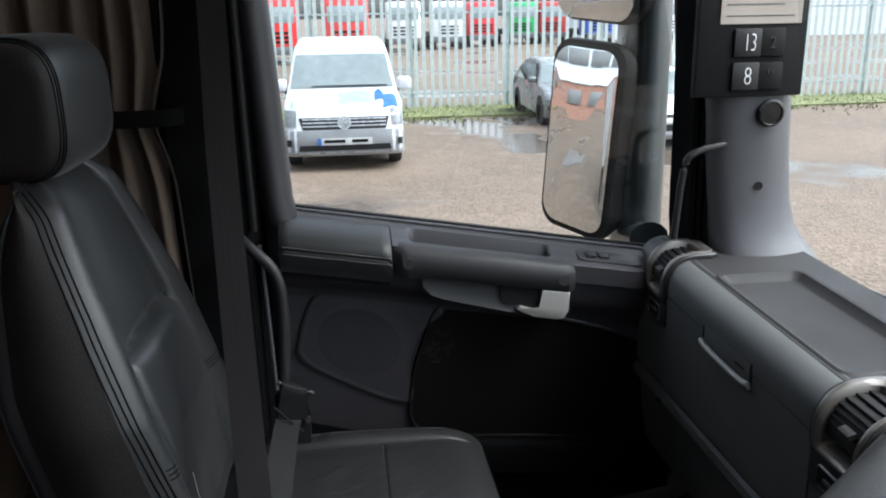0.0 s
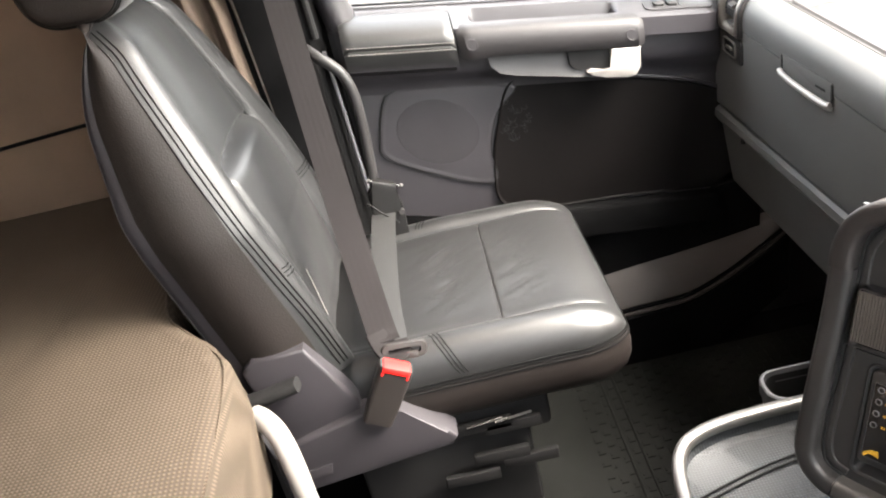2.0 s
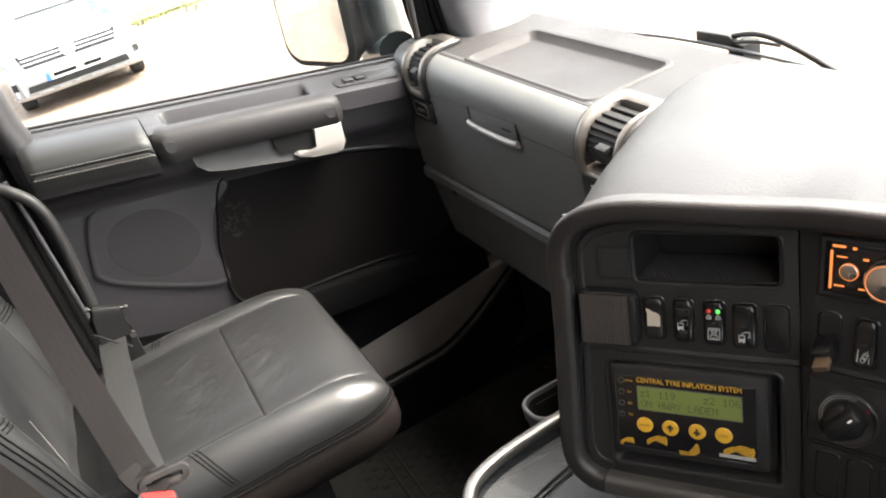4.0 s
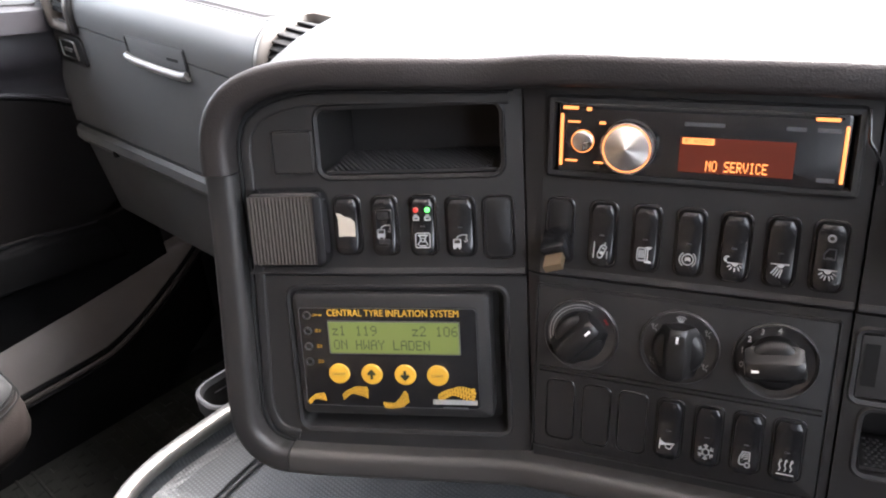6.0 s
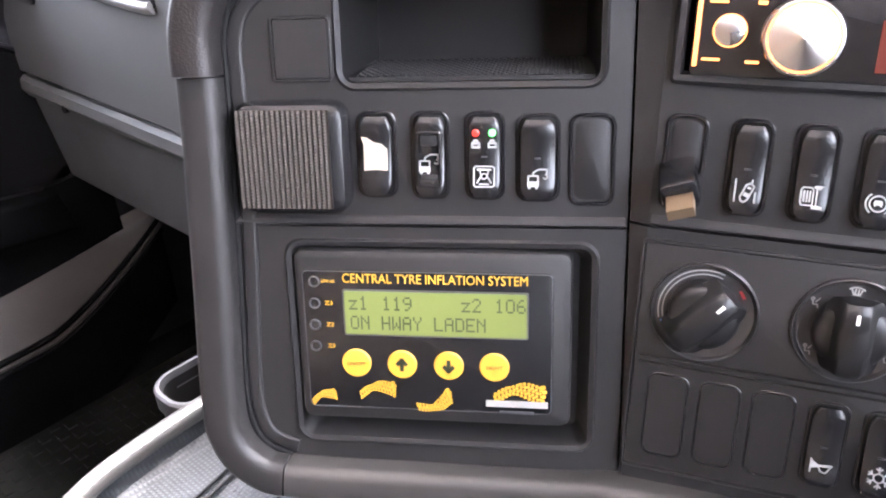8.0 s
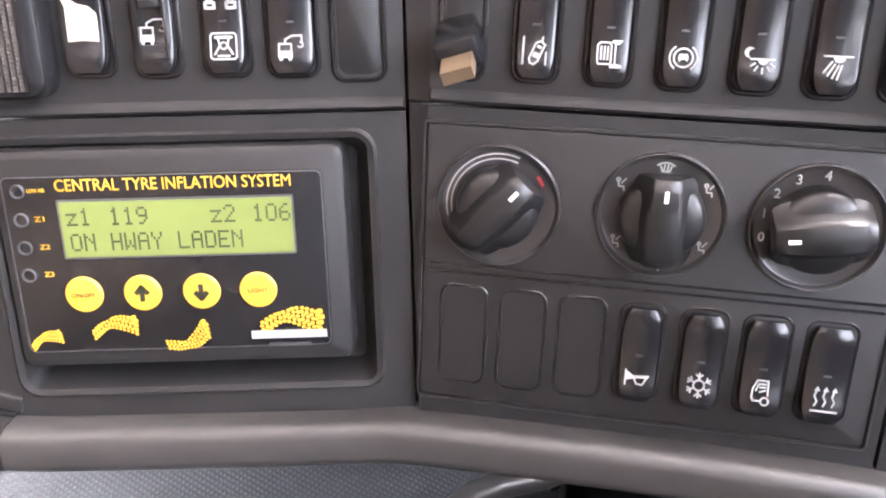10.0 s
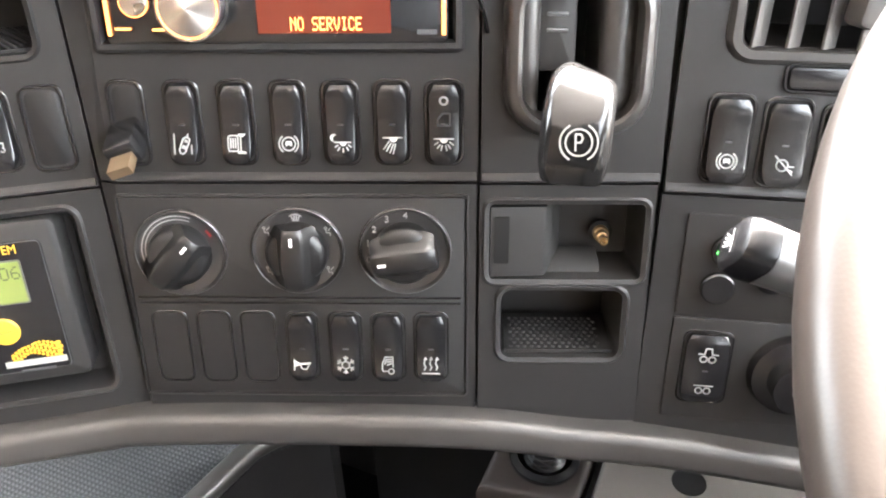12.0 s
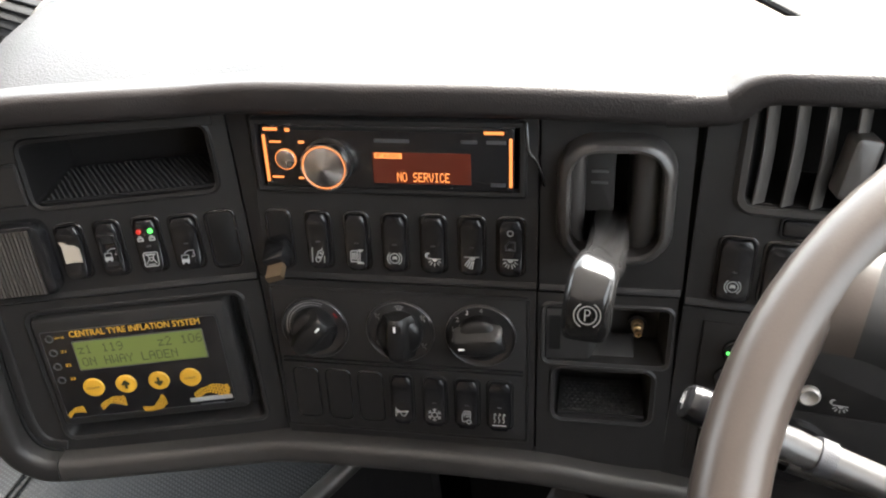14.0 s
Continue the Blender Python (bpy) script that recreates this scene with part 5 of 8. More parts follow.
rb = part("ring_button", lathe([(0.0075, 0), (0.0075, 0.004), (0.0060, 0.005), (0.0035, 0.0035), (0.0, 0.002)], 24, m=shift(0.0914, -0.0577, 0.001)), SILVER, lp, "pale ringed button")
part("icon", strokes(ICONS["lamp_night"], 0.0009, 0.012, shift(0.1119, -0.0648, 0.0016), 0), ICON, lp)

# ---- passenger door ----
door = thing("door_1", "dark grey passenger door trim with armrest and grab handle", "door", kind="structure")


def DM(x0):
    """Door frame: x forward along the door, y up from its sloping sill, z into the cab."""
    return Matrix(((0, 0, 1, x0), (1, 0, 0, 0), (-0.1665, 1, 0, 0.962), (0, 0, 0, 1)))


DX = -1.56
D = DM(DX)


def door_part(name, bm, mat, label="", m=None, smooth=True):
    return part(name, moved(bm, m or D), mat, door, label, smooth)


bm = bmesh.new()
prism(bm, [(-0.145, -0.93), (0.70, -0.80), (0.70, -0.012), (-0.145, -0.012)], -0.045, 0.0)
door_part("card", bm, DOOR, smooth=False)
# sill top and belt line, cut back behind the armrest and the grip
def grip_cut(x):
    return 1 / (1 + math.exp(-(x - 0.126) / 0.003)) / (1 + math.exp((x - 0.398) / 0.003))


def sill_section(x):
    """The sloping sill top; behind the grab handle it sinks into a trough."""
    if x < 0.085:
        return ((-0.035, -0.004), (-0.015, -0.008), (0.0, -0.011), (0.006, -0.013), (0.010, -0.017), (0.014, -0.018), (0.018, -0.020), (0.020, -0.024), (0.020, -0.03), (0.018, -0.075), (-0.03, -0.075))
    k, f = grip_cut(x), 1 - 0.62 * min(1.0, max(0, (x - 0.565) / 0.06)) ** 2
    return ((-0.035, -0.004), (0.0, -0.012), (0.008, -0.015), (0.012, -0.017 - 0.008 * k), (0.016, -0.018 - 0.032 * k), (0.044 * f, -0.028 - 0.024 * k), (0.048 * f, -0.030 - 0.006 * k), (0.054 * f, -0.031), (0.070 * f, -0.039), (0.068 * f, -0.075), (-0.03, -0.075))


xs = sorted({*np.linspace(-0.135, 0.0845, 8), 0.0855, *np.linspace(0.09, 0.68, 24), *np.linspace(0.112, 0.142, 12), *np.linspace(0.384, 0.412, 12)})
door_part("sill_cap", loft([[(x, y, z) for z, y in sill_section(x)] for x in xs]), DOOR)
# armrest
arm = []
for x in np.linspace(-0.128, 0.083, 22):
    e = max(0.0, 1 - min((x + 0.128) / 0.012, (0.083 - x) / 0.010)) ** 2
    arm.append([(x, y * (1 + 0.12 * e), z * (1 - 0.05 * e)) for z, y in [(0.012, -0.016), (0.036, -0.019), (0.058, -0.026), (0.075, -0.036), (0.085, -0.046), (0.0893, -0.056), (0.0885, -0.063), (0.0862, -0.066), (0.0885, -0.069), (0.086, -0.085), (0.080, -0.100), (0.02, -0.104)]])
door_part("armrest", loft(arm), ARM, "black leather armrest with pale stitching")
door_part("armrest_base", loft([[(x, y, z) for z, y in [(0.0, -0.100), (0.078, -0.100), (0.074, -0.112), (0.055, -0.124), (0.0, -0.130)]] for x in (-0.128, -0.02, 0.06, 0.078)]), DOORD)
for y0 in (-0.0595, -0.0725):
    for k in range(30):
        x = -0.120 + 0.0068 * k
        door_part("stitch", tube([(x, y0, 0.0897), (x + 0.0025, y0, 0.0903), (x + 0.0048, y0, 0.0897)], 0.0006, 5, 1), PALE_THREAD)
# grab handle in front of the trough
g = []
for x in np.linspace(0.088, 0.447, 26):
    e = max(0.0, min(1, (x - 0.087) / 0.014, (0.448 - x) / 0.014)) ** 0.5
    deep = 0.094 + 0.006 * math.exp(-((x - 0.115) / 0.025) ** 2)
    g.append([(x, -0.066 + (y + 0.066) * (0.82 + 0.18 * e), 0.04 + (z - 0.04) * (0.7 + 0.3 * e)) for z, y in ((0.040, -0.060), (0.052, -0.058), (0.052, -0.037), (0.056, -0.0325), (0.066, -0.034), (0.076, -0.038), (0.084, -0.046), (0.088, -0.060), (0.0865, -0.082), (0.079, -deep), (0.040, -deep))])
door_part("grab_handle", loft(g), GRAB)
for x in (0.114, 0.420):
    door_part("screw_cap", lathe([(0.0115, 0), (0.0112, 0.0010), (0.0100, 0.0012), (0.0095, 0.0006), (0, 0.0009)], 22, m=shift(x, -0.067, 0.0872)), DOORD)
# scoop that leads to the latch
SC = [(0.140, -0.092), (0.440, -0.092), (0.440, -0.138), (0.424, -0.154), (0.400, -0.158), (0.290, -0.149), (0.190, -0.140), (0.160, -0.134), (0.144, -0.120)]
door_part("scoop", loft([[(x, y, 0.0) for x, y in SC], [(x, y, 0.056 - (y + 0.092) * 0.20) for x, y in SC], [(0.295 + (x - 0.295) * 0.965, -0.125 + (y + 0.125) * 0.88, 0.0555 - (y + 0.092) * 0.17) for x, y in SC]]), GRAB)
bm = bmesh.new()
prism(bm, [(0.296, -0.095), (0.386, -0.095), (0.386, -0.141), (0.306, -0.134), (0.297, -0.122)], 0.062, 0.0690)
door_part("latch_recess", bm, BLACK)
LT = [(0.378, -0.095), (0.437, -0.094), (0.434, -0.134), (0.425, -0.151), (0.408, -0.156), (0.362, -0.152), (0.336, -0.147), (0.328, -0.140), (0.336, -0.134), (0.362, -0.138), (0.376, -0.135)]
latch_bm = bmesh.new()
prism(latch_bm, LT, 0.060, 0.078, 0.003, 3)
door_part("latch_handle", latch_bm, SILVER, "silver door release handle")
# window switch plate
def on_sill(x, z, y):
    """A frame that lies on the sloping sill top."""
    return Matrix(((1, 0, 0, x), (0, 0.32, 0.947, y), (0, -0.947, 0.32, z), (0, 0, 0, 1)))


door_part("switch_plate", moved(rounded_plate(0.135, 0.036, 0.012, -0.003, 0.0015, 0.001), on_sill(0.527, 0.037, -0.0245)), DOORD)
door_part("switch_well", moved(ring(0.056, 0.026, 0.007, 0.003, 0.001, 0.003), on_sill(0.503, 0.037, -0.0245)), DOORD)
for x in (0.489, 0.515):
    door_part("window_switch", moved(rounded_plate(0.021, 0.017, 0.004, 0, 0.0075, 0.003), on_sill(x, 0.037, -0.0245)), PANEL)
# upper trim that runs the length of the door and falls back to the card below
def trim(u, v):
    x, y = -0.135 + 0.83 * u, -0.056 - 0.125 * v
    d = 0.044 * (1 - 1 / (1 + math.exp(-(v - 0.72) * 12))) * (1 - 0.6 * max(0, (u - 0.80) / 0.2) ** 1.5) + 0.003
    return (x, y, d)


door_part("upper_trim", sheet(30, 24, trim), DOOR)
# speaker panel
SPK = smooth_line([(-0.085, -0.205, 0), (-0.060, -0.178, 0), (0.0, -0.168, 0), (0.185, -0.176, 0), (0.145, -0.235, 0), (0.118, -0.315, 0), (0.112, -0.40, 0), (-0.02, -0.365, 0), (-0.105, -0.322, 0), (-0.108, -0.28, 0)], 5, True)
loops = [[(p.x, p.y, z) for p in SPK] for z in (0.0, 0.0040)]
c = Vector((0.03, -0.26, 0))
loops += [[(c.x + (p.x - c.x) * k, c.y + (p.y - c.y) * k, z) for p in SPK] for k, z in ((0.985, 0.0056), (0.95, 0.0060), (0.93, 0.0052), (0.90, 0.0054))]
door_part("speaker_panel", loft(loops, False, True), DOOR, "grey door speaker panel")
door_part("panel_groove", tube([(p.x, p.y, 0.0035) for p in SPK[::2]], 0.0022, 6, 2, closed=True), BLACK)
door_part("speaker_grille", loft([[(0.015 + 0.086 * k * math.cos(a), -0.272 + 0.074 * k * math.sin(a), z) for a in np.linspace(0, 2 * math.pi, 40, endpoint=False)] for k, z in ((1.0, 0.0050), (0.99, 0.0058), (0.5, 0.0064))], False, True), material("speaker_cloth", (0.0145, 0.0136, 0.0150), 0.7, spec=0.2, grain=0.4, grain_scale=900, cells=True), "round fabric speaker grille")
# black pocket panel with an embossed flourish
POCKETB = material("door_pocket_black", (0.0034, 0.0029, 0.0028), 0.6, spec=0.06, grain=0.3, grain_scale=1200, blotch=0.2)
PK = smooth_line([(0.188, -0.166, 0), (0.32, -0.168, 0), (0.45, -0.180, 0), (0.585, -0.205, 0), (0.655, -0.25, 0), (0.675, -0.36, 0), (0.64, -0.44, 0), (0.40, -0.455, 0), (0.20, -0.47, 0), (0.118, -0.45, 0), (0.116, -0.36, 0), (0.138, -0.27, 0)], 5, True)
c = Vector((0.35, -0.32, 0))
door_part("pocket_panel", loft([[(c.x + (p.x - c.x) * k, c.y + (p.y - c.y) * k, z) for p in PK] for k, z in ((1.0, 0.0), (1.0, 0.005), (0.99, 0.008), (0.97, 0.004))], False, True), POCKETB, "black door pocket panel")
door_part("pocket_lip", tube([(p.x, p.y + 0.003, 0.006 - 0.004 * k / 22) for k, p in enumerate(PK[0:23])], 0.0045, 8, 2), DOOR, "rolled upper lip of the door pocket")
rnd = random.Random(3)
for k in range(26):
    q = math.sqrt(rnd.random())
    w = rnd.uniform(0, 2 * math.pi)
    x0, y0, a0 = 0.178 + 0.034 * q * math.cos(w), -0.262 + 0.055 * q * math.sin(w), rnd.uniform(-0.6, 1.1)
    n = rnd.choice((0.006, 0.009, 0.014))
    door_part("embossed_line", tube([(x0 + n * t * math.cos(a0 + 0.9 * t), y0 + n * t * math.sin(a0 + 0.9 * t), 0.0042) for t in (-1, -0.3, 0.4, 1)], 0.0009, 5, 2), BLACK)
bm = bmesh.new()
prism(bm, [(-0.145, -0.93), (0.70, -0.80), (0.70, -0.36), (0.58, -0.46), (0.10, -0.49), (-0.145, -0.46)], 0.0, 0.004)
door_part("lower_card", bm, CARPET, smooth=False)
bm = bmesh.new()
prism(bm, [(0.10, -0.475), (0.60, -0.455), (0.62, -0.53), (0.08, -0.56)], 0.0, 0.030, 0.012, 3)
door_part("lower_pocket", bm, CARPET)

# door step and sill plate, narrowing to the front
def top_edge(y):
    return Vector((-1.565, y, 0.250 + 0.105 * (y - 0.32)))


def low_edge(y):
    return Vector((-1.497 - 0.03 * max(0, y - 0.45) ** 1.5 / 0.12, y, 0.178 + 0.03 * (y - 0.35) + 0.62 * max(0, y - 0.50) ** 1.35))


SY = np.linspace(0.02, 0.76, 24)
door_step = thing("door_step", "pale grey plastic entry sill with a dark rubber edge", "door sill")
part("sill_plate", loft([[top_edge(y) + Vector((-0.03, 0, 0.0)), top_edge(y), top_edge(y).lerp(low_edge(y), 0.5) + Vector((0.004, 0, 0.004)), low_edge(y)] for y in SY], closed=False), STEP, door_step)
for k in range(3):
    part("rubber_edge", sweep([low_edge(y) + Vector((0.003 + 0.004 * k, 0, -0.006 - 0.009 * k)) for y in SY], circle(0.0045, 8)), (CARPET, STEP, CARPET)[k], door_step)
part("kick_panel", loft([[low_edge(y) + Vector((0.008, 0, -0.02)), low_edge(y) + Vector((0.0, 0, -0.19))] for y in SY], closed=False), CARPET, door_step)

# ---- pillars ----
bp = thing("pillar_rear", "dark padded door pillar with seat belt slot", "pillar", kind="structure")
part("inner_trim", loft([[(-1.60, -0.33, z), (-1.53, -0.335, z), (-1.485, -0.31, z), (-1.475, -0.225, z), (-1.49, -0.185, z), (-1.53, -0.165, z), (-1.60, -0.16, z)] for z in (0.30, 0.93, 1.0, 1.4, 1.75)]), CARPET, bp)
part("door_frame", loft([[(-1.562 + 0.046 * math.cos(a), -0.132 + d + 0.032 * math.sin(a), z) for a in np.linspace(0, 2 * math.pi, 20, endpoint=False)] for z, d in ((0.945, 0.01), (1.0, 0.0), (1.18, -0.010), (1.36, -0.02), (1.75, -0.03))]), DOOR, bp, "rounded dark door frame")
part("rubber_seal", tube([(-1.49, -0.180, 1.74), (-1.49, -0.176, 1.3), (-1.49, -0.172, 0.95)], 0.007, 8), BLACK, bp)
part("door_seal", tube([(-1.50, -0.165, 0.92), (-1.505, -0.16, 0.80), (-1.505, -0.15, 0.45)], 0.004, 8), GREY, bp)
grab = thing("grab_rail", "bent black grab rail beside the seat", "grab rail")
part("rail", tube([(-1.485, -0.205, 0.945), (-1.455, -0.175, 0.925), (-1.445, -0.135, 0.88), (-1.445, -0.125, 0.80), (-1.445, -0.135, 0.62), (-1.455, -0.140, 0.50)], 0.0105, 12), PANEL, grab)

PALE = material("grey_white_print", (0.7, 0.7, 0.69), 0.6)
ap = thing("pillar_front", "dark grey windscreen pillar with a reading panel", "pillar", kind="structure")
def pillar_section(z, d, flare):
    """A rounded section that spreads where the pillar meets the dash."""
    pts = [(-1.60, 0.712 + d), (-1.50, 0.706 + d), (-1.470, 0.712 + d), (-1.452 + 0.6 * flare, 0.735 + d - 0.4 * flare), (-1.443 + flare, 0.775 + d), (-1.444 + flare, 0.825 + d + 0.3 * flare), (-1.466 + 0.8 * flare, 0.868 + d + flare), (-1.52, 0.892 + d + flare), (-1.60, 0.92 + d)]
    return [(p.x, p.y, z) for p in smooth_line([(x, y, 0) for x, y in pts], 3)] + [(-1.64, 0.92 + d, z), (-1.64, 0.712 + d, z)]


part("inner_trim", loft([pillar_section(z, d, f) for z, d, f in ((0.84, 0.014, 0.05), (0.865, 0.012, 0.036), (0.89, 0.008, 0.022), (0.92, 0.004, 0.011), (0.97, 0.0, 0.003), (1.06, -0.006, 0.0), (1.15, -0.012, 0.0), (1.36, -0.03, 0.0), (1.78, -0.07, 0.0))]), GREY, ap)
part("door_frame", loft([[(-1.61, 0.672 + d, z), (-1.550, 0.672 + d, z), (-1.535, 0.680 + d, z), (-1.535, 0.692 + d, z), (-1.61, 0.692 + d, z)] for z, d in ((0.85, 0.018), (1.1, 0.020), (1.36, 0.018), (1.75, -0.04))]), BLACK, ap)
for k in range(3):
    part("seal_rib", loft([[(-1.60, 0.682 + 0.011 * k + d, z), (-1.50 + 0.008 * k, 0.682 + 0.011 * k + d, z), (-1.493 + 0.008 * k, 0.688 + 0.011 * k + d, z), (-1.50 + 0.008 * k, 0.693 + 0.011 * k + d, z), (-1.60, 0.693 + 0.011 * k + d, z)] for z, d in ((0.86, 0.006), (0.92, 0.0), (1.15, -0.004), (1.36, -0.010), (1.78, -0.05))]), CARPET, ap, "black rubber pillar seal")
part("inner_handle", tube([(-1.47, 0.735, 1.083), (-1.455, 0.72, 1.085), (-1.45, 0.665, 1.073), (-1.455, 0.645, 1.04), (-1.47, 0.640, 0.90)], 0.0068, 10), PANEL, ap)
tw = thing("tweeter", "round black pillar speaker", "speaker", m=Matrix(((0, 0.1, 1, -1.437), (1, 0, 0, 0.80), (0, 1, -0.05, 1.145), (0, 0, 0, 1))))
part("rim", lathe([(0.026, 0), (0.026, 0.004), (0.022, 0.006), (0.020, 0.003), (0.0, 0.004)], 28), GLOSS, tw)
hole = thing("screw_cover", "small black round plug on the pillar", "plug", m=Matrix(((0, 0, 1, -1.4385), (1, 0, 0, 0.79), (0, 1, 0, 1.005), (0, 0, 0, 1))))
part("plug", lathe([(0.0085, 0), (0.0085, 0.001), (0.006, -0.001), (0, -0.001)], 20), BLACK, hole)
sign = thing("height_indicator", "black height indicator with white numbers on the pillar", "height indicator", m=Matrix(((0, 0, 1, -1.432), (1, 0, 0, 0.765), (0, 1, 0, 1.255), (0, 0, 0, 1))))
bm = bmesh.new()
box(bm, -0.120, 0.090, -0.078, 0.20, -0.02, 0.0, 0.004)
part("board", bm, BLACK, sign)
bm = bmesh.new()
box(bm, -0.080, 0.075, 0.052, 0.15, -0.0005, 0.002)
part("card", bm, material("beige_card", (0.26, 0.23, 0.19), 0.6), sign, "beige printed card")
for k in range(4):
    bm = bmesh.new()
    box(bm, -0.07, 0.06 - 0.02 * (k % 2), 0.065 + 0.02 * k, 0.067 + 0.02 * k, 0.002, 0.0025)
    part("printed_bar", bm, GREY, sign)
for t, y in (("13", 0.018), ("8", -0.042)):
    bm = bmesh.new()
    box(bm, -0.052, 0.0, y - 0.024, y + 0.026, 0.0, 0.006, 0.002)
    part("number_tab", bm, PANEL, sign)
    bm = bmesh.new()
    box(bm, 0.0, 0.046, y - 0.024, y + 0.026, 0.0, 0.005, 0.002)
    part("number_tab", bm, BLACK, sign)
    part("number", word(t, 0.046, shift(-0.022, y, 0.0065), 0.0175 if len(t) > 1 else 0.0125, -0.0012), PALE, sign)
    part("number", word("2" if t == "13" else '"', 0.03, shift(0.022, y, 0.0065), 0.012), TRIM, sign)

# ---- passenger seat ----
SX = -1.24
seat = thing("passenger_seat", "black leather passenger seat with stitched side bolsters", "seat")


HX, RX, RY, DROP = 0.245, 0.044, 0.095, 0.050


def cush(u, v):
    """Cushion top over u (across) and v (back to front), rolling over at its sides and nose."""
    s = (u - 0.5) * 2
    a = abs(s)
    dx, dy = max(0.0, (a - 0.82) / 0.18), max(0.0, (v - 0.80) / 0.20)
    m, r = max(dx, dy), math.hypot(dx, dy)
    cx, cy = (dx / r, dy / r) if r > 0 else (0.0, 0.0)
    x = (HX - RX) * min(a / 0.82, 1.0) + RX * cx * math.sin(m * math.pi / 2)
    y = -0.26 + 0.415 * min(v / 0.80, 1.0) + RY * cy * math.sin(m * math.pi / 2)
    z = 0.516 + 0.016 * v - DROP * (1 - math.cos(m * math.pi / 2))
    fade = 1 - min(1.0, max(0.0, (v - 0.42) / 0.48)) ** 1.5 * 0.92
    z += 0.022 * math.exp(-((a - 0.84) / 0.14) ** 2) * fade
    x = math.copysign(x, s)
    if v < 0.1:
        z -= 0.02 * (0.1 - v) / 0.1
    # pulled creases on both sides of the cross seam
    for v0, ph, k in ((0.44, 0.0, 1.0), (0.69, 1.7, 0.8)):
        w = math.exp(-((v - v0) / 0.09) ** 2) * max(0.0, 1 - (a / 0.62) ** 4)
        p, q = -0.64 * x + 0.77 * y, 0.77 * x + 0.64 * y
        z += 0.0034 * k * w * noise.noise((p * 14, q * 48, ph))
        for d, f in ((0.0016, 1.0), (0.0010, 2.1)):
            z -= d * k * w * max(0.0, 1 - abs(noise.noise((p * 12 * f, q * 42 * f, ph + 5 * f))) / 0.16)
    z += 0.003 * noise.noise((x * 7, y * 7, 3.1))
    # sewn grooves
    end = max(0.0, 1 - max(0.0, (v - 0.80) / 0.12))
    z -= (0.0030 * math.exp(-((a - 0.72) / 0.030) ** 2) + 0.0042 * math.exp(-((a - 0.72) / 0.0075) ** 2)) * end
    if a < 0.72:
        z -= 0.0010 * math.exp(-((v - 0.60) / 0.016) ** 2) + 0.0034 * math.exp(-((v - 0.60) / 0.0042) ** 2)
    return Vector((SX + x, y, z))


def cushion():
    bm = bmesh.new()
    fine = np.linspace(-0.012, 0.012, 13)
    us = sorted(set(np.round(np.concatenate((np.linspace(0, 1, 125), 0.14 + fine, 0.86 + fine)), 5)))
    vs = sorted(set(np.round(np.concatenate((np.linspace(0, 1, 141), 0.60 + fine)), 5)))
    nu, nv = len(us) - 1, len(vs) - 1
    g = [[bm.verts.new(cush(u, v)) for v in vs] for u in us]
    for i in range(nu):
        for j in range(nv):
            bm.faces.new((g[i][j], g[i + 1][j], g[i + 1][j + 1], g[i][j + 1]))
    # side panel down the sides and the nose
    rim = [g[0][j].co for j in range(nv + 1)] + [g[i][nv].co for i in range(1, nu + 1)] + [g[nu][j].co for j in range(nv - 1, -1, -1)]
    side = bmesh.new()
    rows = []
    for drop, out in ((-0.0005, -0.002), (0.007, 0.002), (0.025, 0.005), (0.050, 0.004), (0.070, -0.003), (0.084, -0.014), (0.092, -0.035)):
        row = []
        for p in rim:
            d = Vector((p.x - SX, max(0.0, p.y - 0.14) * 2.6, 0))
            d = d.normalized() if d.length > 1e-6 else d
            row.append((p.x + d.x * out, p.y + d.y * out, p.z - drop))
        rows.append(row)
    loft(rows, closed=False, bm=side)
    return bm, side


cushion_top, skirt = cushion()
part("cushion", cushion_top, LEATHER, seat, "black leather seat cushion with creases")
part("cushion_side", skirt, LEATHERS, seat, "matt dark brown-black leather side panel of the cushion")


def seam_on(f, pts, r, mat, name="seam", lift=0.001):
    return part(name, tube([f(*p) + Vector((0, 0, lift)) for p in pts], r, 6, 4), mat, seat)


for s in (-1, 1):
    a = 0.5 + s * 0.36
    seam_on(cush, [(a, v) for v in np.linspace(0.03, 0.88, 40)], 0.0010, THREAD, lift=0.0004)
    for dv in (0.0, 0.013, 0.026):
        seam_on(cush, [(0.5 + s * (0.385 + 0.105 * k), 0.355 + dv + 0.075 * k ** 1.6) for k in np.linspace(0, 1, 9)], 0.0010, THREAD, "stitching", lift=0.0003)
seam_on(cush, [(k, 0.60) for k in np.linspace(0.142, 0.858, 30)], 0.0010, THREAD, lift=0.0004)


def edge_at(k, drop, out):
    """A point round the cushion's lower edge: along one side, the nose and the other side."""
    if k < 1:
        p = cush(0.0, k)
    elif k < 2:
        p = cush(k - 1, 1.0)
    else:
        p = cush(1.0, 3 - k)
    d = Vector((p.x - SX, max(0.0, p.y - 0.14) * 2.6, 0)).normalized()
    return p + d * out + Vector((0, 0, -drop))


for drop, out in ((-0.004, 0.0012), (0.001, 0.0022), (0.007, 0.0042)):
    part("piping", tube([edge_at(k, drop, out) for k in np.linspace(0.25, 2.75, 60)], 0.0013, 6, 2), THREAD, seat)


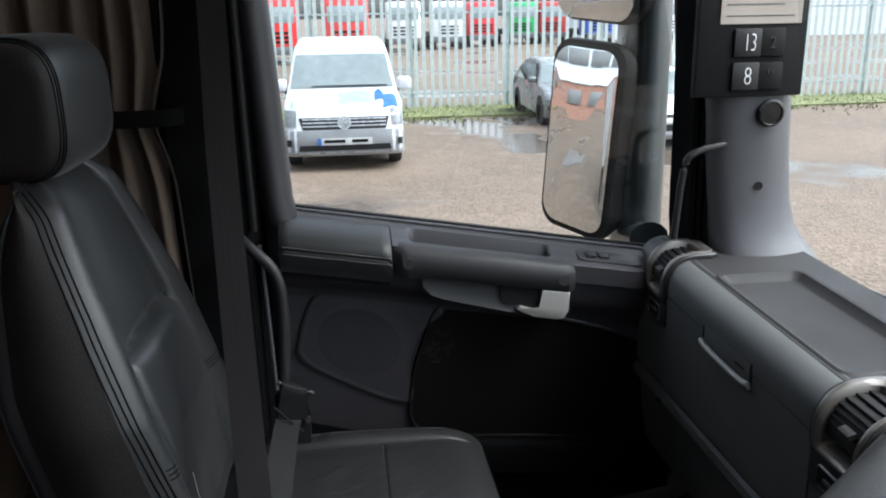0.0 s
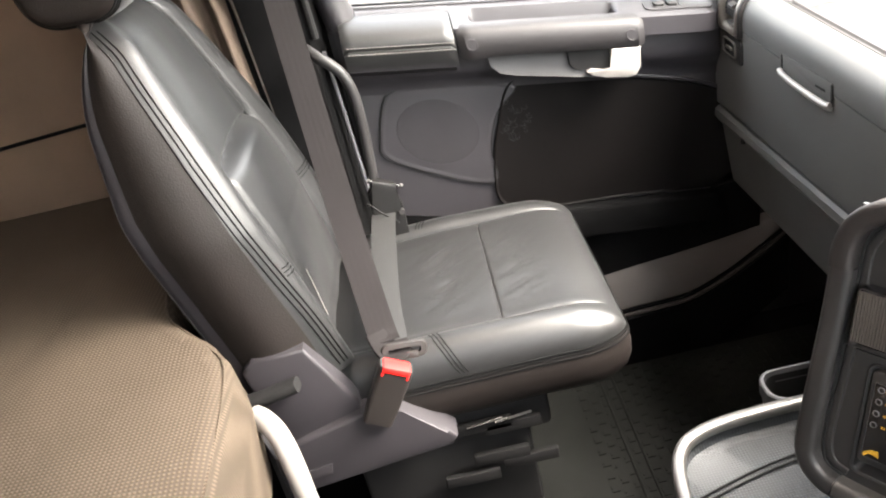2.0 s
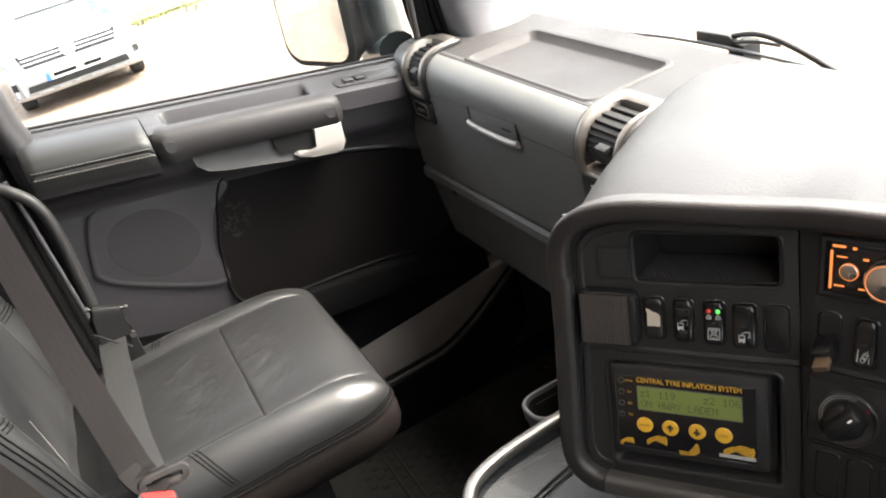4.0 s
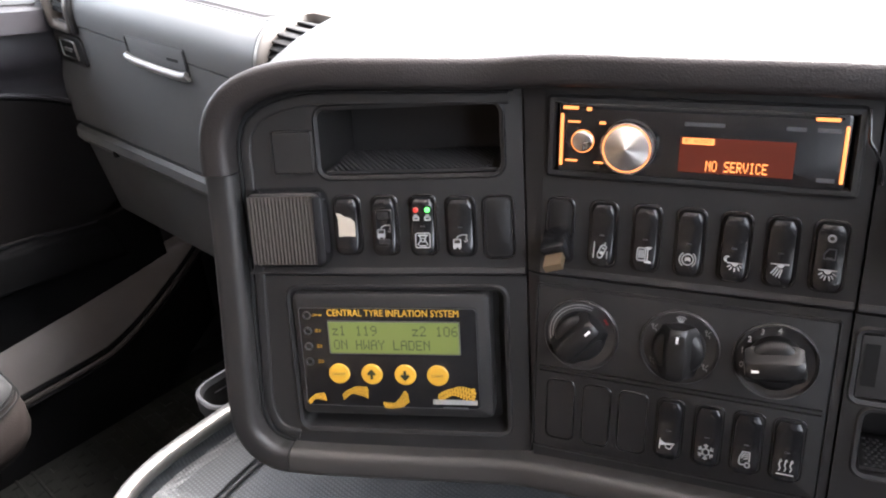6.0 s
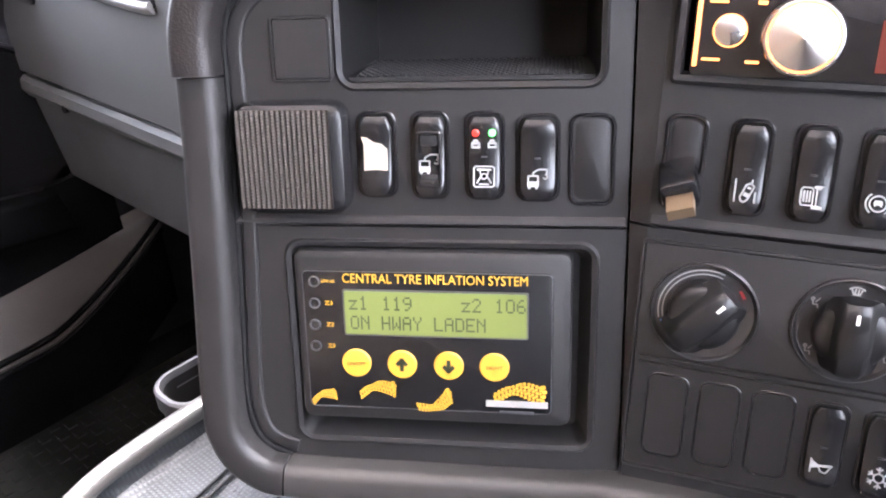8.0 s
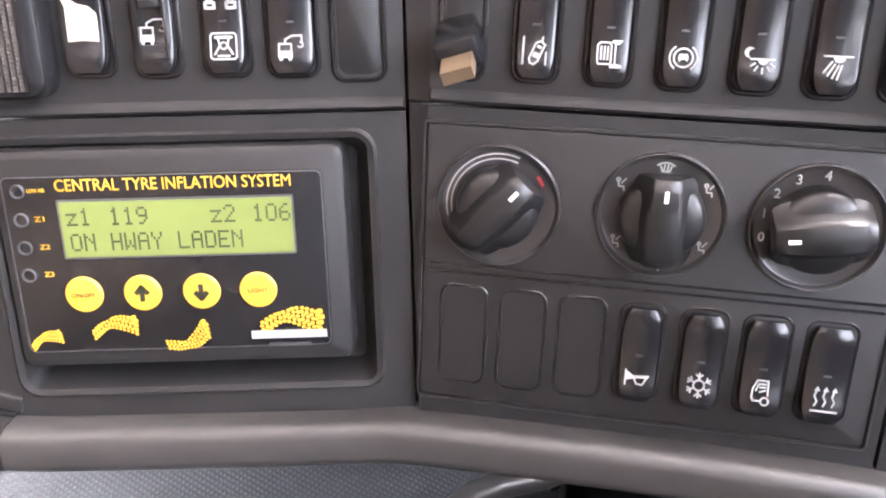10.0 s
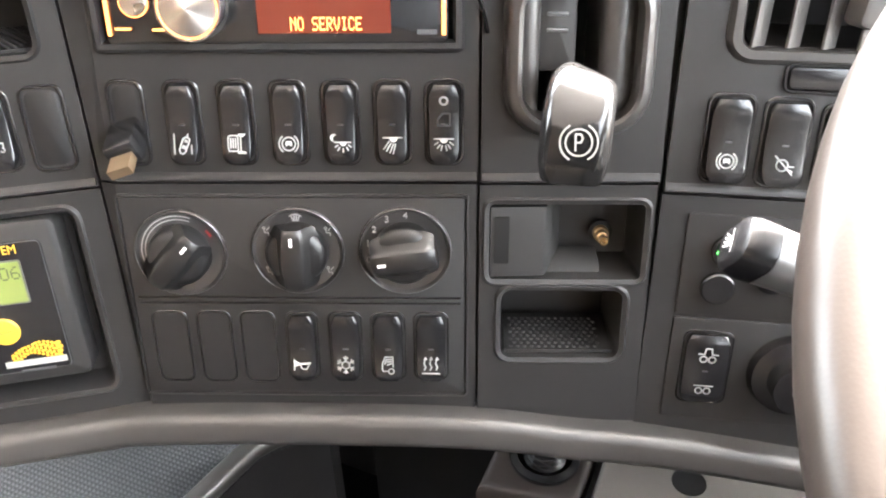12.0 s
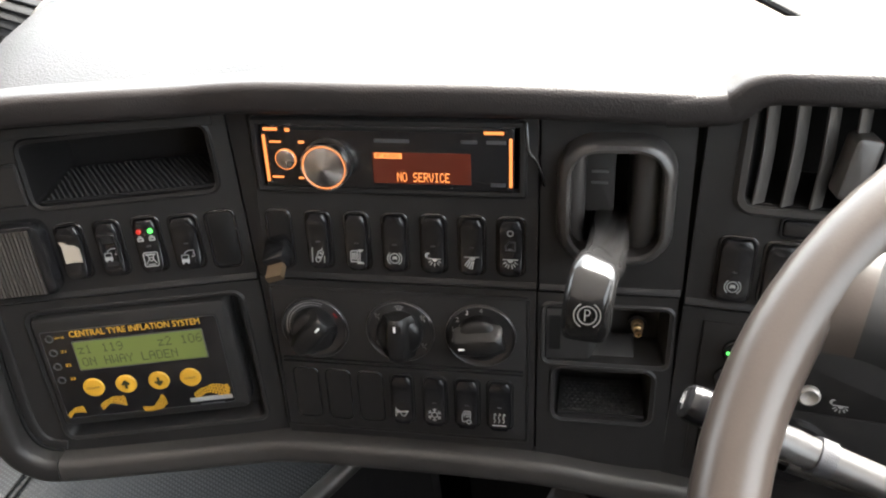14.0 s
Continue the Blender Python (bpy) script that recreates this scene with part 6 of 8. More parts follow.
def back(u, w):
    """Backrest front over u (across) and w (foot to head)."""
    z = 0.54 + 0.595 * w
    half = 0.243 if w < 0.45 else 0.243 - 0.10 * ((w - 0.45) / 0.55) ** 1.3
    if w > 0.93:
        half -= 0.03 * ((w - 0.93) / 0.07) ** 2
    x = (u - 0.5) * 2
    a = abs(x)
    y = -0.235 - 0.125 * w - 0.045 * w * w
    bol = 0.034 * math.exp(-((a - 0.86) / 0.20) ** 2) * (1 - 0.55 * w)
    y += bol
    y -= 0.022 * max(0, (a - 0.86) / 0.14) ** 2.0
    arch = 0.565 - 0.05 * a * a - w
    y += 0.026 * (1 / (1 + math.exp(-arch / 0.007))) * min(1.0, max(0.0, (w - 0.04) / 0.30)) * max(0.0, 1 - (a / 0.68) ** 4)
    y -= 0.007 * math.exp(-((a - 0.64) / 0.030) ** 2) + 0.005 * math.exp(-((a - 0.64) / 0.010) ** 2)
    if a < 0.64:
        y -= 0.008 * math.exp(-((arch + 0.014) / 0.009) ** 2)
    if w > 0.9:
        y -= 0.035 * ((w - 0.9) / 0.1) ** 2
    y += 0.003 * noise.noise((x * 3, z * 9, 7.7))
    return Vector((SX + x * half, y, z))


def rear_y(w):
    return -0.375 - 0.13 * min(w, 0.55) - 0.015 * w + 0.05 * max(0, (w - 0.75) / 0.25) ** 2


def backrest():
    bm = bmesh.new()
    nu, nw = 200, 170
    g = [[bm.verts.new(back(i / nu, j / nw)) for j in range(nw + 1)] for i in range(nu + 1)]
    for i in range(nu):
        for j in range(nw):
            bm.faces.new((g[i][j], g[i + 1][j], g[i + 1][j + 1], g[i][j + 1]))
    return bm, g, nu, nw


bm, g, nu, nw = backrest()
part("backrest", bm, LEATHER, seat, "black leather backrest with raised side bolsters")
# side cheeks between the front and the shell
for s in (0, 1):
    def cheek(a, b, s=s):
        p = back(s, b)
        q = Vector((p.x * 0.985 + SX * 0.015, rear_y(b), p.z))
        m = p.lerp(q, a)
        m.x += (1 if s else -1) * 0.022 * math.sin(math.pi * min(1, a * 1.15)) * (1 - 0.4 * b)
        return m
    part("side_cheek", sheet(10, 40, cheek), LEATHERS, seat, "grained black side cheek of the backrest")
    part("shell_edge", sheet(4, 40, lambda a, b, s=s: cheek(0.84 + 0.17 * a, b) + Vector(((1 if s else -1) * (0.004 + 0.003 * math.sin(math.pi * a)), 0, 0)), 0.002), SHELL, seat, "grey plastic edge of the backrest shell")
    for da in (0.0, 0.011, 0.022):
        def welt(b, s=s, da=da):
            k = 0.956 + da + 0.024 * min(1.0, b / 0.65)
            return back(k if s else 1 - k, b) + Vector(((1 if s else -1) * 0.0006, 0.0006, 0))
        part("stitching", tube([welt(b) for b in np.linspace(0.02, 0.97, 34)], 0.0011, 6, 2), THREAD, seat)
    for dz in (0.0, 0.012, 0.024):
        part("stitching", tube([back(s + (1 - 2 * s) * k, 0.315 + dz - 0.10 * k) + Vector((0, 0.0006, 0)) for k in np.linspace(0.04, 0.085 if s else 0.17, 6)], 0.0010, 6, 2), THREAD, seat)
part("top_cap", sheet(24, 6, lambda u, v: back(u, 1.0).lerp(Vector((back(u, 1.0).x, rear_y(1.0), 1.135)), v) + Vector((0, 0, 0.012 * math.sin(math.pi * v)))), LEATHER, seat)
part("back_shell", sheet(20, 30, lambda u, v: Vector((back(u, v).x * 1.0 + (0.5 - u) * -0.012, rear_y(v) - 0.018 * math.sin(math.pi * u), back(u, v).z)), 0.012), SHELL, seat, "grey plastic backrest shell")
for s in (-1, 1):
    seam = [back(0.5 + s * 0.32, w) + Vector((0, 0.001, 0)) for w in np.linspace(0.05, 0.97, 20)]
    part("seam", tube(seam, 0.0011, 6, 3), THREAD, seat)
part("pale_seam", tube([back(0.74, w) + Vector((0, 0.0015, 0)) for w in (0.06, 0.14, 0.22)], 0.0007, 6, 3), PALE_THREAD, seat)


# head restraint
def headrest():
    loops = []
    for k in range(15):
        t = k / 14
        x = SX + (t - 0.5) * 0.29
        e = (1 - abs(2 * t - 1) ** 6) ** 0.5
        loops.append([(x, -0.435 + 0.078 * (0.72 + 0.28 * e) * y, 1.219 + 0.098 * (0.72 + 0.28 * e) * z) for y, z in [(math.copysign(abs(math.cos(a)) ** 0.62, math.cos(a)), math.copysign(abs(math.sin(a)) ** 0.62, math.sin(a))) for a in np.linspace(0, 2 * math.pi, 28, endpoint=False)]])
    return loft(loops)


hr = part("head_restraint", headrest(), LEATHER, seat, "rounded black leather head restraint")
for s in (-1, 1):
    loops = []
    for dx, k in ((0.0130, 1.006), (0.008, 1.008), (0.004, 1.012), (0.0015, 1.02), (-0.0006, 1.0), (-0.0012, 0.9), (-0.0014, 0.4)):
        tt = (0.145 - max(dx, 0.0)) / 0.29 + 0.5
        e = (0.72 + 0.28 * max(0.0, 1 - abs(2 * tt - 1) ** 6) ** 0.5) * k
        loops.append([(SX + s * (0.145 - dx), -0.435 + 0.078 * e * math.copysign(abs(math.cos(a)) ** 0.62, math.cos(a)), 1.219 + 0.098 * e * math.copysign(abs(math.sin(a)) ** 0.62, math.sin(a))) for a in np.linspace(0, 2 * math.pi, 40, endpoint=False)])
    part("end_panel", loft(loops, False, True), LEATHERS, hr, "matt black end panel")
for dx in (0.015, 0.021, 0.027):
    tt = (0.145 - dx) / 0.29 + 0.5
    e = 0.72 + 0.28 * (1 - abs(2 * tt - 1) ** 6) ** 0.5
    loop = [(math.copysign(abs(math.cos(a)) ** 0.62, math.cos(a)), math.copysign(abs(math.sin(a)) ** 0.62, math.sin(a))) for a in np.linspace(0, 2 * math.pi, 56, endpoint=False)]
    part("stitching", tube([(SX + 0.145 - dx, -0.435 + 0.0782 * e * y, 1.219 + 0.0982 * e * z) for y, z in loop], 0.0011, 6, 1, closed=True), THREAD, hr)
for s in (-1, 1):
    part("post", tube([(SX + s * 0.06, -0.43, 1.08), (SX + s * 0.06, -0.43, 1.17)], 0.006, 10), PANEL, seat)


# seat base, side covers, pedestal
def side_cover(x0, x1):
    bm = bmesh.new()
    prism(bm, [(-0.365, 0.595), (-0.345, 0.615), (-0.262, 0.618), (-0.205, 0.50), (-0.205, 0.45), (-0.345, 0.44)], x0, x1, 0.006, 3)
    return moved(bm, Matrix(((0, 0, 1, 0), (1, 0, 0, 0), (0, 1, 0, 0), (0, 0, 0, 1))))


part("hinge_cover", side_cover(-1.005, -0.972), SHELL, seat, "grey plastic hinge cover")
bm = bmesh.new()
prism(bm, [(-0.365, 0.435), (-0.21, 0.482), (-0.155, 0.482), (-0.145, 0.468), (-0.075, 0.412), (-0.063, 0.395), (-0.075, 0.380), (-0.33, 0.345), (-0.365, 0.36)], -1.0, -0.955, 0.006, 3)
part("side_cover", moved(bm, Matrix(((0, 0, 1, 0), (1, 0, 0, 0), (0, 1, 0, 0), (0, 0, 0, 1)))), SHELL, seat, "grey plastic side cover")
bm = bmesh.new()
prism(bm, [(-0.34, 0.37), (-0.28, 0.378), (-0.275, 0.398), (-0.335, 0.39)], -0.956, -0.9525, 0.001)
part("badge", moved(bm, Matrix(((0, 0, 1, 0), (1, 0, 0, 0), (0, 1, 0, 0), (0, 0, 0, 1)))), SHELL, seat)
part("recline_lever", sweep(smooth_line([(-0.965, -0.40, 0.545), (-0.955, -0.345, 0.556), (-0.952, -0.282, 0.572)], 6), rrect(0.020, 0.032, 0.009, 4), (1, 0, 0.1)), BLACK, seat, "black recline lever")
bm = bmesh.new()
box(bm, -1.45, -1.04, -0.30, 0.10, 0.30, 0.375, 0.01)
part("seat_frame", bm, BLACK, seat)
bm = bmesh.new()
box(bm, -1.43, -1.05, -0.26, 0.06, 0.0, 0.30, 0.015)
part("pedestal", bm, BLACK, seat)
for k, (y, z) in enumerate(((-0.02, 0.345), (0.03, 0.335), (0.0, 0.27), (0.05, 0.25), (-0.06, 0.23))):
    bm = bmesh.new()
    box(bm, -1.03, -1.018, y - 0.05, y + 0.05, z - 0.012, z + 0.012, 0.003)
    part("slide_rail", bm, BLACK, seat)
for y in (-0.02, 0.03):
    part("rail_edge", tube([(-1.012, y - 0.03, 0.357), (-1.012, y + 0.035, 0.365)], 0.002, 8), CHROME, seat)


# ---- seat belt ----
belt = thing("seat_belt", "dark grey seat belt with a red-buttoned buckle", "seat belt")


WEB_X = np.linspace(-0.0235, 0.0235, 29)
WEB_SECTION = [(x, 0.0007 + 0.00004 * math.cos(2 * math.pi * x / 0.0094)) for x in WEB_X] + [(x, -0.0007) for x in WEB_X[::-1]]


def webbing(pts, name="webbing", face=(1, 0.2, 0.3), n=10, mat=None):
    line = smooth_line(pts, n)
    return part(name, sweep(line, WEB_SECTION, face), mat or WEB, belt)


webbing([(-1.475, -0.215, 1.70), (-1.44, -0.205, 1.38), (-1.30, -0.19, 1.12), (-1.13, -0.165, 0.79), (-1.02, -0.145, 0.615), (-0.99, -0.138, 0.586)], face=(0.92, 0.30, 0.25))
webbing([(-1.398, -0.127, 0.606), (-1.36, -0.130, 0.600), (-1.30, -0.132, 0.594), (-1.12, -0.135, 0.581), (-0.996, -0.128, 0.575)], "lap_webbing", face=(0.05, 0.10, 1.0), mat=WEBLIT)
# sewn end of the lap belt, folded over a pin that stands beside the cushion
fold = [(-1.418, -0.114, 0.600), (-1.422, -0.112, 0.640), (-1.419, -0.111, 0.662), (-1.411, -0.111, 0.6685), (-1.403, -0.112, 0.662), (-1.399, -0.120, 0.630), (-1.394, -0.126, 0.592)]
fold = smooth_line(fold, 6)
across = Vector((0, 0.92, -0.39))
part("sewn_fold", sheet(6, len(fold) - 1, lambda u, v: Vector(fold[min(len(fold) - 1, round(v * (len(fold) - 1)))]) + across * 0.047 * (u - 0.5), 0.0014), WEBLIT, belt)
part("anchor_pin", tube([(-1.411, -0.141, 0.676), (-1.411, -0.111, 0.663), (-1.411, -0.080, 0.650)], 0.0034, 10), GLOSS, belt, "black steel pin")
for p, q in (((-1.411, -0.143, 0.677), (-1.411, -0.138, 0.675)), ((-1.411, -0.084, 0.652), (-1.411, -0.078, 0.649))):
    part("pin_head", tube([p, q], 0.0050, 12), TRIM, belt, "grey steel pin head")
part("wire_clip", tube([(-1.392, -0.154, 0.634), (-1.386, -0.146, 0.634), (-1.386, -0.126, 0.611), (-1.384, -0.104, 0.590), (-1.389, -0.101, 0.584)], 0.0019, 8), BLACK, belt, "black wire clip")
bm = bmesh.new()
prism(bm, [(-0.150, 0.42), (-0.090, 0.42), (-0.088, 0.60), (-0.096, 0.650), (-0.128, 0.668), (-0.152, 0.64)], -1.440, -1.428, 0.003, 2)
part("anchor_bracket", moved(bm, Matrix(((0, 0, 1, 0), (1, 0, 0, 0), (0, 1, 0, 0), (0, 0, 0, 1)))), BLACK, belt, "black steel anchor bracket")
part("bracket_bolt", tube([(-1.432, -0.094, 0.591), (-1.418, -0.092, 0.590)], 0.0060, 10), TRIM, belt, "grey steel bolt")
# buckle and latch tongue
bk = Matrix(((0, 0, 1, -0.950), (0.875, 0.484, 0, -0.151), (-0.484, 0.875, 0, 0.524), (0, 0, 0, 1)))
m = Matrix(((-0.10, -0.33, 0.94, -0.978), (0.985, 0.10, 0.14, -0.112), (-0.14, 0.94, 0.32, 0.572), (0, 0, 0, 1)))
tg = part("tongue", moved(loft([at_z(rrect(w, h, r, 6), z) for w, h, r, z in ((0.070, 0.024, 0.011, -0.004), (0.074, 0.028, 0.013, 0.0), (0.070, 0.024, 0.011, 0.004), (0.052, 0.010, 0.004, 0.0045), (0.050, 0.008, 0.003, -0.003))]), m), BUCKLE, belt, "brown-black plastic latch tongue")
bm = bmesh.new()
box(bm, -0.024, -0.002, -0.030, -0.008, -0.0012, 0.0012)
part("blade", moved(bm, m), CHROME, tg, "bright steel blade")
part("tongue_boss", moved(rounded_plate(0.018, 0.011, 0.002, 0.0, 0.0065, 0.0015), m @ shift(0.012, -0.008, 0)), BUCKLE, tg)
part("gathered_webbing", sweep(smooth_line([(-1.003, -0.150, 0.598), (-0.984, -0.140, 0.578), (-0.976, -0.130, 0.571), (-0.982, -0.120, 0.574), (-0.998, -0.124, 0.578)], 6), rrect(0.040, 0.005, 0.002, 3), (0.3, 0.3, 1.0)), WEB, belt)
bk_loops = [[(x * k, y, z * k) for x, z in rrect(0.054, 0.030, 0.008, 4)] for y, k in ((-0.062, 0.86), (-0.030, 0.94), (0.030, 1.0), (0.044, 1.0), (0.050, 0.94))]
buckle = part("buckle", moved(loft(bk_loops), bk), BUCKLE, belt, "black seat belt buckle")
bm = bmesh.new()
box(bm, -0.0215, 0.0215, 0.042, 0.0530, -0.0100, 0.0165, 0.002)
box(bm, -0.0215, -0.0180, 0.035, 0.042, 0.0100, 0.0160, 0.001)
box(bm, 0.0180, 0.0215, 0.035, 0.042, 0.0100, 0.0160, 0.001)
part("release_button", moved(bm, bk), RED, buckle, "red release button")

# ---- bunk, curtains ----
bunk = thing("bunk_mattress", "brown cloth bunk mattress across the rear of the cab", "mattress")
out = smooth_line([(-1.58, -1.24, 0), (-1.58, -0.56, 0), (-1.30, -0.505, 0), (-1.06, -0.462, 0), (-0.985, -0.420, 0), (-0.91, -0.362, 0), (-0.81, -0.330, 0), (-0.40, -0.32, 0), (-0.14, -0.33, 0), (-0.05, -0.42, 0), (0.0, -0.50, 0), (0.20, -0.53, 0), (0.54, -0.55, 0), (0.54, -1.24, 0)], 6, True)
cc = Vector((-0.52, -0.85, 0))
loops = []
for z, k in ((0.50, 1.0), (0.62, 1.012), (0.68, 1.005), (0.695, 0.985), (0.702, 0.95), (0.704, 0.6), (0.704, 0.2)):
    loops.append([(cc.x + (p.x - cc.x) * k, cc.y + (p.y - cc.y) * k, z + 0.007 * noise.noise((p.x * 7 * k, p.y * 7 * k, z)) + 0.004 * math.sin(38 * p.x + 9 * p.y) * max(0, 1 - abs(k - 0.95) * 6) * noise.noise((p.x * 4, p.y * 4, 2))) for p in out])
part("cover", loft(loops, True, True), CLOTH, bunk)
part("seam", tube([(cc.x + (p.x - cc.x) * 0.99, cc.y + (p.y - cc.y) * 0.99, 0.694) for p in out[::3]], 0.002, 6, 2, closed=True), CLOTH, bunk)
base = bmesh.new()
box(base, -1.58, 0.54, -1.24, -0.58, 0.0, 0.49)
solid("storage_box", base, DOORD, "dark storage box under the bunk behind the seats", "storage box")
rail = thing("bunk_rail", "bent cream-painted tube in front of the bunk", "rail")
part("tube", tube([(-0.88, -0.335, 0.585), (-0.862, -0.318, 0.585), (-0.838, -0.300, 0.574), (-0.820, -0.290, 0.535), (-0.812, -0.287, 0.44), (-0.812, -0.287, 0.02)], 0.0160, 14), CREAM, rail)
part("inner_panel", loft([[(-0.90, -0.325, z), (-0.86, -0.300, z), (-0.83, -0.290, z), (-0.83, -0.315, z), (-0.89, -0.345, z)] for z in (0.02, 0.54)]), DOORD, rail)


def curtain(x, y0, y1, z0, z1, folds, name, label, amp=0.02, tie=None):
    c = thing(name, label, "curtain")
    def f(u, v):
        y = y0 + (y1 - y0) * u
        z = z0 + (z1 - z0) * v
        k = 1.0
        if tie:
            k = 1 - 0.20 * math.exp(-((z - tie) / 0.07) ** 2)
        ym = (y0 + y1) / 2
        return (x + amp * math.sin(folds * 2 * math.pi * u + 0.6 * math.sin(v * 4)) * (0.7 + 0.3 * v) + 0.006 * noise.noise((u * 5, v * 4, 1)), ym + (y - ym) * k + 0.008 * math.sin(v * 5 + u * 9), z)
    part("cloth", sheet(70, 24, f, 0.002), CURTAIN, c)
    if tie:
        band = [(x - 0.030, (y0 + y1) / 2 + (y1 - y0) * 0.43 * q, tie) for q in (-1, 1)] + [(x + 0.034, (y0 + y1) / 2 + (y1 - y0) * 0.43 * q, tie) for q in (1, -1)]
        part("tie_band", sweep(smooth_line(band, 5, True), rrect(0.003, 0.030, 0.001, 2), (0, 0, 1), closed=True), CARPET, c, "dark tie band")
        part("hem_stitch", tube([Vector(f(0.985, v)) + Vector((0.003, 0, 0)) for v in np.linspace(0.02, 0.98, 24)], 0.0009, 6, 2), PALE_THREAD, c)
    return c


curtain(-1.475, -0.56, -0.285, 0.70, 1.75, 5, "curtain", "brown curtain tied back behind the door pillar", 0.020, 1.17)
lining = bmesh.new()
box(lining, -1.60, -1.575, -1.245, -0.36, 0.70, 1.76, 0.008)
sl = thing("side_lining", "brown cloth side lining beside the bunk", "wall panel")
part("cloth_panel", lining, BROWN, sl)
for z in (0.86, 1.30):
    part("seam", tube([(-1.5735, y, z + 0.05 * (y + 0.8)) for y in (-1.24, -0.9, -0.6, -0.37)], 0.004, 6), CARPET, sl)
rearpad = bmesh.new()
box(rearpad, -1.57, 0.53, -1.25, -1.215, 0.70, 1.30, 0.015)
solid("rear_pad", rearpad, BROWN, "brown padded panel over the bunk", "wall panel")

# ---- floor ----
mat_bm = bmesh.new()
box(mat_bm, -1.50, -0.86, -0.28, 0.80, 0.0, 0.012, 0.004)
fm = solid("floor_mat", mat_bm, RUBBER, "dark ribbed rubber floor mat in front of the seat", "floor mat")
rb = bmesh.new()
for i in range(34):
    for j in range(24):
        x, y = -1.48 + 0.018 * i, 0.20 + 0.024 * j
        if i % 9 == 8:
            continue
        box(rb, x, x + 0.013 if (i + j) % 2 else x + 0.004, y, y + 0.003 if (i + j) % 2 else y + 0.016, 0.0122, 0.0138)
part("ribs", rb, RUBBER, fm, smooth=False)
fm.children[0]["kind"] = "stuff"
for y in (0.262, 0.292):
    part("raised_edge", tube([(-1.50, y, 0.013), (-1.2, y, 0.013), (-0.88, y, 0.013)], 0.003, 6, 2), RUBBER, fm)

# ---- engine tunnel console ----
con = thing("centre_console", "grey centre console tray with a satin metal rim", "console")
TR = [(-0.375, 0.63), (-0.80, 0.62), (-0.812, 0.50), (-0.808, 0.36), (-0.795, 0.285), (-0.765, 0.245), (-0.70, 0.225), (-0.58, 0.215), (-0.49, 0.235), (-0.438, 0.32), (-0.410, 0.45), (-0.392, 0.55)]
tl = smooth_line([(x, y, 0.45) for x, y in TR], 5, True)
part("rim", sweep(tl, rrect(0.019, 0.019, 0.007, 3), closed=True), RIMSAT, con, "satin metal rim")
part("body", loft([[(p.x, p.y, z) for p in tl] for z in (0.0, 0.43)], True, False), PANEL, con)
c2 = Vector((-0.57, 0.43, 0))
part("tray_surface", loft([[(c2.x + (p.x - c2.x) * k, c2.y + (p.y - c2.y) * k, z) for p in tl] for k, z in ((0.99, 0.44), (0.97, 0.425), (0.93, 0.418), (0.3, 0.418))], False, True), material("tray_mat", (0.040, 0.044, 0.047), 0.55, spec=0.35, weave=0.5, weave_scale=70, blotch=0.1), con, "textured grey tray mat")
part("mat_seam", tube([(-0.70, 0.23, 0.421), (-0.74, 0.36, 0.421), (-0.77, 0.55, 0.421)], 0.0018, 6, 4), BLACK, con)
part("mat_seam", tube([(-0.69, 0.23, 0.421), (-0.73, 0.36, 0.421), (-0.76, 0.55, 0.421)], 0.0018, 6, 4), BLACK, con)
cup = thing("cup_holder", "grey rounded cup holder beside the console", "cup holder", m=shift(-0.865, 0.47, 0.43))
part("rim", ring(0.075, 0.13, 0.030, 0.008, -0.01, 0.012, n=6), GREY, cup, "grey rim")
part("well", loft([at_z(rrect(0.060, 0.115, 0.025, 6), 0.004), at_z(rrect(0.055, 0.105, 0.022, 6), -0.09)], False, True), BLACK, cup)
part("shell", loft([at_z(rrect(0.072, 0.127, 0.03, 6), 0.0), at_z(rrect(0.06, 0.11, 0.03, 6), -0.12)], False, True), DOORD, cup)
# lower driver-side covers below the dash
low_c = thing("lower_cover", "pale grey moulded cover below the dashboard with a round socket", "cover panel")
bm = bmesh.new()
prism(bm, [(-0.105, 0.60), (0.30, 0.66), (0.30, 0.93), (-0.105, 0.93)], 0.44, 0.462, 0.006, 3)
part("panel", bm, PALECOVER, low_c)
bm = bmesh.new()
prism(bm, [(-0.195, 0.585), (-0.112, 0.60), (-0.112, 0.93), (-0.195, 0.93)], 0.43, 0.457, 0.008, 3)
part("socket_block", bm, STEP, low_c, "brown-grey socket block")
part("socket", lathe([(0.030, 0.0), (0.030, 0.004), (0.024, 0.006), (0.022, -0.005), (0.0, -0.005)], 30, m=shift(-0.152, 0.635, 0.457)), GLOSS, low_c, "round black socket")
for k in range(3):
    part("thread", lathe([(0.017 - 0.002 * k, 0.0), (0.018 - 0.002 * k, 0.004), (0.015 - 0.002 * k, 0.006)], 24, m=shift(-0.152, 0.635, 0.455 + 0.005 * k)), GLOSS, low_c)
part("hole", lathe([(0.014, 0.0), (0.013, 0.001), (0.0, 0.0005)], 24, m=shift(-0.035, 0.652, 0.462)), BLACK, low_c)
bm = bmesh.new()
box(bm, -0.36, 0.55, 0.70, 0.95, 0.0, 0.43)
part("foot_well_bulkhead", bm, BLACK, low_c)

